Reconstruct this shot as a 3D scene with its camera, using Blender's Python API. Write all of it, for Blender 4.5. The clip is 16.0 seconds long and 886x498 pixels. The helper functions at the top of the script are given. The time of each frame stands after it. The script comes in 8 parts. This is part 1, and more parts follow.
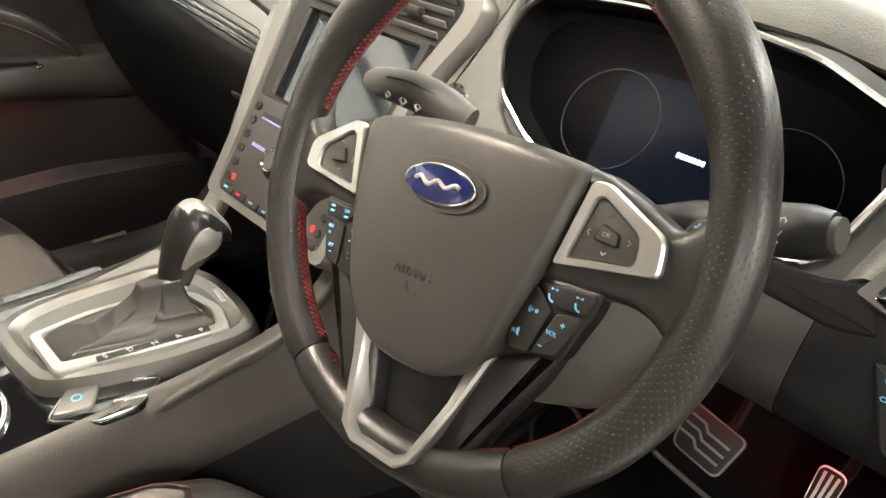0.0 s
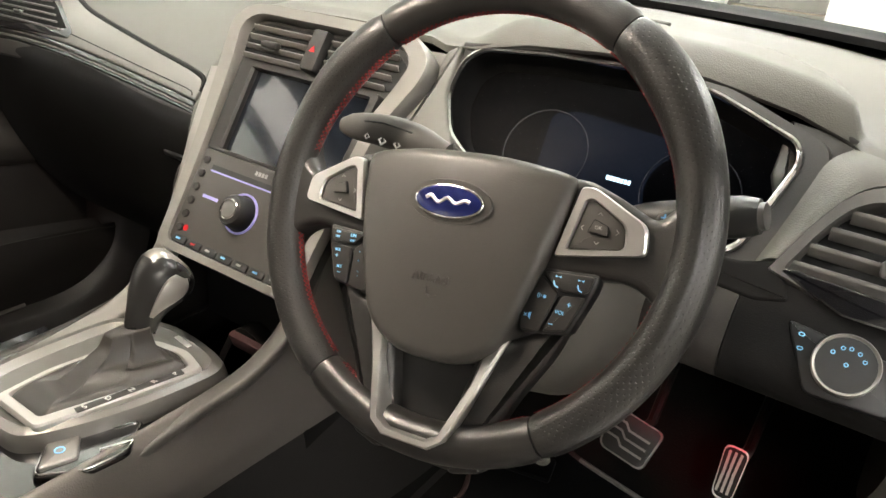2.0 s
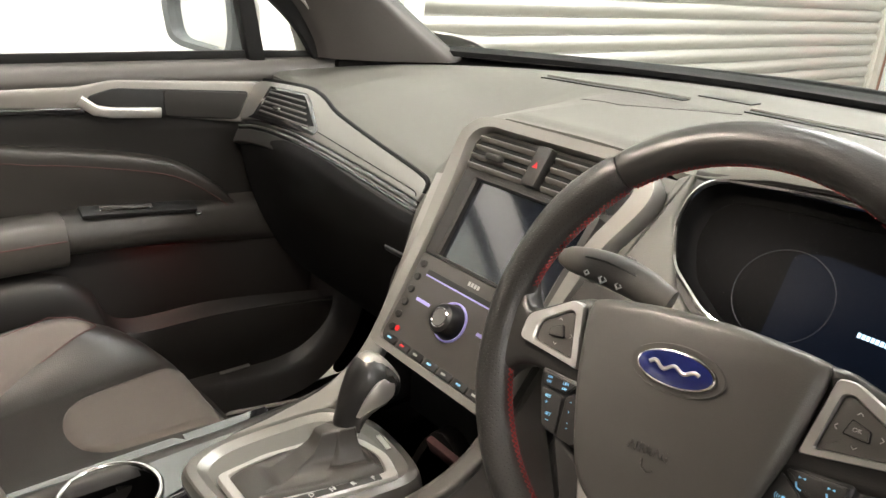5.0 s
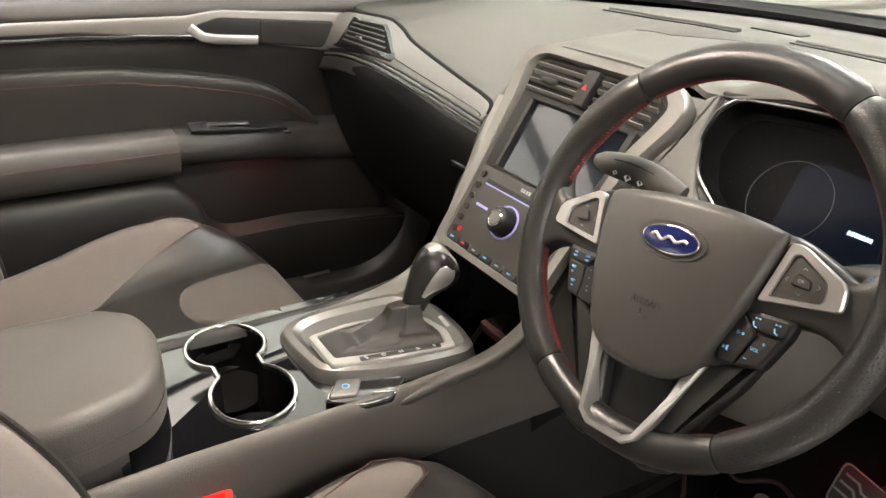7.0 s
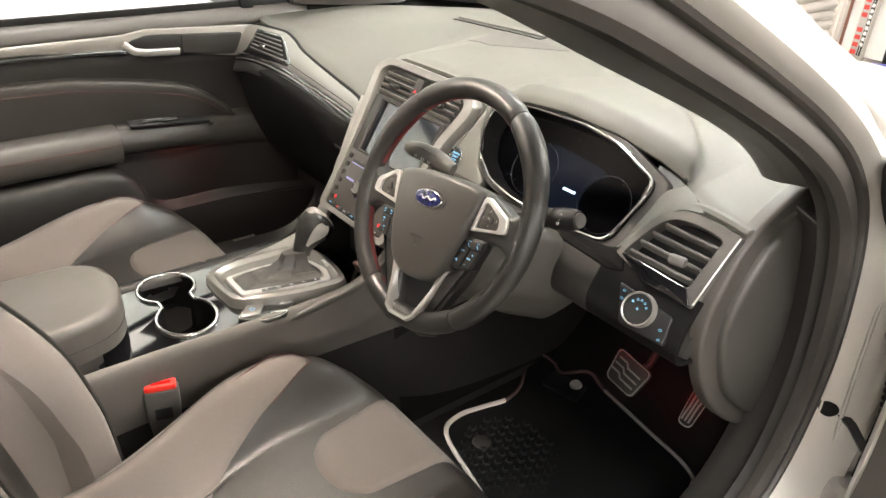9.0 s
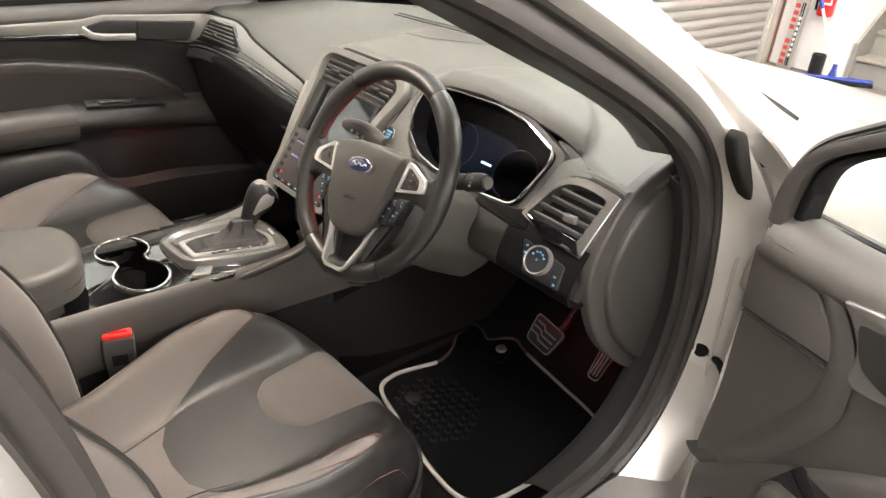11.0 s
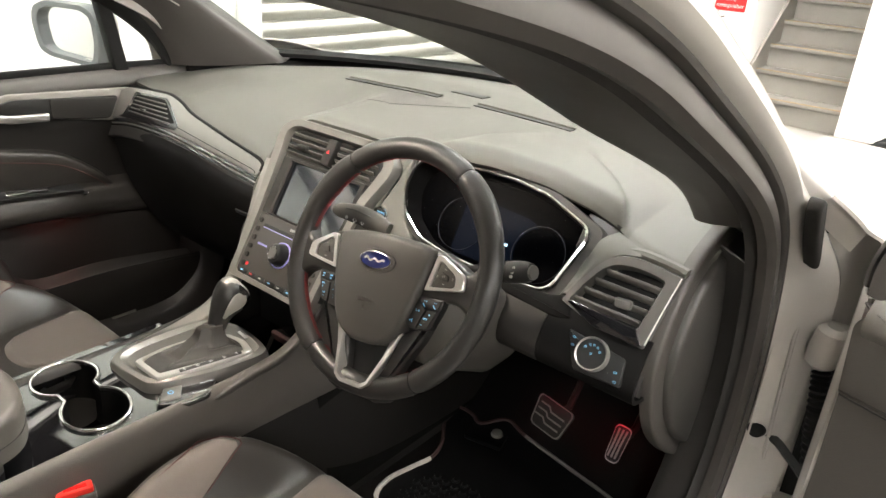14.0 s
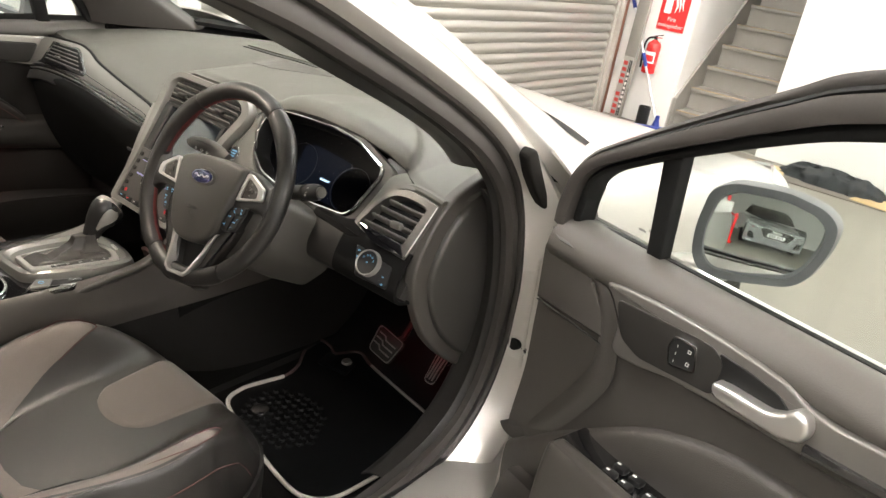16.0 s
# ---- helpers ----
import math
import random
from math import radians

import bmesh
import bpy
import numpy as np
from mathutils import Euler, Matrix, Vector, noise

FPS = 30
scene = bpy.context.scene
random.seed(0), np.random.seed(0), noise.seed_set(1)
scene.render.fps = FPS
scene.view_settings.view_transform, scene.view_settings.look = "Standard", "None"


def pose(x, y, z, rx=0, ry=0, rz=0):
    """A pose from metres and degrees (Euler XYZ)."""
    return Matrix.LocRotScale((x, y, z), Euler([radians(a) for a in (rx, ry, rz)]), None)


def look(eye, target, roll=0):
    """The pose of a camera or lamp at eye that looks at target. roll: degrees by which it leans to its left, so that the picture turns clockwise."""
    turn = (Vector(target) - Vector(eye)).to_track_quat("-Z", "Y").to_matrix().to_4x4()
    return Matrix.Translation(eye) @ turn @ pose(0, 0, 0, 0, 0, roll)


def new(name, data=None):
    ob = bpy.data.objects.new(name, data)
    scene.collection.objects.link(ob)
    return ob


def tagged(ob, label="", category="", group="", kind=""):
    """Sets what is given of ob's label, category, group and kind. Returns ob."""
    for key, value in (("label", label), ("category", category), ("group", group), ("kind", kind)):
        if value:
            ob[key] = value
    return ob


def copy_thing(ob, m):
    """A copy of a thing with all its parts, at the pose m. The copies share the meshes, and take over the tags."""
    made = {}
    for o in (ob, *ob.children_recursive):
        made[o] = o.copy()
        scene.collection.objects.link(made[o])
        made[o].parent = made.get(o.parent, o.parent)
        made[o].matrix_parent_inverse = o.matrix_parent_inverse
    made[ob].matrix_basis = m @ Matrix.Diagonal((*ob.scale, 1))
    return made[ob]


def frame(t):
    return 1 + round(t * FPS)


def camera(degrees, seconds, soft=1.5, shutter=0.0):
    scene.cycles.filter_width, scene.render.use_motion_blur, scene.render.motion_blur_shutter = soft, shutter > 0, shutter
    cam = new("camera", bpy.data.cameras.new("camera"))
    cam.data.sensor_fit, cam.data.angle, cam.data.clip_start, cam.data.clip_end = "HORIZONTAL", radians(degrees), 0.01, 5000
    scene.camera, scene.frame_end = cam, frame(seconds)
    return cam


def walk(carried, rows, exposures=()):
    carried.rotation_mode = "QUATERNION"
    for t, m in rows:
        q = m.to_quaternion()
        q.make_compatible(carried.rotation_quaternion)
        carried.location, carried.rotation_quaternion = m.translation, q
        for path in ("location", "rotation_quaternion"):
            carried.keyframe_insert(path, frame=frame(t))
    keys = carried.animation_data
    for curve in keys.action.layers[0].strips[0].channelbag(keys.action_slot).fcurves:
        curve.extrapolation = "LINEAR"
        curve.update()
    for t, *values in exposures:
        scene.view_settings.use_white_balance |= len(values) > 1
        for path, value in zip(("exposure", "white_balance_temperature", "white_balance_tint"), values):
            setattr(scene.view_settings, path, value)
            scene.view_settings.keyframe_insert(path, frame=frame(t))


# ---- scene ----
cam = camera(63.36, 16.0)
PATH = [
    (0, (0.5992, -0.2864, 1.0710), (0.0040, 0.3326, 0.5586), 4.25),
    (0.5, (0.5558, -0.3517, 1.0647), (-0.0006, 0.3373, 0.6004), 5.74),
    (1, (0.5505, -0.3802, 1.0707), (0.0181, 0.3577, 0.6558), 4.98),
    (1.5, (0.5659, -0.3884, 1.0702), (0.0715, 0.3796, 0.6631), 5.27),
    (2, (0.5812, -0.4136, 1.0703), (0.0981, 0.3525, 0.6463), 5.28),
    (2.5, (0.5972, -0.4345, 1.0718), (0.0997, 0.3190, 0.6420), 5.44),
    (3, (0.5922, -0.4344, 1.0804), (0.0538, 0.3089, 0.6833), 6.14),
    (3.5, (0.5751, -0.4396, 1.1181), (-0.0209, 0.2776, 0.7571), 5.41),
    (4, (0.5587, -0.4514, 1.1193), (-0.0825, 0.2343, 0.7750), 5.11),
    (4.2, (0.5540, -0.4464, 1.1197), (-0.0994, 0.2266, 0.7730), 4.79),
    (6.3, (0.5350, -0.3373, 1.0906), (-0.2309, 0.1761, 0.7034), 2.88),
    (6.5, (0.5411, -0.3664, 1.0779), (-0.2214, 0.1434, 0.6796), 2.70),
    (7, (0.6685, -0.4753, 1.1312), (-0.0698, 0.0354, 0.6907), 3.31),
    (7.5, (0.8771, -0.5384, 1.2647), (0.2002, -0.0161, 0.7460), 3.67),
    (8, (1.0618, -0.5503, 1.3092), (0.3546, -0.0434, 0.8162), 2.71),
    (8.2, (1.1149, -0.5545, 1.3133), (0.3936, -0.0529, 0.8357), 1.80),
    (10.3, (0.9069, -0.5992, 1.2843), (0.3154, 0.0238, 0.7725), 5.34),
    (10.5, (0.9859, -0.6119, 1.2980), (0.3916, 0.0107, 0.7889), 5.74),
    (11, (1.2034, -0.6346, 1.3200), (0.5603, -0.0335, 0.8455), 4.97),
    (11.5, (1.2863, -0.6494, 1.3393), (0.5915, -0.0687, 0.9150), 3.19),
    (12, (1.2893, -0.6500, 1.3405), (0.5799, -0.0648, 0.9480), 1.98),
    (12.5, (1.2552, -0.6400, 1.3399), (0.5639, -0.0241, 0.9620), 1.63),
    (13, (1.1186, -0.6345, 1.3229), (0.4679, 0.0246, 0.9458), 1.90),
    (13.5, (0.9917, -0.6389, 1.3138), (0.3890, 0.0583, 0.9255), 2.83),
    (14, (0.9445, -0.6504, 1.3009), (0.3802, 0.0685, 0.8951), 4.12),
    (14.5, (0.9631, -0.6652, 1.2879), (0.4184, 0.0624, 0.8710), 5.30),
    (15, (1.0603, -0.6663, 1.3059), (0.5141, 0.0774, 0.9205), 7.06),
    (15.5, (1.2579, -0.6492, 1.3071), (0.7131, 0.0957, 0.9219), 8.70),
    (16, (1.3413, -0.6983, 1.3241), (0.8082, 0.0479, 0.9253), 9.48),
]
walk(cam, [(t, look(eye, target, roll)) for t, eye, target, roll in PATH], [(0, 0.77, 6550, 8), (1.0, 0.55, 6520, 10), (2.0, 0.55, 6500, 10), (3.0, 0.57, 6500, 10), (3.5, 0.4, 6480, 10), (4.2, 0.34, 6450, 10), (6.3, 0.35, 6450, 14), (8.2, 0.7, 6500, 10), (10.3, 0.6, 6500, 15), (11.2, 0.34, 6400, 12), (12.5, 0.24, 6250, 10), (13.5, 0.32, 6350, 10), (14.5, 0.32, 6450, 11), (15.2, 0.24, 6450, 11), (16, -0.02, 6500, 11)])

# ---- light ----
world = bpy.data.worlds.new("world")
scene.world = world
world.use_nodes = True
world.node_tree.nodes["Background"].inputs[0].default_value = (0.9, 0.95, 1.0, 1)
world.node_tree.nodes["Background"].inputs[1].default_value = 0.02
scene.view_settings.exposure = 0.0

LAMP = 81.0  # watts per square metre and steradian of the ceiling panels


COURTESY = 370.0  # radiance of the lit lenses in the car's roof


def lamp(name, m, size_x, size_y, watts, colour):
    data = bpy.data.lights.new(name, "AREA")
    data.shape, data.size, data.size_y, data.energy, data.color = "RECTANGLE", size_x, size_y, watts, colour
    ob = new(name, data)
    ob.matrix_world = m
    return ob


# ---- building blocks ----
def thing(name, label, category, at=(0, 0, 0), group="", kind=""):
    ob = new(name)
    ob.location = at
    ob.empty_display_size = 0.05
    return tagged(ob, label, category, group, kind)


def link(ob, parent):
    if parent is not None:
        ob.parent = parent
        m = Matrix.Identity(4)
        p = parent
        while p is not None:
            m = Matrix.Translation(p.location) @ m if p.type == "EMPTY" else m
            p = p.parent
        ob.matrix_parent_inverse = m.inverted() if parent.type == "EMPTY" else Matrix.Identity(4)
    return ob


def finish(name, bm, mat, angle=38.0):
    bmesh.ops.recalc_face_normals(bm, faces=bm.faces)
    cut = math.radians(angle)
    for f in bm.faces:
        f.smooth = True
    for e in bm.edges:
        if len(e.link_faces) == 2 and e.calc_face_angle(0) > cut:
            e.smooth = False
    me = bpy.data.meshes.new(name)
    bm.to_mesh(me)
    bm.free()
    for m in (mat if isinstance(mat, (list, tuple)) else [mat]):
        me.materials.append(m)
    return me


def part(name, bm, mat, parent, label="", angle=38.0):
    ob = new(name, finish(name, bm, mat, angle))
    link(ob, parent)
    if label:
        tagged(ob, label)
    return ob


def solid(name, bm, mat, label, category, group="", kind="", angle=38.0):
    return tagged(new(name, finish(name, bm, mat, angle)), label, category, group, kind)


def crom(pts, n, closed=False):
    """n points along a smooth curve through pts."""
    P = np.array(pts, float)
    k = len(P)
    out = []
    span = k if closed else k - 1
    for i in range(n):
        u = i * span / n if closed else i * span / (n - 1)
        a = min(int(u), span - 1)
        f = u - a
        g = (lambda j: P[j % k]) if closed else (lambda j: P[min(max(j, 0), k - 1)])
        p0, p1, p2, p3 = g(a - 1), g(a), g(a + 1), g(a + 2)
        out.append(0.5 * (2 * p1 + (p2 - p0) * f + (2 * p0 - 5 * p1 + 4 * p2 - p3) * f * f + (3 * p1 - p0 - 3 * p2 + p3) * f ** 3))
    return out


def fillet(pts, r, n=5):
    """A closed outline with rounded corners; r is one radius or one for each corner."""
    out = []
    k = len(pts)
    for i in range(k):
        a, b, c = (Vector(pts[j % k][:2]) for j in (i - 1, i, i + 1))
        rr = r[i] if isinstance(r, (list, tuple)) else r
        u, v = (a - b), (c - b)
        d = min(rr, u.length * 0.48, v.length * 0.48)
        if d < 1e-5:
            out.append(tuple(b))
            continue
        p, q = b + u.normalized() * d, b + v.normalized() * d
        for j in range(n + 1):
            f = j / n
            out.append(tuple(p * (1 - f) ** 2 + b * 2 * f * (1 - f) + q * f * f))
    return out


EYE_SIDE = Vector((0.75, -0.55, 1.15))   # the side from which the cabin is seen


def thicken(bm, t):
    """Gives a sheet thickness, away from the side from which it is seen."""
    bm.normal_update()
    bmesh.ops.recalc_face_normals(bm, faces=bm.faces)
    bm.normal_update()
    side = sum(f.calc_area() * f.normal.dot((EYE_SIDE - f.calc_center_median()).normalized()) for f in bm.faces)
    if side < 0:
        bmesh.ops.reverse_faces(bm, faces=bm.faces)
        bm.normal_update()
    faces = list(bm.faces)
    verts = list(bm.verts)
    edges = [e for e in bm.edges if len(e.link_faces) == 1]
    twin = {v: bm.verts.new(v.co - v.normal * t) for v in verts}
    for f in faces:
        bm.faces.new([twin[v] for v in reversed(f.verts)])
    for e in edges:
        a, b = e.verts
        bm.faces.new((a, twin[a], twin[b], b))
    return bm


def ring_faces(bm, rings, closed_u=True, closed_v=False, caps=False):
    rows = [[bm.verts.new(p) for p in ring] for ring in rings]
    n = len(rows[0])
    pairs = list(zip(rows, rows[1:])) + ([(rows[-1], rows[0])] if closed_v else [])
    for a, b in pairs:
        for i in range(n if closed_u else n - 1):
            j = (i + 1) % n
            try:
                bm.faces.new((a[i], a[j], b[j], b[i]))
            except ValueError:
                pass
    if caps:
        bm.faces.new(rows[0])
        bm.faces.new(rows[-1])
    return rows


def prism(outline, depth, m=Matrix.Identity(4), bevel=0.0, seg=3, bm=None, dome=0.0, back=False):
    """An outline in the x-y plane of m, raised by depth along its z, with a rounded front edge."""
    bm = bm or bmesh.new()
    pts = [Vector((p[0], p[1])) for p in outline]
    area = sum(a.x * b.y - b.x * a.y for a, b in zip(pts, pts[1:] + pts[:1]))
    if area < 0:
        pts.reverse()
    k = len(pts)
    nor = []
    for i in range(k):
        e1, e2 = (pts[i] - pts[i - 1]), (pts[(i + 1) % k] - pts[i])
        n1, n2 = Vector((e1.y, -e1.x)), Vector((e2.y, -e2.x))
        n1 = n1.normalized() if n1.length > 1e-9 else n2.normalized()
        n2 = n2.normalized() if n2.length > 1e-9 else n1
        v = (n1 + n2)
        v = v.normalized() if v.length > 1e-6 else n1
        nor.append(v / max(0.5, v.dot(n1)))
    rings = [[m @ Vector((p.x, p.y, 0)) for p in pts]]
    if bevel > 0:
        for j in range(seg + 1):
            a = j / seg * math.pi / 2
            ins, up = bevel * (1 - math.cos(a)), depth - bevel + bevel * math.sin(a)
            rings.append([m @ Vector((p.x - q.x * ins, p.y - q.y * ins, up)) for p, q in zip(pts, nor)])
    else:
        rings.append([m @ Vector((p.x, p.y, depth)) for p in pts])
    if dome:
        c = sum(pts, Vector((0, 0))) / k
        ins0 = bevel
        base = [p - q * ins0 for p, q in zip(pts, nor)]
        for f in (0.75, 0.5, 0.25, 0.06):
            rings.append([m @ Vector((c.x + (p.x - c.x) * f, c.y + (p.y - c.y) * f, depth + dome * (1 - f * f))) for p in base])
    rows = ring_faces(bm, rings)
    bm.faces.new(rows[-1])
    bm.faces.new(list(reversed(rows[0])))
    return bm


def frame_ring(outer, inner, depth, m=Matrix.Identity(4), bm=None, bevel=0.0015):
    """A flat ring between two outlines of equal count."""
    bm = bm or bmesh.new()
    def lay(o, z):
        return [m @ Vector((p[0], p[1], z)) for p in o]
    mid = lambda a, b, f: [(x[0] + (y[0] - x[0]) * f, x[1] + (y[1] - x[1]) * f) for x, y in zip(a, b)]
    ring_faces(bm, [lay(inner, 0), lay(outer, 0), lay(outer, depth - bevel), lay(mid(outer, inner, 0.12), depth), lay(mid(outer, inner, 0.88), depth), lay(inner, depth - bevel)], closed_v=True)
    return bm


def box(size, m=Matrix.Identity(4), bevel=0.0, bm=None, seg=2):
    """A box centred on m with rounded edges."""
    own = bmesh.new()
    bmesh.ops.create_cube(own, size=1.0, matrix=Matrix.Diagonal((*size, 1)))
    if bevel > 0:
        bmesh.ops.bevel(own, geom=own.edges[:], offset=min(bevel, min(size) * 0.45), segments=seg, profile=0.5, affect="EDGES")
    bmesh.ops.transform(own, matrix=m, verts=own.verts)
    if bm is None:
        return own
    me = bpy.data.meshes.new("tmp")
    own.to_mesh(me)
    own.free()
    bm.from_mesh(me)
    bpy.data.meshes.remove(me)
    return bm


def lathe(profile, m=Matrix.Identity(4), n=32, bm=None, turn=1.0):
    bm = bm or bmesh.new()
    rings = []
    for i in range(n):
        a = 2 * math.pi * i / n
        rings.append([m @ Vector((r * math.cos(a), r * math.sin(a), z)) for r, z in profile])
    ring_faces(bm, rings, closed_u=False, closed_v=True)
    bmesh.ops.remove_doubles(bm, verts=bm.verts, dist=1e-6)
    return bm


def sweep(path, section, up=None, closed=False, bm=None, caps=True, scale=None, twist=None):
    """A section, in (side, out) pairs, carried along a path. up: one vector, or one for each point, that 'out' leans to."""
    bm = bm or bmesh.new()
    P = [Vector(p) for p in path]
    k = len(P)
    rings = []
    for i in range(k):
        a, b = (P[(i - 1) % k], P[(i + 1) % k]) if closed else (P[max(i - 1, 0)], P[min(i + 1, k - 1)])
        t = (b - a).normalized()
        u = Vector(up[i]) if isinstance(up, list) else Vector(up or (0, 0, 1))
        u = (u - t * u.dot(t)).normalized()
        s = t.cross(u)
        f = scale[i] if scale else 1.0
        rings.append([P[i] + s * (x * f) + u * (y * f) for x, y in section])
    ring_faces(bm, rings, closed_v=closed, caps=caps and not closed)
    return bm


def circle(r, n=10, rx=None):
    return [((rx or r) * math.cos(2 * math.pi * i / n), r * math.sin(2 * math.pi * i / n)) for i in range(n)]


def tube(path, r, n=8, closed=False, bm=None, up=None):
    return sweep(path, circle(r, n), up or (0.31, 0.17, 0.93), closed, bm)


def surf(rows, nu, nv, thick=0.0, bm=None, closed=False):
    """A smooth sheet through rows of points, thickened along its normals."""
    bm = bm or bmesh.new()
    first = [crom(r, nu) for r in rows]
    cols = [crom([r[i] for r in first], nv, closed) for i in range(nu)]
    grid = [[cols[i][j] for i in range(nu)] for j in range(nv)]
    ring_faces(bm, grid, closed_u=False, closed_v=closed)
    if thick:
        bm.normal_update()
        thicken(bm, thick)
    return bm


def text(body, size, m, mat, parent, name="lettering", depth=0.0003, label="", align="CENTER"):
    cu = bpy.data.curves.new(name, "FONT")
    cu.body, cu.size, cu.extrude, cu.align_x, cu.align_y = body, size, depth, align, "CENTER"
    cu.resolution_u = 3
    tmp = bpy.data.objects.new(name, cu)
    me = bpy.data.meshes.new_from_object(tmp)
    bpy.data.objects.remove(tmp)
    me.transform(m)
    me.materials.clear()
    me.materials.append(mat)
    me.name = name
    ob = link(new(name, me), parent)
    return tagged(ob, label) if label else ob


def basis(origin, x, y):
    x = Vector(x).normalized()
    z = x.cross(Vector(y)).normalized()
    y = z.cross(x)
    m = Matrix((x, y, z)).transposed().to_4x4()
    m.translation = origin
    return m

# ---- materials ----
def material(name, colour, rough=0.5, metal=0.0, grain=0.0, grain_size=0.002, bump=0.0, blotch=0.12, blotch_size=0.15, spec=0.5, coat=0.0, sheen=0.0, voronoi=False, rough_var=0.08, emit=None, strength=0.0, stretch=(1, 1, 1)):
    """Colour with two scales of variation and a fine relief, in metres of the object's own space."""
    mat = bpy.data.materials.new(name)
    mat.use_nodes = True
    nt = mat.node_tree
    b = nt.nodes["Principled BSDF"]
    N, L = nt.nodes.new, nt.links.new
    b.inputs["Metallic"].default_value = metal
    b.inputs["Specular IOR Level"].default_value = spec
    b.inputs["Coat Weight"].default_value = coat
    b.inputs["Coat Roughness"].default_value = 0.05
    b.inputs["Sheen Weight"].default_value = sheen
    b.inputs["Base Color"].default_value = (*colour, 1)
    b.inputs["Roughness"].default_value = rough
    co = N("ShaderNodeTexCoord")
    mp = N("ShaderNodeMapping")
    mp.inputs["Scale"].default_value = stretch
    L(co.outputs["Object"], mp.inputs["Vector"])
    if blotch or grain:
        big = N("ShaderNodeTexNoise")
        big.inputs["Scale"].default_value = 1 / blotch_size
        big.inputs["Detail"].default_value = 4
        L(mp.outputs[0], big.inputs["Vector"])
        small = N("ShaderNodeTexNoise")
        small.inputs["Scale"].default_value = 1 / grain_size
        small.inputs["Detail"].default_value = 2
        L(mp.outputs[0], small.inputs["Vector"])
        mix = N("ShaderNodeMath")
        mix.operation = "MULTIPLY_ADD"
        L(small.outputs[0], mix.inputs[0])
        mix.inputs[1].default_value = grain * 2
        sc = N("ShaderNodeMath")
        sc.operation = "MULTIPLY_ADD"
        L(big.outputs[0], sc.inputs[0])
        sc.inputs[1].default_value = blotch * 2
        sc.inputs[2].default_value = 1 - blotch - grain
        L(sc.outputs[0], mix.inputs[2])
        mul = N("ShaderNodeVectorMath")
        mul.operation = "SCALE"
        mul.inputs[0].default_value = colour
        L(mix.outputs[0], mul.inputs["Scale"])
        L(mul.outputs[0], b.inputs["Base Color"])
        if rough_var:
            rr = N("ShaderNodeMath")
            rr.operation = "MULTIPLY_ADD"
            L(big.outputs[0], rr.inputs[0])
            rr.inputs[1].default_value = rough_var * 2
            rr.inputs[2].default_value = rough - rough_var
            rr.use_clamp = True
            L(rr.outputs[0], b.inputs["Roughness"])
    if bump:
        if voronoi:
            v = N("ShaderNodeTexVoronoi")
            v.inputs["Scale"].default_value = 1 / grain_size
            L(mp.outputs[0], v.inputs["Vector"])
            h = v.outputs["Distance"]
        else:
            v = N("ShaderNodeTexNoise")
            v.inputs["Scale"].default_value = 1 / grain_size
            v.inputs["Detail"].default_value = 3
            L(mp.outputs[0], v.inputs["Vector"])
            h = v.outputs[0]
        bp = N("ShaderNodeBump")
        bp.inputs["Strength"].default_value = bump
        bp.inputs["Distance"].default_value = grain_size * 0.3
        L(h, bp.inputs["Height"])
        L(bp.outputs[0], b.inputs["Normal"])
    if emit:
        b.inputs["Emission Color"].default_value = (*emit, 1)
        b.inputs["Emission Strength"].default_value = strength
    return mat


def glass_mat(name, tint=(1, 1, 1), rough=0.0, edge=0.45, face=0.025):
    mat = bpy.data.materials.new(name)
    mat.use_nodes = True
    nt = mat.node_tree
    nt.nodes.clear()
    N, L = nt.nodes.new, nt.links.new
    out, mix, tr, gl, lw = N("ShaderNodeOutputMaterial"), N("ShaderNodeMixShader"), N("ShaderNodeBsdfTransparent"), N("ShaderNodeBsdfGlossy"), N("ShaderNodeLayerWeight")
    power, scale = N("ShaderNodeMath"), N("ShaderNodeMath")
    power.operation, scale.operation = "POWER", "MULTIPLY_ADD"
    power.inputs[1].default_value = 5.0
    scale.inputs[1].default_value, scale.inputs[2].default_value = edge, face
    tr.inputs[0].default_value = (*tint, 1)
    gl.inputs["Roughness"].default_value = rough
    L(lw.outputs["Facing"], power.inputs[0])
    L(power.outputs[0], scale.inputs[0])
    L(scale.outputs[0], mix.inputs[0])
    L(tr.outputs[0], mix.inputs[1])
    L(gl.outputs[0], mix.inputs[2])
    L(mix.outputs[0], out.inputs[0])
    return mat


dash_soft = material("dash_soft_plastic", (0.083, 0.0812, 0.07), 0.52, grain=0.1, grain_size=0.0013, bump=0.5, voronoi=True, blotch=0.09, blotch_size=0.2)
dark_soft = material("dark_soft_plastic", (0.022, 0.0205, 0.019), 0.5, spec=0.35, grain=0.1, grain_size=0.0012, bump=0.25, voronoi=True)
black_plastic = material("black_plastic", (0.012, 0.012, 0.012), 0.4, spec=0.4, grain=0.1, grain_size=0.0015, bump=0.12)
door_soft = material("door_vinyl", (0.058, 0.053, 0.048), 0.48, grain=0.12, grain_size=0.0015, bump=0.5, voronoi=True)
gloss_black = material("gloss_black", (0.006, 0.006, 0.007), 0.05, spec=1.0, coat=1.0, blotch=0.2, rough_var=0.02)
leather = material("wheel_leather", (0.019, 0.018, 0.017), 0.35, grain=0.15, grain_size=0.0011, spec=0.5, bump=0.22, voronoi=True, rough_var=0.05, blotch_size=0.05)
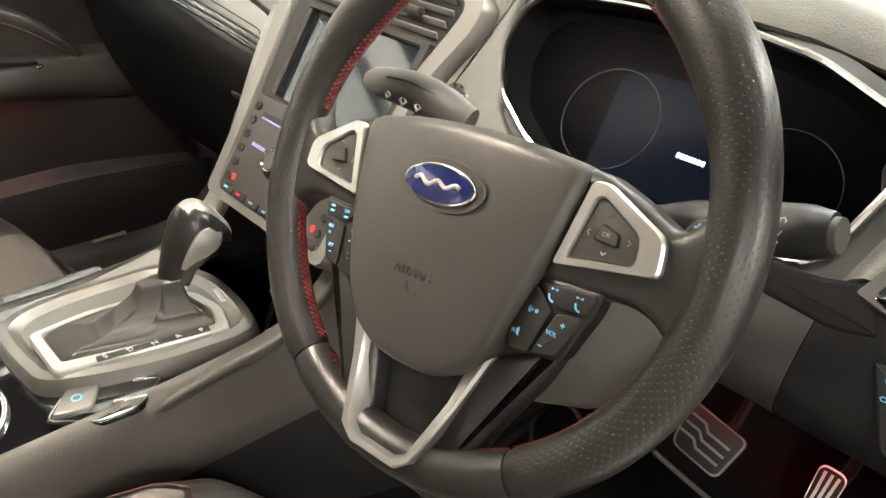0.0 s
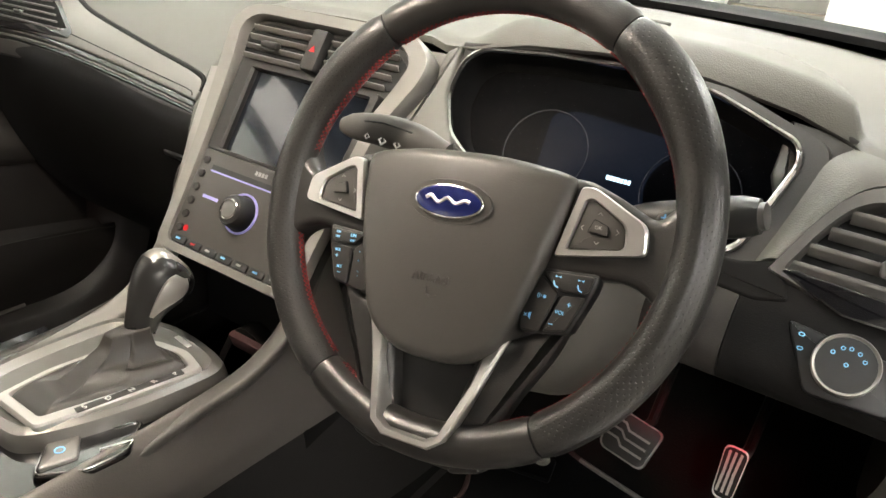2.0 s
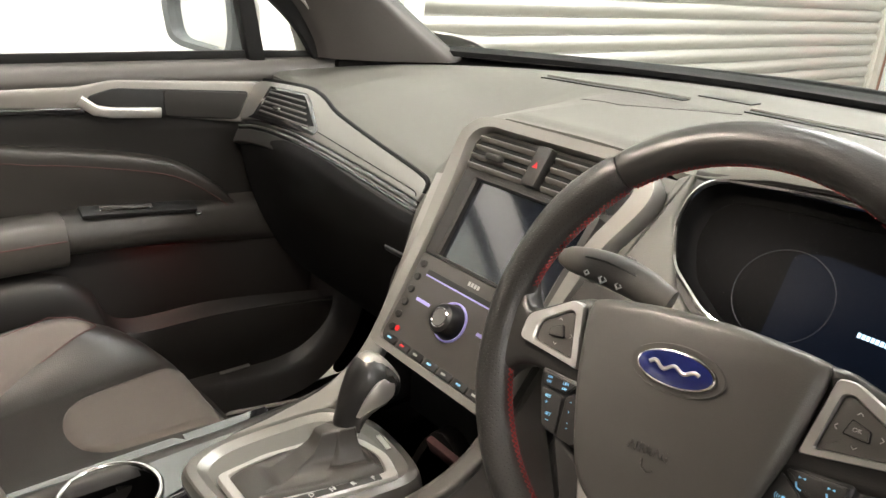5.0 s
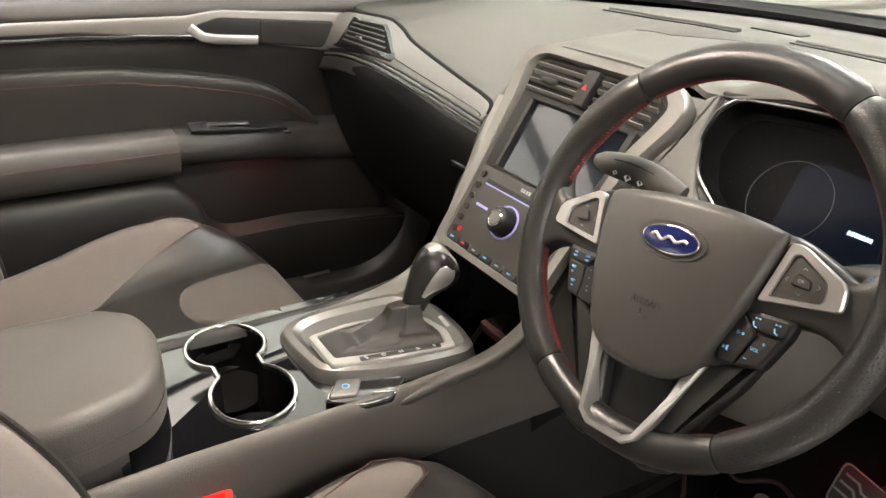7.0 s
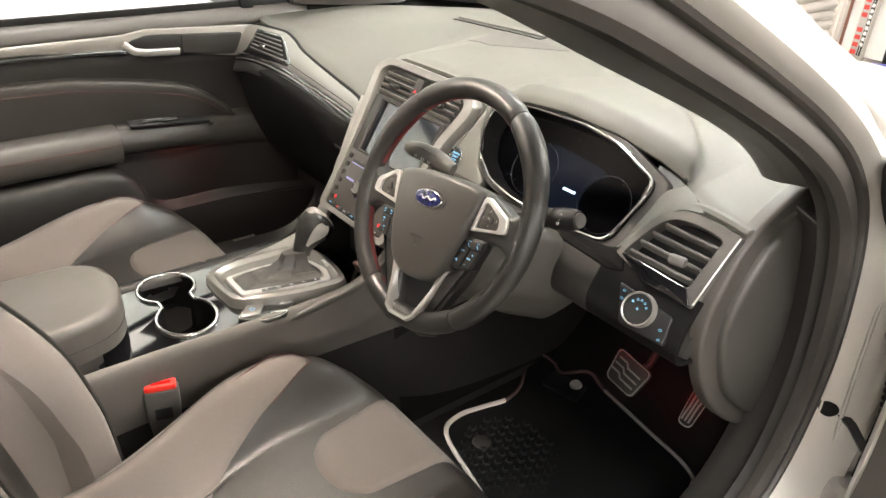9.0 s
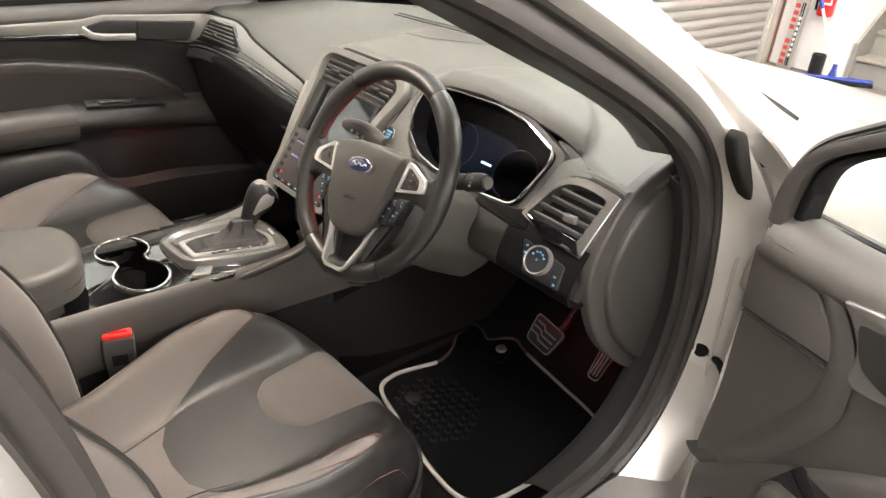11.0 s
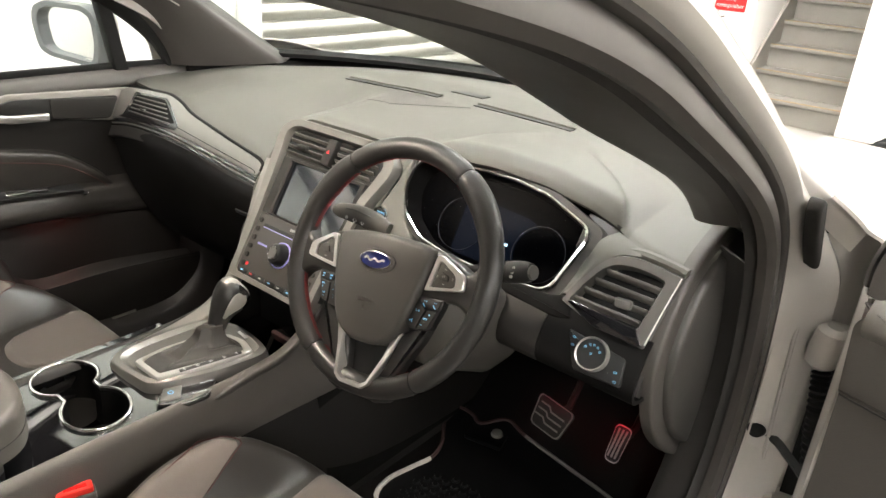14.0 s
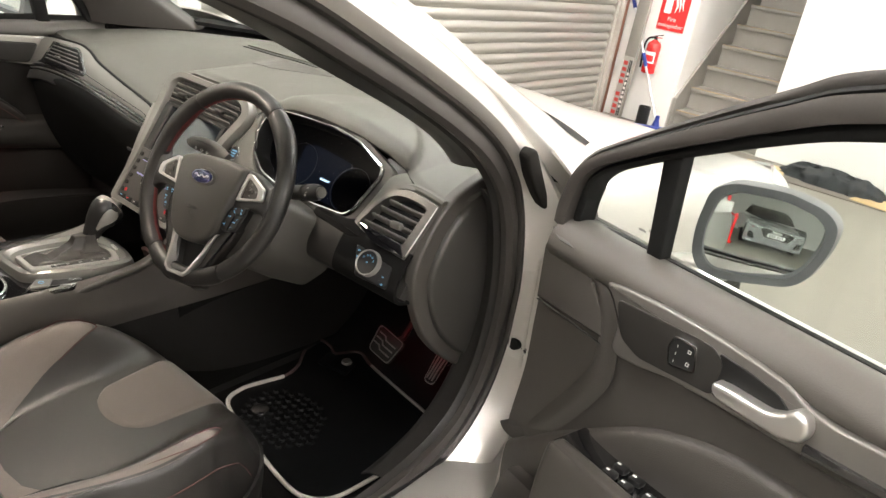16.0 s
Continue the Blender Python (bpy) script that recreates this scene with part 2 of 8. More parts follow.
shroud_soft = material("shroud_plastic", (0.058, 0.054, 0.048), 0.5, grain=0.08, grain_size=0.001, bump=0.2, voronoi=True)
hub_soft = material("airbag_cover", (0.05, 0.047, 0.043), 0.4, grain=0.08, grain_size=0.001, bump=0.2, voronoi=True)
seat_leather = material("seat_leather", (0.027, 0.025, 0.0232), 0.34, spec=0.5, grain=0.1, grain_size=0.0016, bump=0.4, voronoi=True, blotch_size=0.08)
insert_fabric = material("insert_fabric", (0.1, 0.087, 0.077), 0.85, grain=0.25, grain_size=0.0009, bump=0.5, sheen=0.15, spec=0.2)
seat_fabric = material("seat_fabric", (0.15, 0.131, 0.118), 0.85, grain=0.25, grain_size=0.0009, bump=0.5, sheen=0.15, spec=0.2)
blade_grey = material("vent_blade_plastic", (0.12, 0.115, 0.107), 0.32, grain=0.08, grain_size=0.001, bump=0.1)
vent_grey = material("vent_frame_grey", (0.13, 0.125, 0.118), 0.32, metal=0.55, grain=0.02, grain_size=0.0006, bump=0.0, blotch=0.04, rough_var=0.03)
satin = material("satin_silver", (0.64, 0.628, 0.61), 0.34, metal=0.9, grain=0.02, grain_size=0.0006, bump=0.0, blotch=0.04, rough_var=0.03)
rail_silver = material("dark_satin_silver", (0.27, 0.258, 0.24), 0.32, metal=0.45, grain=0.02, grain_size=0.0006, bump=0.0, blotch=0.04, rough_var=0.03)
chrome = material("chrome", (0.82, 0.82, 0.82), 0.1, metal=1.0, blotch=0.04, rough_var=0.04)
steel = material("brushed_steel", (0.45, 0.43, 0.41), 0.35, metal=1.0, grain=0.2, grain_size=0.0008)
rubber = material("seal_rubber", (0.05, 0.045, 0.0415), 0.4, spec=0.5, grain=0.1, grain_size=0.003)
tyre_rubber = material("black_rubber", (0.009, 0.009, 0.009), 0.65, spec=0.2, grain=0.2, grain_size=0.003, bump=0.2)
carpet = material("carpet", (0.0085, 0.0082, 0.0078), 0.95, grain=0.4, grain_size=0.0025, bump=0.8, spec=0.05)
mat_rubber = material("mat_rubber", (0.0045, 0.0048, 0.0051), 0.4, spec=0.25, grain=0.3, grain_size=0.004, bump=0.3, blotch=0.3, blotch_size=0.05)
mat_binding = material("mat_binding", (0.5, 0.48, 0.44), 0.9, grain=0.3, grain_size=0.002, bump=0.6, blotch=0.25, blotch_size=0.04)
red_thread = material("red_thread", (0.24, 0.018, 0.018), 0.7, grain=0.2, grain_size=0.0008)
red_binding = material("red_binding", (0.03, 0.007, 0.007), 0.8, grain=0.2, grain_size=0.001)
# buckle button red: a faint emission is added to brighten it, no lamp inside
red_plastic_glow = material("red_plastic_glow", (0.75, 0.03, 0.02), 0.35, emit=(1, 0.04, 0.02), strength=0.08, blotch=0.05)
blue_enamel = material("blue_enamel", (0.012, 0.017, 0.085), 0.15, coat=1.0, blotch=0.15, blotch_size=0.01)
screen_off = material("dark_screen", (0.006, 0.008, 0.012), 0.12, coat=1.0, blotch=0.1)
dial_dark = material("dial_face", (0.0009, 0.001, 0.0014), 0.45, blotch=0.1, spec=0.0)
cluster_glass = glass_mat("instrument_glass", (0.96, 0.97, 1.0), 0.3, 0.04, 0.0006)
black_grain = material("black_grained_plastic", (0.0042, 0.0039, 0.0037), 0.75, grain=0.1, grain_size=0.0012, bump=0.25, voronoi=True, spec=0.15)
dial_grey = material("dial_ring", (0.03, 0.032, 0.036), 0.5, metal=0.2, spec=0.2, blotch=0.1)
knee_soft = material("knee_panel_plastic", (0.022, 0.02, 0.018), 0.55, spec=0.35, grain=0.1, grain_size=0.0012, bump=0.25, voronoi=True)
surround_grey = material("surround_plastic", (0.026, 0.0245, 0.0225), 0.45, spec=0.4, grain=0.1, grain_size=0.0012, bump=0.25, voronoi=True)
panel_dark = material("dark_panel", (0.03, 0.028, 0.026), 0.55, spec=0.3, grain=0.1, grain_size=0.0012, bump=0.25, voronoi=True)
plate_silver = material("plate_silver", (0.2, 0.193, 0.182), 0.36, metal=0.7, grain=0.02, grain_size=0.0006, bump=0.0, blotch=0.03, rough_var=0.03)
strip_silver = material("strip_silver", (0.31, 0.302, 0.286), 0.38, metal=0.75, grain=0.02, grain_size=0.0006, bump=0.0, blotch=0.04, rough_var=0.03)
cluster_face = material("cluster_display", (0.0015, 0.0022, 0.0045), 0.45, spec=0.012, blotch=0.2, blotch_size=0.03, emit=(0.06, 0.095, 0.17), strength=0.036)
icon_blue = material("lit_icon", (0.2, 0.5, 0.8), 0.5, emit=(0.2, 0.48, 0.85), strength=0.13, blotch=0)
icon_white = material("lit_digits", (0.6, 0.8, 0.9), 0.5, emit=(0.6, 0.85, 1.0), strength=1.2, blotch=0)
icon_grey = material("printed_icon", (0.35, 0.35, 0.34), 0.5, blotch=0.05)
icon_red = material("lit_red", (0.7, 0.02, 0.02), 0.5, emit=(1.0, 0.03, 0.06), strength=0.12, blotch=0)
lilac = material("lit_lilac_line", (0.3, 0.28, 0.6), 0.4, emit=(0.5, 0.46, 1.0), strength=0.1, blotch=0)
paint = material("silver_paint", (0.55, 0.528, 0.5), 0.36, metal=0.52, grain=0.08, grain_size=0.0007, coat=0.7, blotch=0.05)
foam_dark = material("pillar_foam", (0.016, 0.0145, 0.013), 0.8, spec=0.2, grain=0.2, grain_size=0.003, bump=0.2)
glass = glass_mat("window_glass", (0.93, 0.96, 0.95))
mirror_glass = material("mirror_glass", (0.88, 0.9, 0.9), 0.01, metal=1.0, blotch=0.0)
wall_white = material("white_wall_paint", (0.8, 0.79, 0.76), 0.8, grain=0.05, grain_size=0.01, bump=0.15, blotch=0.06, blotch_size=0.6)
wall_grey = material("grey_dirty_plaster", (0.42, 0.39, 0.35), 0.85, grain=0.12, grain_size=0.02, bump=0.3, blotch=0.2, blotch_size=0.3)
concrete = material("painted_concrete", (0.165, 0.153, 0.125), 0.5, grain=0.12, grain_size=0.02, bump=0.15, blotch=0.18, blotch_size=0.5)
concrete_dark = material("bare_floor", (0.13, 0.11, 0.095), 0.75, grain=0.2, grain_size=0.02, bump=0.3, blotch=0.3, blotch_size=0.3)
slat_metal = material("galvanised_slats", (0.47, 0.46, 0.43), 0.36, metal=0.65, grain=0.03, grain_size=0.03, blotch=0.05, blotch_size=0.25)
rust = material("rusty_steel", (0.2, 0.075, 0.04), 0.75, grain=0.3, grain_size=0.01, bump=0.4, blotch=0.3, blotch_size=0.1)
grey_paint = material("grey_stair_paint", (0.27, 0.255, 0.23), 0.65, grain=0.12, grain_size=0.01, blotch=0.15, blotch_size=0.2)
worn_nosing = material("worn_nosing", (0.3, 0.22, 0.13), 0.7, grain=0.25, grain_size=0.01, blotch=0.4, blotch_size=0.1)
sign_red = material("sign_red", (0.62, 0.02, 0.02), 0.45, blotch=0.06)
sign_white = material("sign_white", (0.85, 0.84, 0.82), 0.5, blotch=0.03)
ext_red = material("extinguisher_red", (0.6, 0.012, 0.012), 0.22, coat=0.6, blotch=0.08)
blue_plastic = material("blue_plastic", (0.016, 0.035, 0.24), 0.45, blotch=0.1)
pole_metal = material("pole_aluminium", (0.7, 0.7, 0.7), 0.3, metal=0.9)
cloth_black = material("black_cloth", (0.018, 0.02, 0.022), 0.9, grain=0.3, grain_size=0.004, bump=0.5)
cardboard = material("cardboard", (0.42, 0.3, 0.16), 0.85, grain=0.15, grain_size=0.004, blotch=0.2)
panel_light = material("lamp_diffuser", (0.9, 0.9, 0.9), 0.5, emit=(1.0, 0.96, 0.9), strength=LAMP, blotch=0)
courtesy_light = material("courtesy_lens", (0.9, 0.88, 0.85), 0.5, emit=(1.0, 0.86, 0.7), strength=COURTESY, blotch=0)
car_white = material("car_grey", (0.3, 0.305, 0.31), 0.25, metal=0.3, coat=0.8, blotch=0.03)
head_glass = material("headlamp", (0.75, 0.77, 0.8), 0.1, metal=0.8, blotch=0.3, blotch_size=0.03)

# ---- the workshop ----
WX, WY = -1.65, 5.68   # left wall and end wall


def sheet(name, size, at, mat, label, category, kind="structure"):
    return solid(name, box(size, pose(*at)), mat, label, category, kind=kind)


def build_room():
    sheet("floor", (12.3, 18.3, 0.2), (4.35, -3.2, -0.1), concrete, "smooth beige painted concrete workshop floor", "floor")
    sheet("floor_strip", (7.2, 0.55, 0.008), (1.98, WY - 0.28, 0.004), concrete_dark, "bare brown floor strip along the wall foot", "floor")
    # left wall with the opening for the shutter
    sheet("wall_left", (0.2, 13.2, 3.4), (WX - 0.1, -5.42, 1.7), wall_white, "bright white painted workshop wall", "wall")
    sheet("wall_left_far", (0.2, 0.26, 3.4), (WX - 0.1, WY - 0.04, 1.7), wall_grey, "short grey wall end beside the shutter", "wall")
    sheet("wall_left_top", (0.2, 4.4, 0.4), (WX - 0.1, 3.38, 3.2), wall_white, "white wall over the shutter", "wall")
    # end wall: part with the sign, the stair well, the part to the right
    sheet("wall_end", (0.56, 0.15, 3.4), (-1.37, WY + 0.075, 1.7), wall_white, "white painted wall with scuffs at its foot", "wall")
    sheet("wall_stair_left", (0.1, 3.2, 4.2), (-1.04, WY + 1.6, 2.1), wall_white, "white wall along the stair", "wall")
    sheet("wall_end_right", (9.8, 0.15, 3.4), (4.73, WY + 0.075, 1.7), wall_white, "wide white painted end wall", "wall")
    sheet("wall_stair_back", (1.3, 0.1, 4.4), (-0.5, WY + 3.2, 2.2), wall_white, "white wall behind the stair", "wall")
    sheet("wall_right", (0.2, 18.3, 3.4), (9.6, -3.2, 1.7), wall_white, "white painted workshop wall", "wall")
    sheet("wall_back", (12.3, 0.2, 3.4), (4.35, -12.2, 1.7), wall_white, "white painted workshop wall", "wall")
    sheet("ceiling", (12.3, 18.3, 0.15), (4.35, -3.2, 3.475), wall_white, "white workshop ceiling", "ceiling")


def build_shutter():
    sh = thing("roller_shutter", "closed grey galvanised roller shutter of curved slats", "roller shutter", (WX, 3.3, 0), kind="structure")
    y0, y1, pitch = 1.28, 5.56, 0.077
    prof = []
    for i in range(20):
        a = i / 19
        prof.append((0.016 * math.sin(math.pi * min(1, a / 0.84)) if a < 0.84 else -0.013 * math.sin(math.pi * (a - 0.84) / 0.16), a * pitch))
    bm = bmesh.new()
    ring = [(x, z) for x, z in prof] + [(x - 0.004, z) for x, z in reversed(prof)]
    ring_faces(bm, [[Vector((x, y, z)) for x, z in ring] for y in (y0, y1)], caps=True)
    me = finish("slat", bm, slat_metal, 50)
    for i in range(38):
        ob = link(new("slat", me), sh)
        ob.location = (WX - 0.03, 0, 0.05 + i * pitch)
    part("bottom_bar", box((0.03, y1 - y0, 0.05), pose(WX - 0.03, (y0 + y1) / 2, 0.025), 0.004), slat_metal, sh)
    part("guide", box((0.09, 0.09, 3.0), pose(WX + 0.0, y0 - 0.05, 1.5), 0.005), sign_white, sh, "white painted guide channel")
    part("guide", box((0.05, 0.05, 3.0), pose(WX + 0.01, y1 + 0.02, 1.5), 0.004), wall_grey, sh, "grey guide channel")
    part("post", box((0.03, 0.06, 3.0), pose(WX + 0.018, y1 + 0.075, 1.5), 0.003), rust, sh, "rusty brown steel edge")


def build_stairs():
    st = thing("staircase", "grey painted straight stair with worn tread edges", "staircase", (-0.5, WY + 0.1, 0), kind="structure")
    x0, x1 = -0.985, -0.05
    w = x1 - x0
    rise, go = 0.19, 0.25
    tread = finish("tread", box((w, go + 0.025, 0.03), pose(0, 0, 0), 0.006), grey_paint)
    riser = finish("riser", box((w, 0.02, rise - 0.03), pose(0, 0, 0)), grey_paint)
    nosing = finish("nosing", box((w, 0.03, 0.006), pose(0, 0, 0), 0.002), worn_nosing)
    for i in range(1, 12):
        y = WY + 0.08 + (i - 1) * go
        t = link(new("tread", tread), st)
        t.location = ((x0 + x1) / 2, y + go / 2 - 0.012, i * rise - 0.015)
        r = link(new("riser", riser), st)
        r.location = ((x0 + x1) / 2, y + 0.01, i * rise - 0.03 - (rise - 0.03) / 2)
        q = link(new("nosing", nosing), st)
        q.location = ((x0 + x1) / 2, y - 0.008, i * rise + 0.002)
    bm = prism([(0, 0), (0.0, 0.3), (2.9, 0.3 + 2.9 * rise / go), (3.1, 2.9 * rise / go)], 0.04, basis((x0 - 0.02, WY + 0.0, 0), (0, 1, 0), (0, 0, 1)))
    part("stringer", bm, grey_paint, st, "grey sloping side board")


def build_wall_things():
    # sign: two pictures on red and the words below
    x0, x1, z0, z1 = -1.322, -1.07, 0.842, 1.262
    sg = thing("fire_sign", "red and white fire extinguisher sign on the white wall", "sign", ((x0 + x1) / 2, WY, z0))
    m = basis((x0, WY - 0.002, z0), (1, 0, 0), (0, 0, 1))
    part("plate", prism(fillet([(0, 0), (x1 - x0, 0), (x1 - x0, z1 - z0), (0, z1 - z0)], 0.008), 0.004, m), sign_red, sg)
    mm = m @ pose(0, 0, 0.0042)
    part("pictogram", prism(fillet([(0.035, 0.14), (0.1, 0.14), (0.1, 0.3), (0.085, 0.335), (0.05, 0.335), (0.035, 0.3)], 0.012), 0.0008, mm), sign_white, sg, "white extinguisher picture")
    part("pictogram", prism([(0.04, 0.34), (0.1, 0.36), (0.105, 0.375), (0.05, 0.365)], 0.0008, mm), sign_white, sg, "white extinguisher handle picture")
    for k in range(3):
        fl = [(0.135 + 0.03 * k + 0.012 * math.sin(a * 1.7 + k) + (0.011 if s else -0.009) * math.sin(math.pi * (a + 0.15) / 3.3), 0.15 + 0.055 * a + 0.015 * k) for s in (0, 1) for a in ([0, 1, 2, 3] if s == 0 else [3, 2, 1, 0])]
        part("pictogram", prism(fillet(fl, 0.01, 3), 0.0008, mm), sign_white, sg, "white flame picture")
    for j, word in enumerate(("Fire", "extinguisher")):
        text(word, 0.05 if j == 0 else 0.046, mm @ Matrix.Translation((0.125, 0.095 - 0.052 * j, 0.0005)), sign_white, sg)
    ex = thing("fire_extinguisher", "red fire extinguisher with white label hung on the wall", "fire extinguisher", (-1.255, WY - 0.09, 0.45))
    m = pose(-1.264, WY - 0.075, 0.462) @ Matrix.Diagonal((0.86, 0.86, 0.76, 1))
    part("cylinder", lathe([(0.0, 0), (0.06, 0.0), (0.07, 0.012), (0.07, 0.31), (0.062, 0.345), (0.03, 0.372), (0.022, 0.385), (0.0, 0.385)], m, 28), ext_red, ex)
    bm = bmesh.new()
    rings = [[m @ Vector((0.0708 * math.sin(a), -0.0708 * math.cos(a), z)) for z in (0.12, 0.25)] for a in np.linspace(-0.9, 0.9, 14)]
    ring_faces(bm, rings, closed_u=False)
    thicken(bm, 0.0006)
    part("label", bm, sign_white, ex, "white paper label with red panel")
    bm = bmesh.new()
    ring_faces(bm, [[m @ Vector((0.0718 * math.sin(a), -0.0718 * math.cos(a), z)) for z in (0.14, 0.21)] for a in np.linspace(-0.7, 0.7, 10)], closed_u=False)
    thicken(bm, 0.0005)
    part("label_panel", bm, sign_red, ex)
    part("valve", lathe([(0, 0.385), (0.018, 0.385), (0.018, 0.41), (0.012, 0.425), (0, 0.425)], m, 16), black_plastic, ex)
    part("lever", box((0.1, 0.02, 0.012), m @ pose(0.03, -0.01, 0.435, 0, -18, 0), 0.004), black_plastic, ex)
    part("handle", box((0.08, 0.02, 0.01), m @ pose(0.03, -0.01, 0.412, 0, -5, 0), 0.004), ext_red, ex)
    hose = crom([(0.01, -0.02, 0.41), (-0.06, -0.03, 0.39), (-0.09, -0.03, 0.3), (-0.083, -0.03, 0.14), (-0.078, -0.03, 0.05)], 20)
    part("hose", tube([m @ Vector(p) for p in hose], 0.009), tyre_rubber, ex)
    part("bracket", box((0.05, 0.035, 0.04), m @ pose(0, 0.078, 0.34), 0.003), steel, ex)
    # floor squeegee leaning in the corner
    br = thing("floor_squeegee", "blue floor squeegee leaning with its aluminium pole", "broom", (-0.99, WY - 0.23, 0.01))
    foot, top = Vector((-1.0, WY - 0.23, 0.09)), Vector((-1.615, WY - 0.04, 1.12))
    part("pole", tube([foot, top], 0.011, 12), pole_metal, br)
    part("grip", tube([foot.lerp(top, 0.86), top], 0.017, 12), blue_plastic, br, "blue grip")
    part("collar", tube([foot.lerp(top, 0.42), foot.lerp(top, 0.52)], 0.017, 12), blue_plastic, br, "blue collar")
    part("socket", lathe([(0, 0), (0.035, 0), (0.02, 0.06), (0.017, 0.1), (0, 0.1)], pose(foot.x, foot.y, 0.055), 16), blue_plastic, br)
    part("head", box((0.58, 0.06, 0.026), pose(foot.x + 0.02, foot.y, 0.048, 0, 0, 40), 0.01, seg=3), blue_plastic, br, "blue head")
    part("lip", box((0.6, 0.06, 0.034), pose(foot.x + 0.02, foot.y - 0.01, 0.018, 0, 0, 40), 0.008), tyre_rubber, br, "black rubber lip")
    # tall board with lettering
    bd = thing("sign_board", "grey upright board with red and white lettering", "sign", (-1.44, WY - 0.16, 0.0))
    m = basis((-1.44, WY - 0.13, 0.0), Vector((0.95, -0.3, 0.0)), Vector((-0.06, 0.05, 1)))
    part("board", box((0.13, 1.5, 0.03), m @ pose(0, 0.75, 0.0), 0.002), grey_paint, bd)
    part("panel", box((0.12, 0.56, 0.004), m @ pose(0, 0.29, 0.017), 0.001), slat_metal, bd, "grey lettered panel")
    part("strip", box((0.034, 0.5, 0.001), m @ pose(0.034, 0.29, 0.0192)), black_plastic, bd, "black strip under the white lettering")
    mt = m @ pose(-0.022, 0.28, 0.0195, 0, 0, 0)
    for k in range(9):
        if k != 4:
            part("red_bar", box((0.05, 0.034, 0.001), mt @ pose(0.0, 0.23 - 0.056 * k, 0)), icon_red_flat, bd, "plain red bar")
    for k in range(8):
        part("white_bar", box((0.026, 0.024, 0.001), mt @ pose(0.056, 0.14 - 0.042 * k, 0)), sign_white, bd, "plain white bar")
    for xx in (-0.056, 0.032):
        part("line", box((0.003, 0.5, 0.001), m @ pose(xx, 0.29, 0.0197)), sign_white, bd)
    can = thing("black_can", "small black can standing at the wall foot", "can", (-1.2, WY - 0.07, 0))
    part("body", lathe([(0, 0), (0.055, 0), (0.055, 0.17), (0.05, 0.175), (0.05, 0.16), (0, 0.16)], pose(-1.2, WY - 0.07, 0.0), 20), black_plastic, can)
    # black clothes and cardboard on the floor
    bm = bmesh.new()
    nx, ny = 40, 22
    def lump(u, v):
        e = max(0.0, 1 - (abs(2 * u - 1) ** 2.4 + abs(2 * v - 1) ** 2.4))
        q = noise.noise((u * 5.0, v * 4.0, 0.3)) * 0.5 + noise.noise((u * 13.0, v * 9.0, 2.0)) * 0.3
        return e ** 0.5 * (0.11 + 0.09 * q) + 0.004
    g = [[Vector((0.1 + 0.78 * i / nx + 0.05 * noise.noise((i * 0.3, j * 0.4, 5)), WY - 0.4 + 0.36 * j / ny + 0.06 * noise.noise((i * 0.25, 1.0, j * 0.2)) - 0.05 * i / nx, lump(i / nx, j / ny))) for j in range(ny + 1)] for i in range(nx + 1)]
    ring_faces(bm, g, closed_u=False)
    thicken(bm, 0.006)
    solid("crumpled_cloth", bm, cloth_black, "crumpled black cloth lying on the floor", "cloth", angle=80)
    for k, (x, y, a, w, h) in enumerate(((0.0, WY - 0.33, 8, 0.34, 0.3), (0.95, WY - 0.42, -12, 0.5, 0.3))):
        bm = prism(fillet([(-w / 2, -h / 2), (w / 2, -h / 2 + 0.03), (w / 2 - 0.04, h / 2), (-w / 2 + 0.02, h / 2 - 0.02)], 0.03), 0.006, pose(x, y, 0.012 - 0.003 * k, 0, 0, a), 0.002)
        solid("cardboard_sheet", bm, cardboard, "flat brown cardboard sheet on the floor", "cardboard")
    tub = thing("black_tub", "black round tub standing by the cloth heap", "tub", (1.0, WY - 0.15, 0.02))
    part("body", lathe([(0, 0), (0.08, 0), (0.09, 0.13), (0.094, 0.14), (0.086, 0.14), (0.078, 0.02), (0, 0.02)], pose(1.0, WY - 0.15, 0.018), 24), black_plastic, tub)


icon_red_flat = material("printed_red", (0.55, 0.05, 0.04), 0.5, blotch=0.05)


def build_lamps():
    proto = None
    for x in (-0.6, 2.2, 5.0, 7.8):
        for y in (-3.6, -0.7, 2.2, 4.8):
            if proto is None:
                proto = thing("ceiling_light", "long white ceiling light panel switched on", "ceiling light", (x, y, 3.4), "workshop ceiling lights")
                part("housing", box((0.34, 1.25, 0.05), pose(x, y, 3.372), 0.004), sign_white, proto)
                part("diffuser", box((0.3, 1.2, 0.012), pose(x, y, 3.342), 0.003), panel_light, proto, "glowing diffuser")
            else:
                copy_thing(proto, Matrix.Translation((x, y, 3.4)))


build_room()
build_shutter()
build_stairs()
build_wall_things()
build_lamps()

# ---- the car: common frames ----
FACE = basis((0, 0.219, 0.896), (1, 0, 0), (0, 0.545, 0.838))   # fascia plane; z points to the driver
HUB = Vector((0.330, 0.008, 0.872))
_t, _r = radians(26), radians(8)
_n = Vector((0, -math.cos(_t), math.sin(_t)))
_u, _v = Vector((1, 0, 0)), Vector((0, math.sin(_t), math.cos(_t)))
WHEEL = basis(HUB, _u * math.cos(_r) + _v * math.sin(_r), _v * math.cos(_r) - _u * math.sin(_r))


def at(m, pts, z=0.0):
    return [m @ Vector((p[0], p[1], p[2] if len(p) > 2 else z)) for p in pts]


def smooth01(t):
    t = min(1.0, max(0.0, t))
    return t * t * (3 - 2 * t)


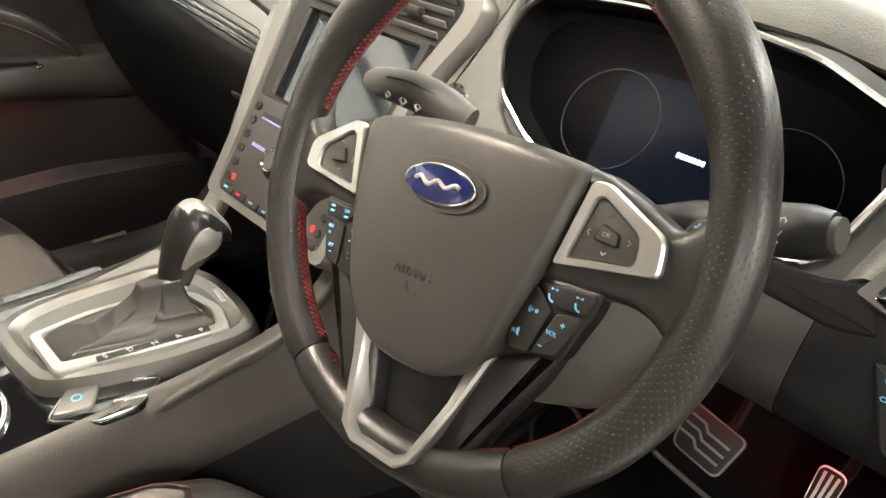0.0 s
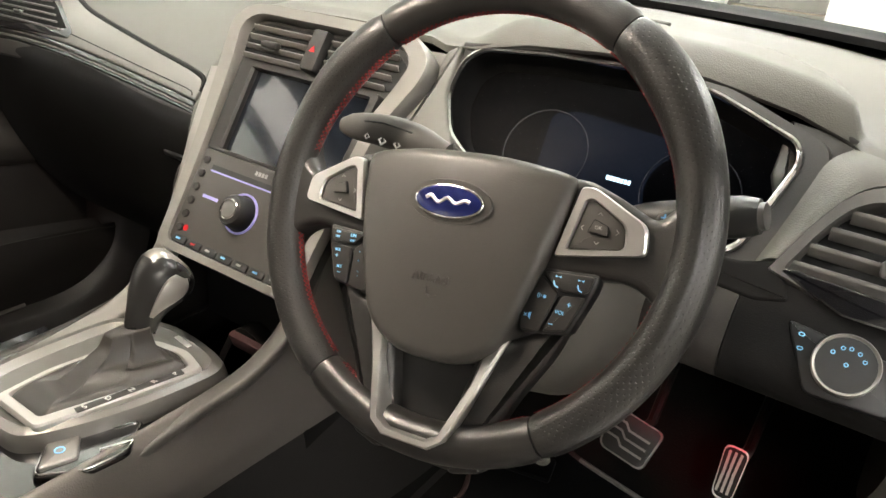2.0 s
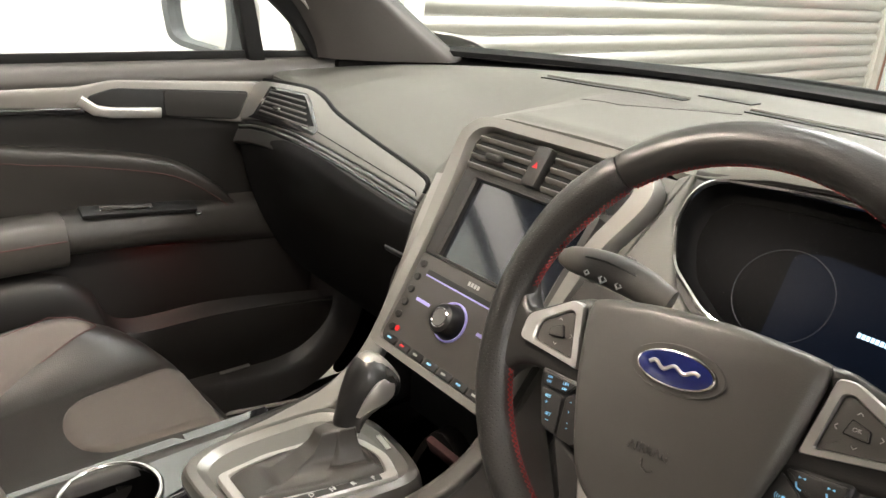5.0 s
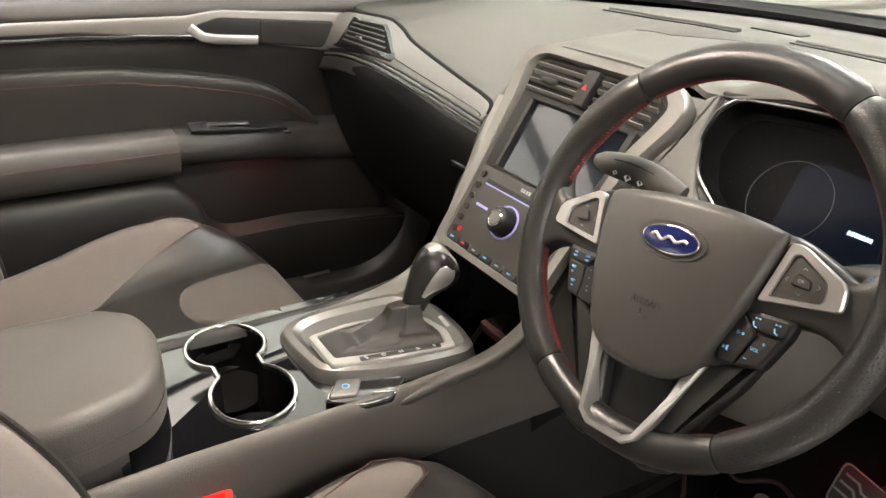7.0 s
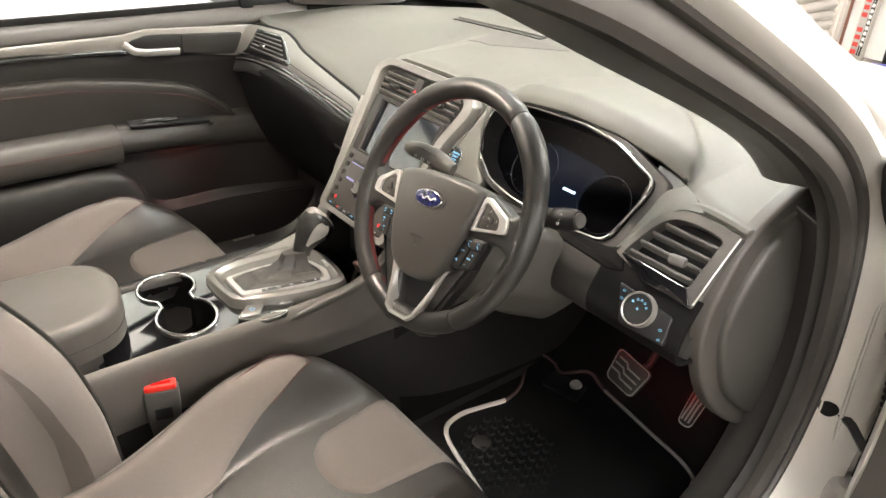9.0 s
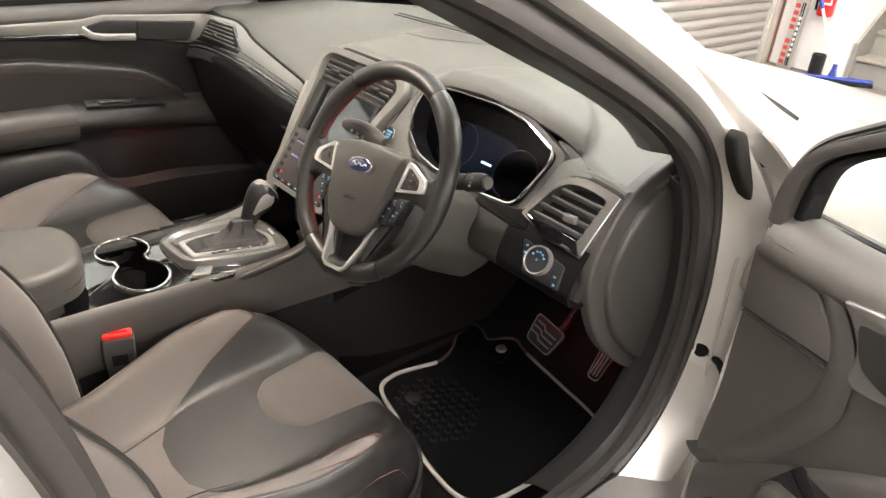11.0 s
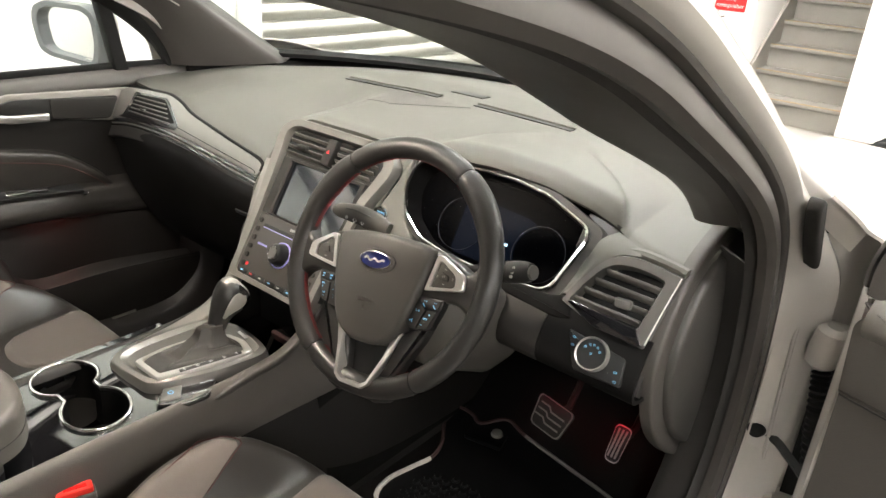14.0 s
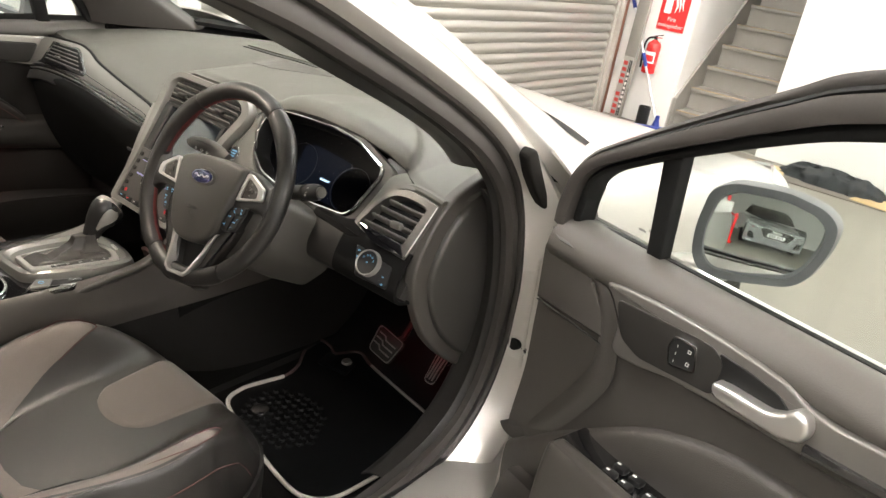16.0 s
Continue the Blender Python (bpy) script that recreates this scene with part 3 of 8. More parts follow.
perforated = material("perforated_leather", (0.019, 0.018, 0.017), 0.36, spec=0.5, grain=0.15, grain_size=0.0011, rough_var=0.05, blotch_size=0.05)


def perforate(mat, pitch):
    """Pin holes in rows over the UV map, whose units are metres."""
    nt = mat.node_tree
    N, L = nt.nodes.new, nt.links.new
    b = nt.nodes["Principled BSDF"]
    uv = N("ShaderNodeUVMap")
    v = N("ShaderNodeTexVoronoi")
    v.voronoi_dimensions = "2D"
    v.inputs["Scale"].default_value = 1 / pitch
    v.inputs["Randomness"].default_value = 0.06
    mp = N("ShaderNodeMapping")
    mp.inputs["Rotation"].default_value = (0, 0, 0.785)
    L(uv.outputs[0], mp.inputs["Vector"])
    L(mp.outputs[0], v.inputs["Vector"])
    ramp = N("ShaderNodeMapRange")
    ramp.inputs["From Min"].default_value, ramp.inputs["From Max"].default_value = 0.13, 0.19
    L(v.outputs["Distance"], ramp.inputs["Value"])
    bp = N("ShaderNodeBump")
    bp.inputs["Strength"].default_value, bp.inputs["Distance"].default_value = 0.5, 0.0004
    L(ramp.outputs[0], bp.inputs["Height"])
    L(bp.outputs[0], b.inputs["Normal"])
    old = b.inputs["Base Color"].links[0].from_socket
    mx = N("ShaderNodeMix")
    mx.data_type = "RGBA"
    mx.inputs["A"].default_value = (0.003, 0.003, 0.003, 1)
    L(ramp.outputs[0], mx.inputs["Factor"])
    L(old, mx.inputs["B"])
    L(mx.outputs["Result"], b.inputs["Base Color"])


perforate(perforated, 0.0038)


# ---- steering wheel ----
RIM = 0.1675


def rim_section(deg):
    """Half widths of the rim, radial and axial, at an angle from three o'clock."""
    grip = max(math.exp(-((deg - a) / 16.0) ** 2) for a in (38, 142)) 
    low = max(math.exp(-((deg - a) / 22.0) ** 2) for a in (-90, 270))
    return 0.0158 + 0.0022 * grip - 0.0004 * low, 0.0148 + 0.002 * grip


def rim_point(deg, a):
    """A point on the rim's skin; a: 0 outwards, 90 towards the driver."""
    r, w = rim_section(deg)
    rad = RIM + r * math.cos(a)
    th = radians(deg)
    return WHEEL @ Vector((rad * math.cos(th), rad * math.sin(th), w * math.sin(a)))


def rim_piece(d0, d1, mat, parent, name):
    bm = bmesh.new()
    uv = bm.loops.layers.uv.new("UVMap")
    n, k = max(6, int(abs(d1 - d0) / 2.2)), 22
    rows = []
    for i in range(n + 1):
        d = d0 + (d1 - d0) * i / n
        edge = min(i, n - i)
        pinch = 0.9 if edge == 0 else (0.985 if edge == 1 and n > 10 else 1.0)
        row = []
        for j in range(k):
            a = 2 * math.pi * j / k
            c = WHEEL @ Vector((RIM * math.cos(radians(d)), RIM * math.sin(radians(d)), 0))
            row.append(bm.verts.new(c + (rim_point(d, a) - c) * pinch))
        rows.append(row)
    for i in range(n):
        for j in range(k):
            q = (j + 1) % k
            f = bm.faces.new((rows[i][j], rows[i][q], rows[i + 1][q], rows[i + 1][j]))
            for loop, (ii, jj) in zip(f.loops, ((i, j), (i, j + 1), (i + 1, j + 1), (i + 1, j))):
                loop[uv].uv = (radians(d0 + (d1 - d0) * ii / n) * RIM, jj / k * 0.1)
    bm.faces.new(rows[0])
    bm.faces.new(rows[-1])
    return part(name, bm, mat, parent)


def stitch(bm, p, q, r=0.00042):
    return tube([p, (p + q) / 2 + (p - HUB).normalized() * -0.0003, q], r, 4, bm=bm)


def build_wheel():
    sw = thing("steering_wheel", "black leather steering wheel with red stitching and silver spokes", "steering wheel", HUB)
    rim_piece(54.6, 125.4, leather, sw, "rim_top")
    rim_piece(-57.2, 54.2, perforated, sw, "rim_side")
    rim_piece(125.8, 236.2, perforated, sw, "rim_side")
    rim_piece(236.6, 302.4, leather, sw, "rim_bottom")
    for a, b in ((127, 168), (192, 235), (240, 252), (288, 301), (-56, -14), (14, 55), (57, 124)):
        bm = bmesh.new()
        n = int(abs(b - a) / 1.5)
        for i in range(n):
            d = a + (b - a) * i / n
            d2 = d + (b - a) / n
            for s in (0, 1):
                stitch(bm, rim_point(d, radians(172 if s else 202)), rim_point(d2, radians(202 if s else 172)), 0.00062)
        tagged(part("stitching", bm, red_thread, sw, "red cross stitching"), kind="stuff")
    # spoke bodies between hub and rim
    for s in (1, -1):
        arm = [(0.05, 0.03), (0.084, 0.035), (0.0922, 0.0345), (0.1134, 0.0265), (0.1302, 0.018), (0.141, 0.0135), (0.151, 0.026), (0.158, 0.05), (0.169, 0.045), (0.169, -0.05), (0.156, -0.054), (0.146, -0.036), (0.128, -0.0285), (0.075, -0.034), (0.05, -0.034)]
        part("spoke", prism(fillet([(s * x, y) for x, y in arm], 0.01), 0.022, WHEEL @ pose(0, 0, -0.0155), 0.007), leather, sw)
        plate = fillet([(s * x, y) for x, y in ((0.0895, 0.0285), (0.0985, 0.0295), (0.1375, 0.0088), (0.1395, -0.0105), (0.0792, -0.0202))], [0.003, 0.005, 0.006, 0.005, 0.003])
        hole = fillet([(s * x, y) for x, y in ((0.0945, 0.0198), (0.0995, 0.0212), (0.1235, 0.0068), (0.1252, -0.0088), (0.087, -0.0142))], [0.003, 0.005, 0.006, 0.005, 0.003])
        part("spoke_trim", frame_ring(plate, hole, 0.006, WHEEL @ pose(0, 0, 0.006, 0, 0, 0)), satin, sw, "satin silver spoke frame")
        part("button_pad", prism(hole, 0.004, WHEEL @ pose(0, 0, 0.0055, 0, 0, 0), 0.0015), hub_soft, sw)
        m = WHEEL @ pose(0, 0, 0.0055, 0, 0, 0) @ pose(s * 0.106, 0.003, 0.0042)
        key = [(s * x, y) for x, y in ((-0.0065, -0.0035), (0.0065, -0.0045), (0.006, 0.0015), (-0.0035, 0.005))]
        part("button_gap", prism(fillet([(x * 1.16, y * 1.16) for x, y in key], 0.0015), 0.0008, m), tyre_rubber, sw, "dark gap round the key")
        part("button", prism(fillet(key, 0.0015), 0.0022, m, 0.0006), hub_soft, sw)
        if s > 0:
            text("OK", 0.0035, m @ pose(0.0, 0, 0.002), icon_grey, sw)
        for dx, dy, rz in ((-0.0115, -0.001, 90), (-0.001, 0.0095, 0), (0.0, -0.0098, 180), (0.0125, -0.001, -90)):
            if s * dx > 0.01 and s < 0:
                continue
            mm = m @ pose(dx, dy, 0.0, 0, 0, rz)
            bm = bmesh.new()
            tube(at(mm, [(-0.0016, -0.0008, 0), (0, 0.0008, 0), (0.0016, -0.0008, 0)]), 0.00035, 5, bm=bm)
            part("arrow", bm, icon_grey, sw)
    # lower button pods
    squash = Matrix.Translation((0, -0.028, 0)) @ Matrix.Diagonal((0.93, 0.9, 1, 1)) @ Matrix.Translation((0, 0.028, 0))

    def pod(s, cells, icons):
        body = fillet([(s * x, y) for x, y in ((0.078, -0.028), (0.121, -0.026), (0.119, -0.04), (0.106, -0.075), (0.068, -0.081), (0.066, -0.066))], 0.005)
        base = part("button_pod", prism(body, 0.013, WHEEL @ pose(0, 0, -0.006, 0, 0, 0) @ squash, 0.003), black_plastic, sw)
        for c in cells:
            part("button", prism(fillet([(s * x, y) for x, y in c], 0.003), 0.0035, WHEEL @ pose(0, 0, 0.006, 0, 0, 0) @ squash, 0.0012), dark_soft, sw)
        for kind, x, y, size in icons:
            m = WHEEL @ pose(0, 0, 0.006, 0, 0, 0) @ pose(s * x * 0.93, -0.028 + (y + 0.028) * 0.9, 0.0038)
            size *= 0.72
            if kind in ("SET", "RES", "LIM", "VOL", "OFF", "ON"):
                text(kind, size, m, icon_blue, base)
            elif kind == "+":
                part("icon", box((size, size * 0.22, 0.0003), m, bm=box((size * 0.22, size, 0.0003), m)), icon_blue, base)
            elif kind == "-":
                part("icon", box((size, size * 0.25, 0.0003), m), icon_blue, base)
            elif kind == "phone":
                part("icon", tube(at(m, crom([(-size / 2, size * 0.5, 0), (-size * 0.2, -size * 0.3, 0), (size * 0.5, -size * 0.6, 0)], 7)), size * 0.16, 5), icon_blue, base)
            elif kind == "skip":
                bm = bmesh.new()
                for q in (-1, 1):
                    prism([(q * size, size * 0.4), (q * size, -size * 0.4), (q * size * 0.1, 0)], 0.0003, m, bm=bm)
                part("icon", bm, icon_blue, base)
            elif kind == "mute":
                bm = prism([(-size * 0.1, size * 0.25), (size * 0.25, size * 0.5), (size * 0.25, -size * 0.5), (-size * 0.1, -size * 0.25)], 0.0003, m)
                for q in (45, -45):
                    box((size * 0.55, size * 0.1, 0.0003), m @ pose(-size * 0.5, 0, 0, 0, 0, q), bm=bm)
                part("icon", bm, icon_blue, base)
            elif kind == "voice":
                bm = bmesh.new()
                for q in (0.2, 0.45, 0.7):
                    tube(at(m, [(-q * size, q * size * 0.6, 0), (-q * size * 1.2, 0, 0), (-q * size, -q * size * 0.6, 0)]), size * 0.06, 4, bm=bm)
                prism(circle(size * 0.28, 8), 0.0003, m @ pose(size * 0.35, 0, 0), bm=bm)
                part("icon", bm, icon_blue, base)
    pod(1, ([(0.081, -0.031), (0.118, -0.029), (0.115, -0.042), (0.096, -0.044), (0.084, -0.036)],
            [(0.079, -0.034), (0.094, -0.046), (0.084, -0.077), (0.07, -0.078), (0.068, -0.066)],
            [(0.097, -0.047), (0.114, -0.045), (0.104, -0.072), (0.087, -0.076)]),
        (("skip", 0.092, -0.0335, 0.0028), ("phone", 0.091, -0.039, 0.005), ("skip", 0.109, -0.0335, 0.0028), ("phone", 0.109, -0.039, 0.005),
         ("voice", 0.083, -0.05, 0.006), ("mute", 0.0755, -0.066, 0.007), ("+", 0.1035, -0.0525, 0.004), ("VOL", 0.098, -0.0595, 0.005), ("-", 0.093, -0.069, 0.004)))
    pod(-1, ([(0.081, -0.031), (0.118, -0.029), (0.112, -0.04), (0.09, -0.041)],
             [(0.092, -0.044), (0.114, -0.042), (0.104, -0.072), (0.09, -0.076)],
             [(0.079, -0.036), (0.089, -0.044), (0.087, -0.077), (0.07, -0.079), (0.068, -0.066)]),
        (("ON", 0.108, -0.0325, 0.0035), ("OFF", 0.108, -0.0365, 0.0035), ("LIM", 0.092, -0.0335, 0.0048), ("OFF", 0.092, -0.038, 0.0035),
         ("RES", 0.105, -0.048, 0.0045), ("+", 0.105, -0.053, 0.0035), ("SET", 0.1, -0.062, 0.0045), ("-", 0.0995, -0.067, 0.0035),
         ("-", 0.0825, -0.046, 0.002), ("+", 0.082, -0.054, 0.002), ("-", 0.0805, -0.063, 0.002), ("-", 0.08, -0.067, 0.002)))
    # airbag cover
    half = [(0, 0.0425), (0.03, 0.042), (0.056, 0.0395), (0.076, 0.0365), (0.084, 0.0315), (0.0835, 0.016), (0.0768, -0.018), (0.068, -0.05), (0.058, -0.08), (0.047, -0.096), (0.026, -0.1075), (0, -0.11)]
    out = half + [(-x, y) for x, y in reversed(half[1:-1])]
    hub = [tuple(p) for p in crom(out, 72, True)]
    crown = lambda x, y: 0.025 - 0.0075 * (x / 0.085) ** 2 - 0.0065 * ((y + 0.03) / 0.08) ** 2
    cover = [at(WHEEL, hub, -0.014)]
    for j in range(6):
        a = j / 5 * math.pi / 2
        k = 1 - 0.008 * (1 - math.cos(a)) / 0.08
        cover.append(at(WHEEL, [(x * k, -0.03 + (y + 0.03) * k, crown(x * k, -0.03 + (y + 0.03) * k) - 0.008 * (1 - math.sin(a))) for x, y in hub]))
    for k in np.linspace(0.86, 0.02, 14):
        cover.append(at(WHEEL, [(x * k, -0.03 + (y + 0.03) * k, crown(x * k, -0.03 + (y + 0.03) * k)) for x, y in hub]))
    bm = bmesh.new()
    last = ring_faces(bm, cover)[-1]
    bm.faces.new(last)
    part("airbag_cover", bm, hub_soft, sw, "dark grey domed cover", angle=60)
    part("hub_back", prism([(x * 0.97, -0.03 + (y + 0.03) * 0.97) for x, y in hub], 0.03, WHEEL @ pose(0, 0, -0.034)), black_plastic, sw)
    bz = WHEEL @ pose(0.001, 0.0035, 0.0252)
    ell = lambda a, b, n=40: [(a * math.cos(2 * math.pi * i / n), b * math.sin(2 * math.pi * i / n)) for i in range(n)]
    part("badge_well", frame_ring(ell(0.0335, 0.0165), ell(0.0278, 0.0123), 0.0012, bz @ pose(0, 0, -0.0012)), hub_soft, sw)
    bd = part("badge", prism(ell(0.0278, 0.0123), 0.0028, bz @ pose(0, 0, -0.0005), 0.001), chrome, sw, "oval blue badge with silver rim")
    part("badge_face", prism(ell(0.0262, 0.0108), 0.0006, bz @ pose(0, 0, 0.0022), 0.0003, dome=0.0008), blue_enamel, bd)
    bm = tube(at(bz, [(0.0009 * k - 0.0175, 0.0022 * math.sin(k * 0.4) * (1 - k / 80) + 0.0004, 0.0033) for k in range(40)]), 0.0014, 6)
    part("badge_shape", bm, satin, bd, "plain silver wave")
    text("AIRBAG", 0.0088, WHEEL @ pose(-0.002, -0.052, 0.0248), hub_soft, sw, depth=0.0006)
    part("emblem", tube(at(WHEEL, [(-0.004, -0.058, 0.0252), (-0.003, -0.063, 0.0252), (0.001, -0.065, 0.0252), (0.005, -0.063, 0.0252)]), 0.0006, 5), hub_soft, sw)
    # lower spoke: silver V round a dark recess
    vo = [(-0.0585, -0.083), (-0.0455, -0.12), (-0.031, -0.161), (-0.0195, -0.1695), (0.0195, -0.1695), (0.031, -0.161), (0.0455, -0.12), (0.0585, -0.083)]
    vi = [(-0.0395, -0.102), (-0.0375, -0.119), (-0.0245, -0.158), (-0.0155, -0.1632), (0.0155, -0.1632), (0.0245, -0.158), (0.0375, -0.119), (0.0395, -0.102)]
    bm = bmesh.new()
    lay = lambda o, z: at(WHEEL, [(x, y, z + 0.0125 * smooth01((-0.1 - y) / 0.06)) for x, y in o])
    ring = [lay(vo, -0.004), lay(vo, 0.006), lay([((a[0] * 0.8 + b[0] * 0.2), (a[1] * 0.8 + b[1] * 0.2)) for a, b in zip(vo, vi)], 0.0078), lay([((a[0] * 0.2 + b[0] * 0.8), (a[1] * 0.2 + b[1] * 0.8)) for a, b in zip(vo, vi)], 0.007), lay(vi, 0.004), lay([(x * 0.92, y) for x, y in vi], -0.008)]
    ring_faces(bm, ring, closed_u=False)
    part("lower_trim", bm, satin, sw, "satin silver V shaped spoke trim")
    for s in (1, -1):
        web = [(s * x, y) for x, y in ((0.036, -0.095), (0.021, -0.165), (0.03, -0.186), (0.056, -0.178), (0.0555, -0.155), (0.068, -0.124), (0.088, -0.088), (0.098, -0.06))]
        part("lower_arm", prism(fillet(web, 0.006), 0.018, WHEEL @ pose(0, 0, -0.014), 0.006), leather, sw)
    part("recess", prism([(-0.04, -0.1), (-0.022, -0.17), (0.022, -0.17), (0.04, -0.1)], 0.006, WHEEL @ pose(0, 0, -0.017)), black_plastic, sw)
    part("rim_foot", prism(fillet([(-0.04, -0.175), (-0.034, -0.183), (0.034, -0.183), (0.04, -0.175), (0.02, -0.164), (-0.02, -0.164)], 0.004), 0.014, WHEEL @ pose(0, 0, -0.01), 0.004), leather, sw)


def build_column():
    col = thing("steering_column", "dark plastic steering column shroud behind the wheel", "steering column", HUB - _n * 0.06)
    m = WHEEL @ pose(0, 0, 0, 0, 0, -8)
    rows = []
    for z, w, h0, h1 in ((-0.035, 0.055, -0.06, 0.02), (-0.06, 0.075, -0.095, 0.022), (-0.1, 0.095, -0.125, 0.024), (-0.16, 0.11, -0.13, 0.026), (-0.24, 0.115, -0.13, 0.03)):
        rows.append(at(m, fillet([(-w, h0 * 0.55), (-w * 0.62, h0), (w * 0.62, h0), (w, h0 * 0.55), (w, h1 * 0.6), (w * 0.6, h1), (-w * 0.6, h1), (-w, h1 * 0.6)], 0.02, 4), z))
    bm = bmesh.new()
    ring_faces(bm, rows, caps=True)
    part("shroud", bm, shroud_soft, col)
    # stalks
    a, b = Vector((0.262, 0.084, 0.882)), Vector((0.151, 0.076, 0.8855))
    st = thing("indicator_stalk", "black plastic indicator stalk with printed symbols", "stalk", b)
    path = [b + (a - b) * f + Vector((0, 0, 0.006 * math.sin(math.pi * f))) for f in np.linspace(0, 1, 12)]
    sc = [0.45, 0.75, 0.86, 0.92, 0.97, 1.0, 1.02, 1.02, 1.0, 0.94, 0.8, 0.7]
    part("arm", sweep(path, circle(0.0148, 20, 0.0105), _v, scale=sc), shroud_soft, st)
    part("groove", tube([path[3] + _n * 0.0095 + _v * 0.004, path[5] + _n * 0.0102 + _v * 0.0052, path[8] + _n * 0.0102 + _v * 0.005], 0.0008, 5), black_plastic, st)
    for f, w in ((0.33, 0.004), (0.48, 0.006), (0.62, 0.005)):
        p = b + (a - b) * f
        mm = basis(p + _n * 0.0112 - _v * 0.0045, (a - b), _v)
        part("icon", frame_ring(circle(w * 0.75, 4), circle(w * 0.4, 4), 0.0004, mm), icon_grey, st)
    a, b = Vector((0.4, 0.09, 0.862)), Vector((0.517, 0.084, 0.903))
    st = thing("wiper_stalk", "black plastic wiper stalk with ribbed end knob", "stalk", b)
    path = [a + (b - a) * f for f in np.linspace(0, 1, 12)]
    sc = [0.5, 0.55, 0.62, 0.8, 0.95, 1.0, 1.0, 0.98, 1.1, 1.12, 1.1, 0.9]
    part("arm", sweep(path, circle(0.0135, 18, 0.011), _v, scale=sc), black_plastic, st)
    part("cap", sweep([path[11], path[11] + (b - a).normalized() * 0.004], circle(0.0095, 18), _v), vent_grey, st, "grey end cap")
    for f in (0.66, 0.72):
        part("groove", sweep([a + (b - a) * f, a + (b - a) * (f + 0.012)], circle(0.0152, 18, 0.0124), _v), dark_soft, st)
    for f, up in ((0.8, 0.004), (0.8, -0.002), (0.8, -0.008)):
        p = a + (b - a) * f + _n * 0.0118 + _v * up
        mm = basis(p, (b - a), _v)
        part("icon", frame_ring(circle(0.0024, 5), circle(0.0014, 5), 0.0004, mm), icon_grey, st)
    pd = thing("shift_paddle", "small black shift paddle marked with a plus", "paddle", WHEEL @ Vector((0.13, 0.03, -0.02)))
    part("blade", prism(fillet([(0.128, 0.004), (0.1325, 0.0165), (0.1365, 0.0245), (0.146, 0.0265), (0.152, 0.018), (0.15, 0.004)], 0.004), 0.006, WHEEL @ pose(0, 0, -0.024), 0.002), black_plastic, pd)
    part("icon", box((0.005, 0.0012, 0.0004), WHEEL @ pose(0.1398, 0.0195, -0.0176), bm=box((0.0012, 0.005, 0.0004), WHEEL @ pose(0.1398, 0.0195, -0.0176))), icon_blue, pd)


build_wheel()
build_column()


# ---- outline of the driver door opening: y, z ----
OPEN = [(-0.556, 1.287), (-0.43, 1.27), (-0.303, 1.243), (-0.2, 1.21), (-0.1, 1.167), (0.01, 1.117), (0.112, 1.066), (0.2, 1.012), (0.262, 0.955), (0.297, 0.9), (0.32, 0.84), (0.34, 0.757), (0.345, 0.68), (0.335, 0.6), (0.31, 0.53), (0.26, 0.472), (0.18, 0.437), (0.05, 0.42), (-0.2, 0.415), (-0.41, 0.418), (-0.48, 0.44), (-0.513, 0.5), (-0.522, 0.6), (-0.528, 0.72), (-0.543, 0.86), (-0.572, 0.985), (-0.603, 1.075), (-0.63, 1.175), (-0.642, 1.248), (-0.614, 1.283)]


def opening(n=150):
    pts = crom(OPEN, n, True)
    out = []
    for i, p in enumerate(pts):
        a, b = pts[i - 1], pts[(i + 1) % n]
        t = np.array(b) - np.array(a)
        t = t / np.linalg.norm(t)
        out.append((p, (-t[1], t[0])))   # outward normal in y, z
    return out


# ---- dashboard ----
EDGE = [  # front edge of the top pad: x, y, z
    (-0.735, 0.238, 0.922), (-0.69, 0.234, 0.92), (-0.645, 0.232, 0.919), (-0.58, 0.23, 0.918), (-0.535, 0.228, 0.913), (-0.475, 0.226, 0.891), (-0.4, 0.23, 0.872), (-0.32, 0.234, 0.854), (-0.25, 0.238, 0.838),
    (-0.222, 0.222, 0.835), (-0.2, 0.226, 0.87), (-0.188, 0.24, 0.905), (-0.17, 0.262, 0.936), (-0.13, 0.272, 0.949), (0.0, 0.272, 0.951), (0.11, 0.27, 0.949), (0.14, 0.255, 0.946), (0.18, 0.25, 0.949),
    (0.24, 0.253, 0.962), (0.32, 0.256, 0.968), (0.42, 0.26, 0.962), (0.5, 0.263, 0.946), (0.545, 0.264, 0.931), (0.565, 0.255, 0.921), (0.6, 0.24, 0.914), (0.645, 0.232, 0.909), (0.668, 0.24, 0.909), (0.679, 0.3, 0.914)]


def edge_at(x):
    for a, b in zip(EDGE, EDGE[1:]):
        if a[0] <= x <= b[0]:
            f = (x - a[0]) / (b[0] - a[0])
            return a[1] + (b[1] - a[1]) * f, a[2] + (b[2] - a[2]) * f
    return EDGE[-1][1:]


def rear_y(x):
    return 0.93 - 0.5 * abs(x / 0.75) ** 2.2 * 0.62


def hood_bump(x, y, ye):
    """The raised brow over the instruments: a rounded front, a soft crease on its outer side."""
    f = smooth01((y - 0.26) / 0.25)
    lo, hi = 0.15 + 0.05 * f, 0.556 - 0.16 * f
    side = smooth01((x - lo) / 0.07) * smooth01((hi - x) / (0.014 + 0.03 * f))
    back = 1 - smooth01((y - 0.36) / 0.22)
    k = min(1.0, max(0.0, (y - ye) / 0.03))
    return 0.021 * side * back * math.sqrt(1 - (1 - k) ** 2)


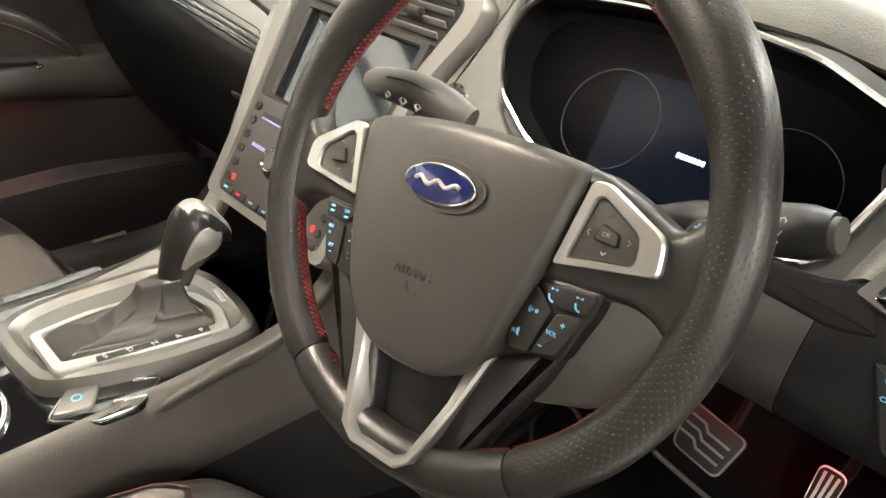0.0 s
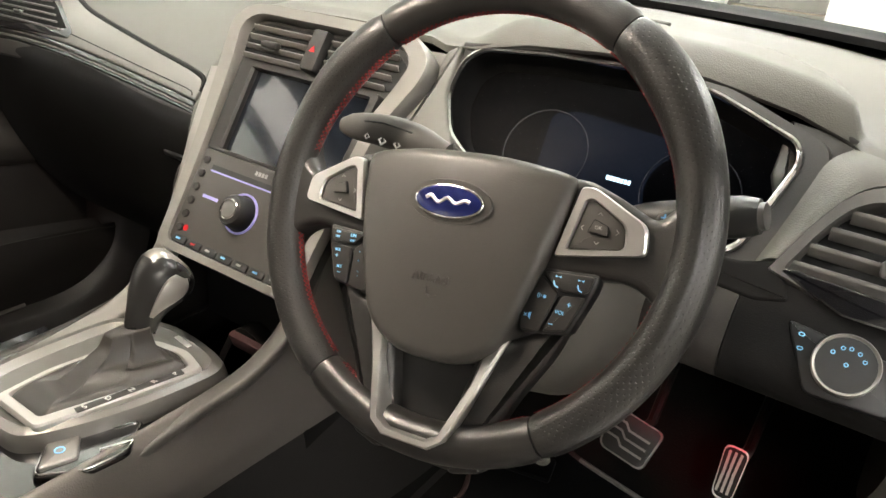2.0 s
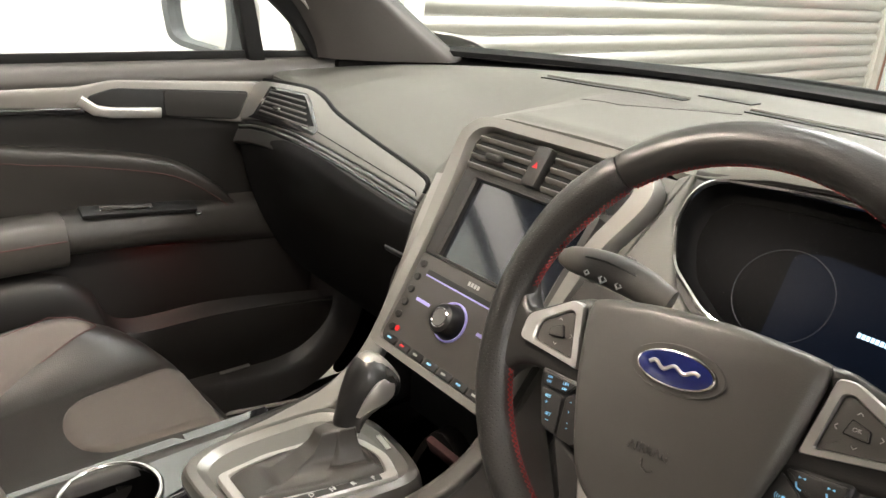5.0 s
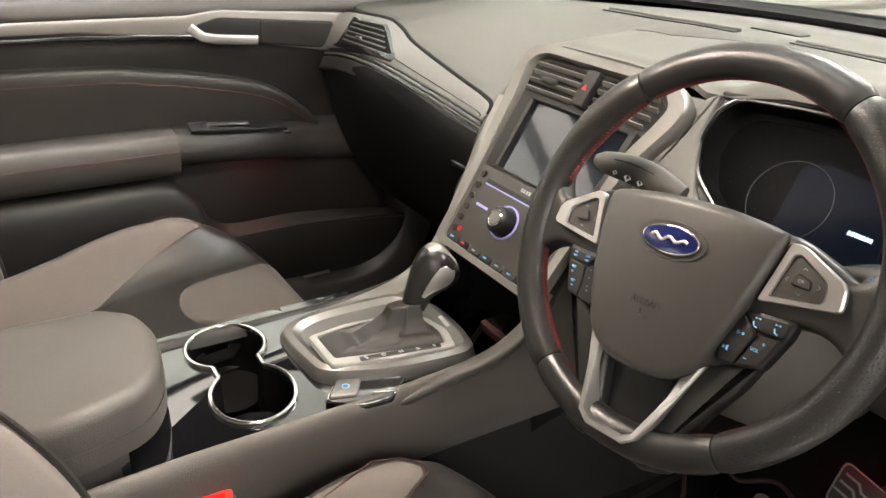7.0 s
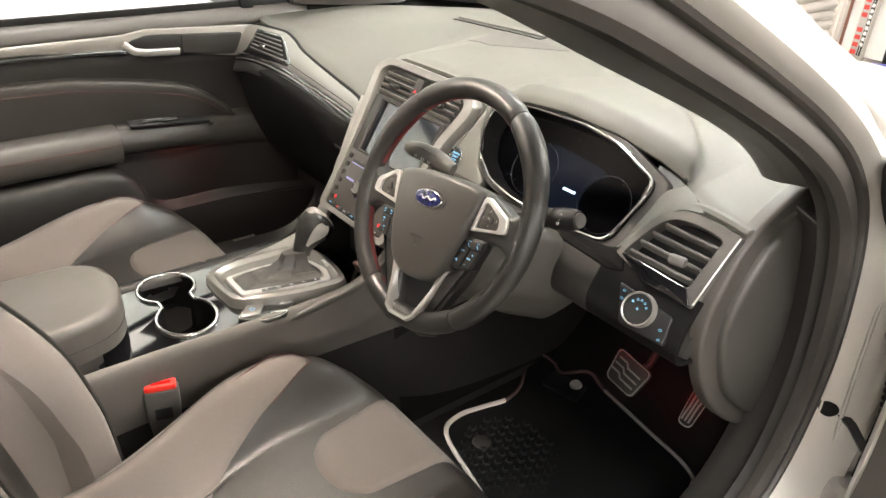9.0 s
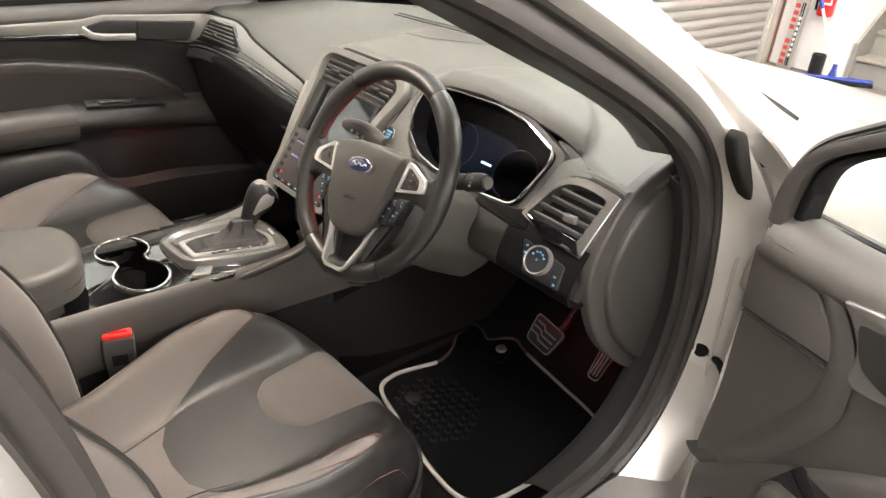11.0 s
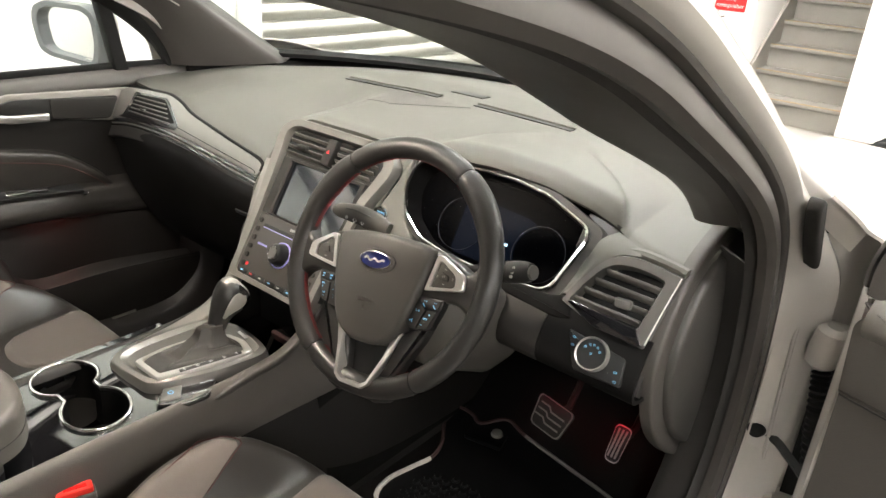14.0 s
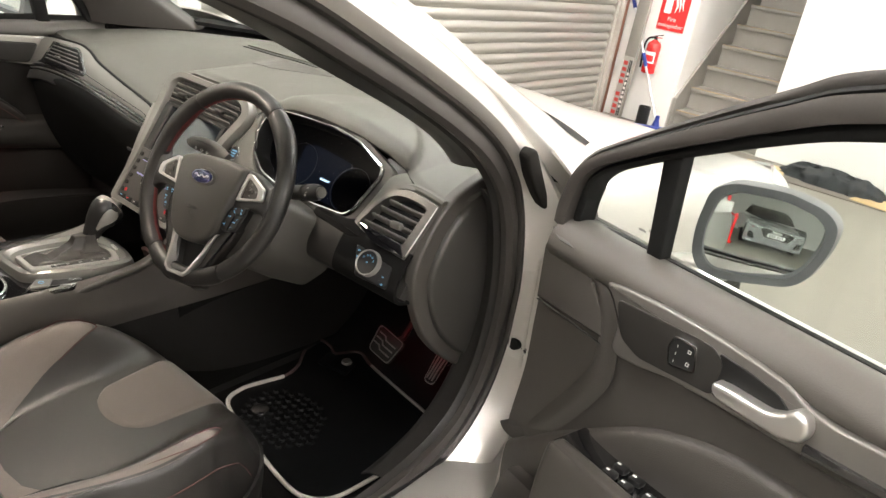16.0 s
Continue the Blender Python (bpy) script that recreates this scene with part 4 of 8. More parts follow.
def dash_point(x, s):
    ye, ze = edge_at(x)
    yr = rear_y(x)
    crown = 0.956 - 0.03 * abs(x / 0.75) ** 3
    y = ye + (yr - ye) * s
    k = min(1.0, s / 0.62)
    z = ze + (crown - ze) * (1 - (1 - k) ** 2)
    z -= 0.012 * smooth01((s - 0.72) / 0.28)
    r = smooth01(s / 0.035)
    bump = hood_bump(x, y, ye) if 0.14 < x < 0.57 else 0.0
    return Vector((x, y, z - 0.006 * (1 - r) + bump))


def build_dash():
    d = thing("dashboard", "grey soft plastic dashboard with silver trim strips", "dashboard", (0, 0.4, 0.7))
    xs = sorted(set([round(-0.735 + 1.414 * i / 130, 4) for i in range(131)] + [round(0.14 + 0.43 * i / 110, 4) for i in range(111)] + [e[0] for e in EDGE]))
    ss = [0, 0.004, 0.01, 0.018, 0.028, 0.04, 0.055, 0.072] + [0.09 + 0.91 * (i / 44) for i in range(45)]
    bm = bmesh.new()
    ring_faces(bm, [[dash_point(x, s) for s in ss] for x in xs], closed_u=False)
    bm.normal_update()
    thicken(bm, 0.008)
    part("top_pad", bm, dash_soft, d, angle=50)
    # brow lip and black inner rim of the instrument bay
    brow = [dash_point(x, 0.0) + Vector((0, 0.008, 0.0)) for x in np.linspace(0.165, 0.55, 40)]
    part("brow_lip", sweep(brow, fillet([(-0.007, -0.004), (0.007, -0.004), (0.007, 0.005), (-0.007, 0.005)], 0.003, 3), (0, 0, 1)), dark_soft, d)
    # instrument bay
    vz = lambda z: (z - 0.896) / 0.838
    out = [(x, vz(z)) for x, z in ((0.172, 0.93), (0.19, 0.945), (0.26, 0.951), (0.36, 0.953), (0.43, 0.946), (0.508, 0.922), (0.514, 0.908), (0.492, 0.842), (0.478, 0.832), (0.4, 0.827), (0.3, 0.829), (0.24, 0.838), (0.19, 0.865), (0.17, 0.9))]
    outl = fillet(out, 0.014, 5)
    cx, cy = 0.345, vz(0.888)
    grow = lambda k, dx=0.0: [(cx + (p[0] - cx) * (1 + k) + dx * 0, cy + (p[1] - cy) * (1 + k * 1.6)) for p in outl]
    bay = thing("instrument_cluster", "dark digital instrument cluster in a chrome edged bay", "instrument cluster", FACE @ Vector((cx, cy, -0.05)))
    part("surround", frame_ring([(cx + (p[0] - cx) * (1.155 if p[0] > cx else 1.09), cy + (p[1] - cy) * 1.15) for p in outl], grow(0.012), 0.02, FACE @ pose(0, 0, -0.026), bevel=0.005), surround_grey, bay, "dark grey stepped surround")
    part("surround_corner", prism(fillet([(0.495, vz(0.9)), (0.495, vz(0.944)), (0.522, vz(0.941)), (0.553, vz(0.932)), (0.532, vz(0.893)), (0.516, vz(0.86))], [0.002, 0.002, 0.004, 0.002, 0.01, 0.002]), 0.016, FACE @ pose(0, 0, -0.036), 0.003), surround_grey, bay)
    bm = bmesh.new()
    ring_faces(bm, [at(FACE, grow(0.012), -0.004), at(FACE, outl, -0.01), at(FACE, grow(-0.035), -0.045)])
    part("bay_wall", bm, black_grain, bay)
    part("bezel", sweep(at(FACE, grow(0.008), -0.003), circle(0.0031, 8), [FACE.to_3x3() @ Vector((0, 0, 1))] * len(outl), closed=True), chrome, bay, "thin chrome outline")
    dm = FACE @ pose(0, 0, -0.046)
    part("display", prism(grow(-0.03), 0.002, dm), dial_dark, bay, "black display surround")
    part("screen", prism(fillet([(0.278, vz(0.838)), (0.272, vz(0.915)), (0.3, vz(0.921)), (0.4, vz(0.915)), (0.43, vz(0.9)), (0.43, vz(0.838))], 0.01), 0.001, dm @ pose(0, 0, 0.002)), cluster_face, bay, "dim blue centre display")
    for gx, gz, rr in ((0.279, 0.879, 0.046), (0.432, 0.874, 0.046)):
        c = FACE @ pose(gx, vz(gz), -0.0425)
        part("dial", frame_ring(circle(rr, 48), circle(rr - 0.0007, 48), 0.001, c, bevel=0.0003), dial_grey, bay, "thin dial ring")
        if gx > 0.4:
            part("dial_face", prism(circle(rr - 0.004, 40), 0.0006, c @ pose(0, 0, -0.0002)), dial_dark, bay)
    for k in range(7):
        part("readout_bar", box((0.0026, 0.0042, 0.0005), FACE @ pose(0.3525 + 0.0037 * k, vz(0.8715), -0.0415)), icon_white, bay, "small lit bar")
    cl = part("glass", prism(grow(-0.01), 0.001, FACE @ pose(0, 0, -0.022)), cluster_glass, bay, "clear cover glass")
    cl.visible_shadow = False
    # fascia behind everything on the driver's side
    fascia = [(-0.15, vz(0.69)), (-0.2, vz(0.82)), (-0.19, vz(0.9)), (-0.168, vz(0.93)), (0.165, vz(0.938)), (0.165, vz(0.83)), (0.22, vz(0.815)), (0.52, vz(0.815)), (0.525, vz(0.9)), (0.56, vz(0.915)), (0.66, vz(0.9)), (0.66, vz(0.803)), (0.1, vz(0.803)), (0.09, vz(0.69))]
    part("lower_fascia", prism([(0.1, vz(0.76)), (0.66, vz(0.76)), (0.66, vz(0.8025)), (0.1, vz(0.8025))], 0.02, FACE @ pose(0, 0, -0.046)), panel_dark, d)
    part("fascia", prism(fascia, 0.02, FACE @ pose(0, 0, -0.034)), dash_soft, d)
    # panel between stack and cluster carrying the start button
    part("side_panel", prism(fillet([(0.118, vz(0.805)), (0.128, vz(0.86)), (0.15, vz(0.9)), (0.148, vz(0.935)), (0.165, vz(0.945)), (0.168, vz(0.9)), (0.2, vz(0.85)), (0.23, vz(0.83)), (0.22, vz(0.80))], 0.006), 0.018, FACE @ pose(0, 0, -0.016), 0.004), dash_soft, d)
    sb = thing("start_button", "round start button with chrome ring and lit lettering", "button", FACE @ Vector((0.15, vz(0.843), 0)))
    m = FACE @ pose(0.15, vz(0.8435), 0.003)
    part("ring", lathe([(0.0135, 0), (0.0175, 0), (0.0175, 0.004), (0.016, 0.006), (0.0135, 0.004)], m, 32), chrome, sb)
    cap_ = part("cap", lathe([(0, 0.0035), (0.0132, 0.0035), (0.0132, 0.001), (0, 0.001)], m, 28), black_plastic, sb)
    for k, w in enumerate(("ENGINE", "START", "STOP")):
        text(w, 0.0052, m @ pose(0, 0.0058 - 0.0058 * k, 0.0038), icon_blue, cap_)
    # lower driver panel
    knee = lambda x: [(x, 0.172, 0.823), (x, 0.158, 0.802), (x, 0.142, 0.772), (x, 0.143, 0.748), (x, 0.168, 0.735), (x, 0.26, 0.722), (x, 0.42, 0.71)]
    part("knee_panel", surf([knee(x) for x in (0.085, 0.2, 0.35, 0.5085)], 26, 12, 0.006), knee_soft, d, "dark brown grained knee panel")
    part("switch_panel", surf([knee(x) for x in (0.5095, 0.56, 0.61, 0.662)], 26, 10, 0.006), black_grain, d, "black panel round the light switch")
    led = [(x, vz(z)) for x, z in ((0.42, 0.826), (0.5, 0.83), (0.53, 0.838), (0.545, 0.812), (0.52, 0.806), (0.42, 0.812))]
    part("ledge", prism(fillet(led, 0.005), 0.012, FACE @ pose(0, 0, -0.004), 0.004), black_grain, d)
    ck = [(x, vz(z)) for x, z in ((0.512, 0.832), (0.53, 0.838), (0.562, 0.905), (0.6, 0.918), (0.56, 0.936), (0.52, 0.947), (0.523, 0.915), (0.526, 0.89), (0.516, 0.85))]
    part("cheek_base", prism(ck[:4] + [(0.55, vz(0.915)), (0.525, vz(0.915)), (0.526, vz(0.89)), (0.516, vz(0.85))], 0.026, FACE @ pose(0, 0, -0.034), 0.003), dark_soft, d)
    left = [FACE @ Vector((x, vz(z), -0.005)) for x, z in ((0.508, 0.83), (0.518, 0.86), (0.527, 0.89), (0.535, 0.915))] + [dash_point(0.549, 0.0) + Vector((0, -0.002, -0.002))]
    right = [FACE @ Vector((x, vz(z), 0.006)) for x, z in ((0.527, 0.838), (0.544, 0.869), (0.56, 0.892), (0.577, 0.9035), (0.605, 0.9085))]
    rows = [[tuple(a), tuple(a.lerp(b, 0.35) + Vector((0, -0.001, 0.004))), tuple(a.lerp(b, 0.7) + Vector((0, -0.001, 0.004))), tuple(b)] for a, b in zip(left, right)]
    part("cheek", surf(rows, 10, 24, 0.004), dash_soft, d, angle=60)
    # driver's outer vent, its silver frame, and the light switch
    ve = thing("air_vent", "angular air vent with silver frame and dark blades", "air vent", FACE @ Vector((0.59, vz(0.86), 0)), "dashboard air vents")
    fo = fillet([(0.521, vz(0.829)), (0.541, vz(0.867)), (0.557, vz(0.890)), (0.574, vz(0.902)), (0.6, vz(0.907)), (0.64, vz(0.905)), (0.668, vz(0.901)), (0.6545, vz(0.811)), (0.58, vz(0.815))], [0.003, 0.012, 0.012, 0.012, 0.012, 0.012, 0.003, 0.004, 0.004])
    fi = fillet([(0.534, vz(0.833)), (0.549, vz(0.862)), (0.562, vz(0.880)), (0.576, vz(0.889)), (0.6, vz(0.893)), (0.63, vz(0.892)), (0.648, vz(0.889)), (0.637, vz(0.829)), (0.58, vz(0.829))], [0.003, 0.012, 0.012, 0.012, 0.012, 0.012, 0.006, 0.006, 0.004])
    part("frame", frame_ring(fo, fi, 0.024, FACE @ pose(0, 0, -0.012), bevel=0.005), vent_grey, ve, "dark silver frame")
    part("vent_brow", tube(at(FACE, [tuple(p) for p in crom([(0.545, vz(0.877)), (0.557, vz(0.896)), (0.575, vz(0.9085)), (0.6, vz(0.9135)), (0.64, vz(0.9115)), (0.668, vz(0.908))], 24)], -0.003), 0.0075, 8), dash_soft, ve, "soft grey edge over the vent")
    part("edge_line", tube(at(FACE, [(0.6665, vz(0.8995)), (0.661, vz(0.862)), (0.655, vz(0.816))], 0.0105), 0.0011, 6), satin, ve, "bright outer edge of the frame")
    part("duct", prism(fi, 0.004, FACE @ pose(0, 0, -0.0155)), tyre_rubber, ve)
    for k in range(4):
        z = 0.8795 - 0.0142 * k
        x0, x1 = 0.565 - 0.0105 * k, 0.645 - 0.003 * k
        sec = fillet([(-0.001, -0.007), (0.0018, -0.005), (0.0024, 0.006), (0.0, 0.0085), (-0.0022, 0.006)], 0.001, 2)
        part("blade", sweep(at(FACE, [(x0, vz(z), 0.0), (x1, vz(z - 0.001), 0.0)]), [(a_, b_) for a_, b_ in sec], FACE.to_3x3() @ Vector((0, 0.55, 0.83))), blade_grey, ve)
    part("tab", box((0.024, 0.0135, 0.012), FACE @ pose(0.607, vz(0.851), 0.009, 22, 0, 4), 0.004, seg=3), blade_grey, ve)
    part("lower_strip", prism(fillet([(0.531, vz(0.8305)), (0.54, vz(0.8335)), (0.637, vz(0.8295)), (0.6535, vz(0.8125)), (0.58, vz(0.813))], 0.003), 0.009, FACE @ pose(0, 0, 0.005), 0.002), gloss_black, ve, "gloss black strip")
    ls = thing("light_switch", "rotary light switch with chrome ring and lit symbols", "switch", FACE @ Vector((0.596, vz(0.785), 0)))
    part("plate", prism(fillet([(0.548, vz(0.802)), (0.64, vz(0.794)), (0.645, vz(0.762)), (0.575, vz(0.76))], 0.006), 0.012, FACE @ pose(0, 0, -0.004), 0.002), black_plastic, ls)
    m = FACE @ pose(0.5955, vz(0.7845), 0.008)
    part("ring", lathe([(0.0208, 0), (0.0235, 0), (0.0235, 0.009), (0.0226, 0.0118), (0.0208, 0.0105)], m, 36), rail_silver, ls)
    kn = part("knob", lathe([(0, 0.01), (0.0205, 0.01), (0.0205, 0), (0, 0)], m, 32), black_plastic, ls)
    for a, kind in ((150, 0), (115, 1), (90, 1), (60, 1), (30, 0), (0, 2)):
        rr = 0.0125 if kind < 2 else 0.0
        mm = m @ pose(rr * math.cos(radians(a)), rr * math.sin(radians(a)), 0.0103)
        part("icon", frame_ring(circle(0.0017, 8), circle(0.001, 8), 0.0004, mm, bevel=0.0001), icon_blue, kn)
    for x, z in ((0.561, 0.795), (0.563, 0.786), (0.633, 0.776), (0.637, 0.766)):
        part("icon", frame_ring(circle(0.0018, 6, 0.0026), circle(0.001, 6, 0.0016), 0.0005, FACE @ pose(x, vz(z), 0.0085), bevel=0.0001), icon_blue, ls)
    # end cap by the door
    end_soft = material("end_panel_vinyl", (0.047, 0.044, 0.04), 0.5, grain=0.1, grain_size=0.0015, bump=0.3, voronoi=True)
    cap = thing("dash_end_panel", "curved dark plastic end panel of the dashboard", "trim panel", (0.68, 0.3, 0.75))
    o1 = [(0.236, 0.909), (0.33, 0.946), (0.40, 0.956), (0.43, 0.9), (0.45, 0.75), (0.44, 0.6), (0.4, 0.53), (0.36, 0.532), (0.29, 0.58), (0.215, 0.66), (0.17, 0.76), (0.178, 0.83)]
    o2 = [tuple(p) for p in crom(o1, 56, True)]
    mm = basis((0.655, 0, 0), (0, 1, 0), (0, 0, 1))
    part("rim_panel", prism(o2, 0.02, mm, 0.006), door_soft, cap)
    jamb = [(p, q) for p, q in opening() if p[0] > 0.1 and p[1] < 0.915]
    part("jamb_trim", surf([[(x, p[0] + q[0] * e, p[1] + q[1] * e) for x, e in ((0.737, 0.008), (0.72, 0.01), (0.695, 0.02), (0.672, 0.03), (0.656, 0.045))] for p, q in jamb], 10, 40, 0.003), panel_dark, cap, "dark trim that meets the door seal")
    c = (0.32, 0.755)
    part("inner_panel", prism([(c[0] + 0.012 + (y - c[0]) * 0.84, c[1] - 0.004 + (z - c[1]) * 0.86) for y, z in o2], 0.014, mm @ pose(0, 0, 0.018), 0.008, dome=0.004), end_soft, cap)
    # passenger side: silver strip with vent, black line, glove box
    PS = basis((-0.6, 0.2, 0.87), (1, 0.12, 0), (0, 0.447, 0.894))
    uv = lambda pts: [((x + 0.6) * 1.007, (z - 0.87) / 0.894) for x, z in pts]
    low = [(-0.735, 0.838), (-0.69, 0.845), (-0.62, 0.847), (-0.52, 0.842), (-0.4, 0.829), (-0.3, 0.816), (-0.243, 0.808)]
    top = [(-0.735, 0.9), (-0.71, 0.911), (-0.678, 0.914), (-0.58, 0.917), (-0.545, 0.913), (-0.515, 0.904), (-0.475, 0.889), (-0.36, 0.864), (-0.265, 0.845), (-0.238, 0.835), (-0.236, 0.82)]
    low_c = [tuple(p) for p in crom(low, 30)]
    part("trim_strip", prism(uv(top + low_c[::-1]), 0.012, PS @ pose(0, 0, -0.012), 0.003), strip_silver, d, "satin silver trim strip")
    part("top_groove", tube(at(PS, uv([tuple(p) for p in crom(top[1:], 40)]), -0.003), 0.0042, 6), tyre_rubber, d, "black groove over the strip")
    line = [(-0.52, 0.857), (-0.4, 0.84), (-0.3, 0.826), (-0.255, 0.819), (-0.248, 0.813)]
    part("strip_groove", tube(at(PS, uv([tuple(p) for p in crom(line, 24)]), 0.0), 0.0009, 5), tyre_rubber, d)
    def below(a, b, z0, depth, mat, name, label=""):
        up, dn = [(x, z - a) for x, z in low_c], [(x, z - b) for x, z in low_c]
        part(name, prism(uv(up + dn[::-1]), depth, PS @ pose(0, 0, z0), min(0.003, (b - a) * 0.4)), mat, d, label)
    below(-0.001, 0.0095, -0.012, 0.008, gloss_black, "lower_strip", "gloss black lower strip")
    below(0.0095, 0.0115, -0.012, 0.0105, strip_silver, "thin_strip", "thin silver line")
    below(0.0115, 0.017, -0.012, 0.008, gloss_black, "lower_strip", "gloss black lower strip")
    below(0.017, 0.04, -0.02, 0.018, dark_soft, "soft_roll")
    pv = thing("air_vent", "angular passenger air vent with dark blades", "air vent", PS @ Vector((0, 0.01, 0)), "dashboard air vents")
    vo = fillet(uv([(-0.69, 0.853), (-0.672, 0.9), (-0.574, 0.903), (-0.566, 0.898), (-0.52, 0.861)]), [0.004, 0.005, 0.006, 0.006, 0.005], 4)
    part("bezel", prism(fillet(uv([(-0.714, 0.845), (-0.7, 0.852), (-0.68, 0.9045), (-0.572, 0.9075), (-0.556, 0.9), (-0.508, 0.858), (-0.515, 0.848)]), 0.004, 4), 0.0016, PS @ pose(0, 0, -0.0008), 0.0006), gloss_black, pv, "gloss black bezel")
    part("duct", prism(vo, 0.002, PS @ pose(0, 0, -0.0004), 0.0006), tyre_rubber, pv)
    for k in range(5):
        z = 0.894 - 0.0086 * k
        f = (0.9 - z) / 0.047
        x0, x1 = -0.669 - 0.016 * f, -0.57 + 0.04 * f
        part("blade", box((x1 - x0, 0.0028, 0.005), PS @ pose((x0 + x1) / 2 + 0.6, (z - 0.87) / 0.894, 0.002, 24, 0, -1.5 * f), 0.001), blade_grey, pv)
    part("tab", box((0.022, 0.007, 0.006), PS @ pose(-0.03, 0.0005, 0.005, 20, 0, 0), 0.002), chrome, pv, "chrome tab")
    rows = []
    for x in (-0.735, -0.6, -0.45, -0.3, -0.17):
        q = 0.012 * (x + 0.735) / 0.56
        zt = 0.828 - 0.035 * smooth01((x + 0.55) / 0.35)
        rows.append([(x, 0.18 + q, zt), (x, 0.168 + q, zt - 0.02), (x, 0.172 + q, zt - 0.07), (x, 0.20 + q, 0.66), (x, 0.26, 0.55), (x, 0.36, 0.46), (x, 0.5, 0.42)])
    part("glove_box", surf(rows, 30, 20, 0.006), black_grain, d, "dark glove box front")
    part("glove_handle", box((0.06, 0.016, 0.012), pose(-0.24, 0.186, 0.735, 30, 0, 0), 0.004), black_plastic, d)
    # defroster slots and speaker panel
    def lie(x, y, lift=0.0006):
        ye, _z = edge_at(x)
        s = (y - ye) / (rear_y(x) - ye)
        p = dash_point(x, s)
        return p + Vector((0, 0, lift))
    for x0, x1, yy in ((-0.36, -0.08, 0.602), (0.02, 0.27, 0.605)):
        p = [lie(x, yy + 0.02 * (x / 0.36) ** 2 * -1) for x in np.linspace(x0, x1, 24)]
        part("defroster_slot", sweep(p, [(-0.007, -0.001), (0.007, -0.001), (0.007, 0.0012), (-0.007, 0.0012)], (0, 0, 1)), black_plastic, d)
        p = [q + Vector((0, 0.012, 0.0015)) for q in p]
        part("slot_edge", tube(p, 0.003, 6), dash_soft, d)
    p = [lie(x, 0.685 + 0.02 * (x + 0.06)) for x in np.linspace(-0.1, -0.01, 8)]
    part("sensor_recess", sweep(p, [(-0.016, -0.001), (0.016, -0.001), (0.016, 0.0012), (-0.016, 0.0012)], (0, 0, 1)), black_plastic, d)
    bm = bmesh.new()
    g = []
    for i in range(13):
        f = i / 12
        x0, x1 = -0.2 + 0.09 * f * 0.3, 0.03 - 0.13 * f
        g.append([lie(x0 + (x1 - x0) * j / 12, 0.575 - 0.11 * f, 0.0009) for j in range(13)])
    ring_faces(bm, g, closed_u=False)
    thicken(bm, 0.002)
    part("speaker_panel", bm, door_soft, d, "slightly darker flat panel on the pad")


build_dash()


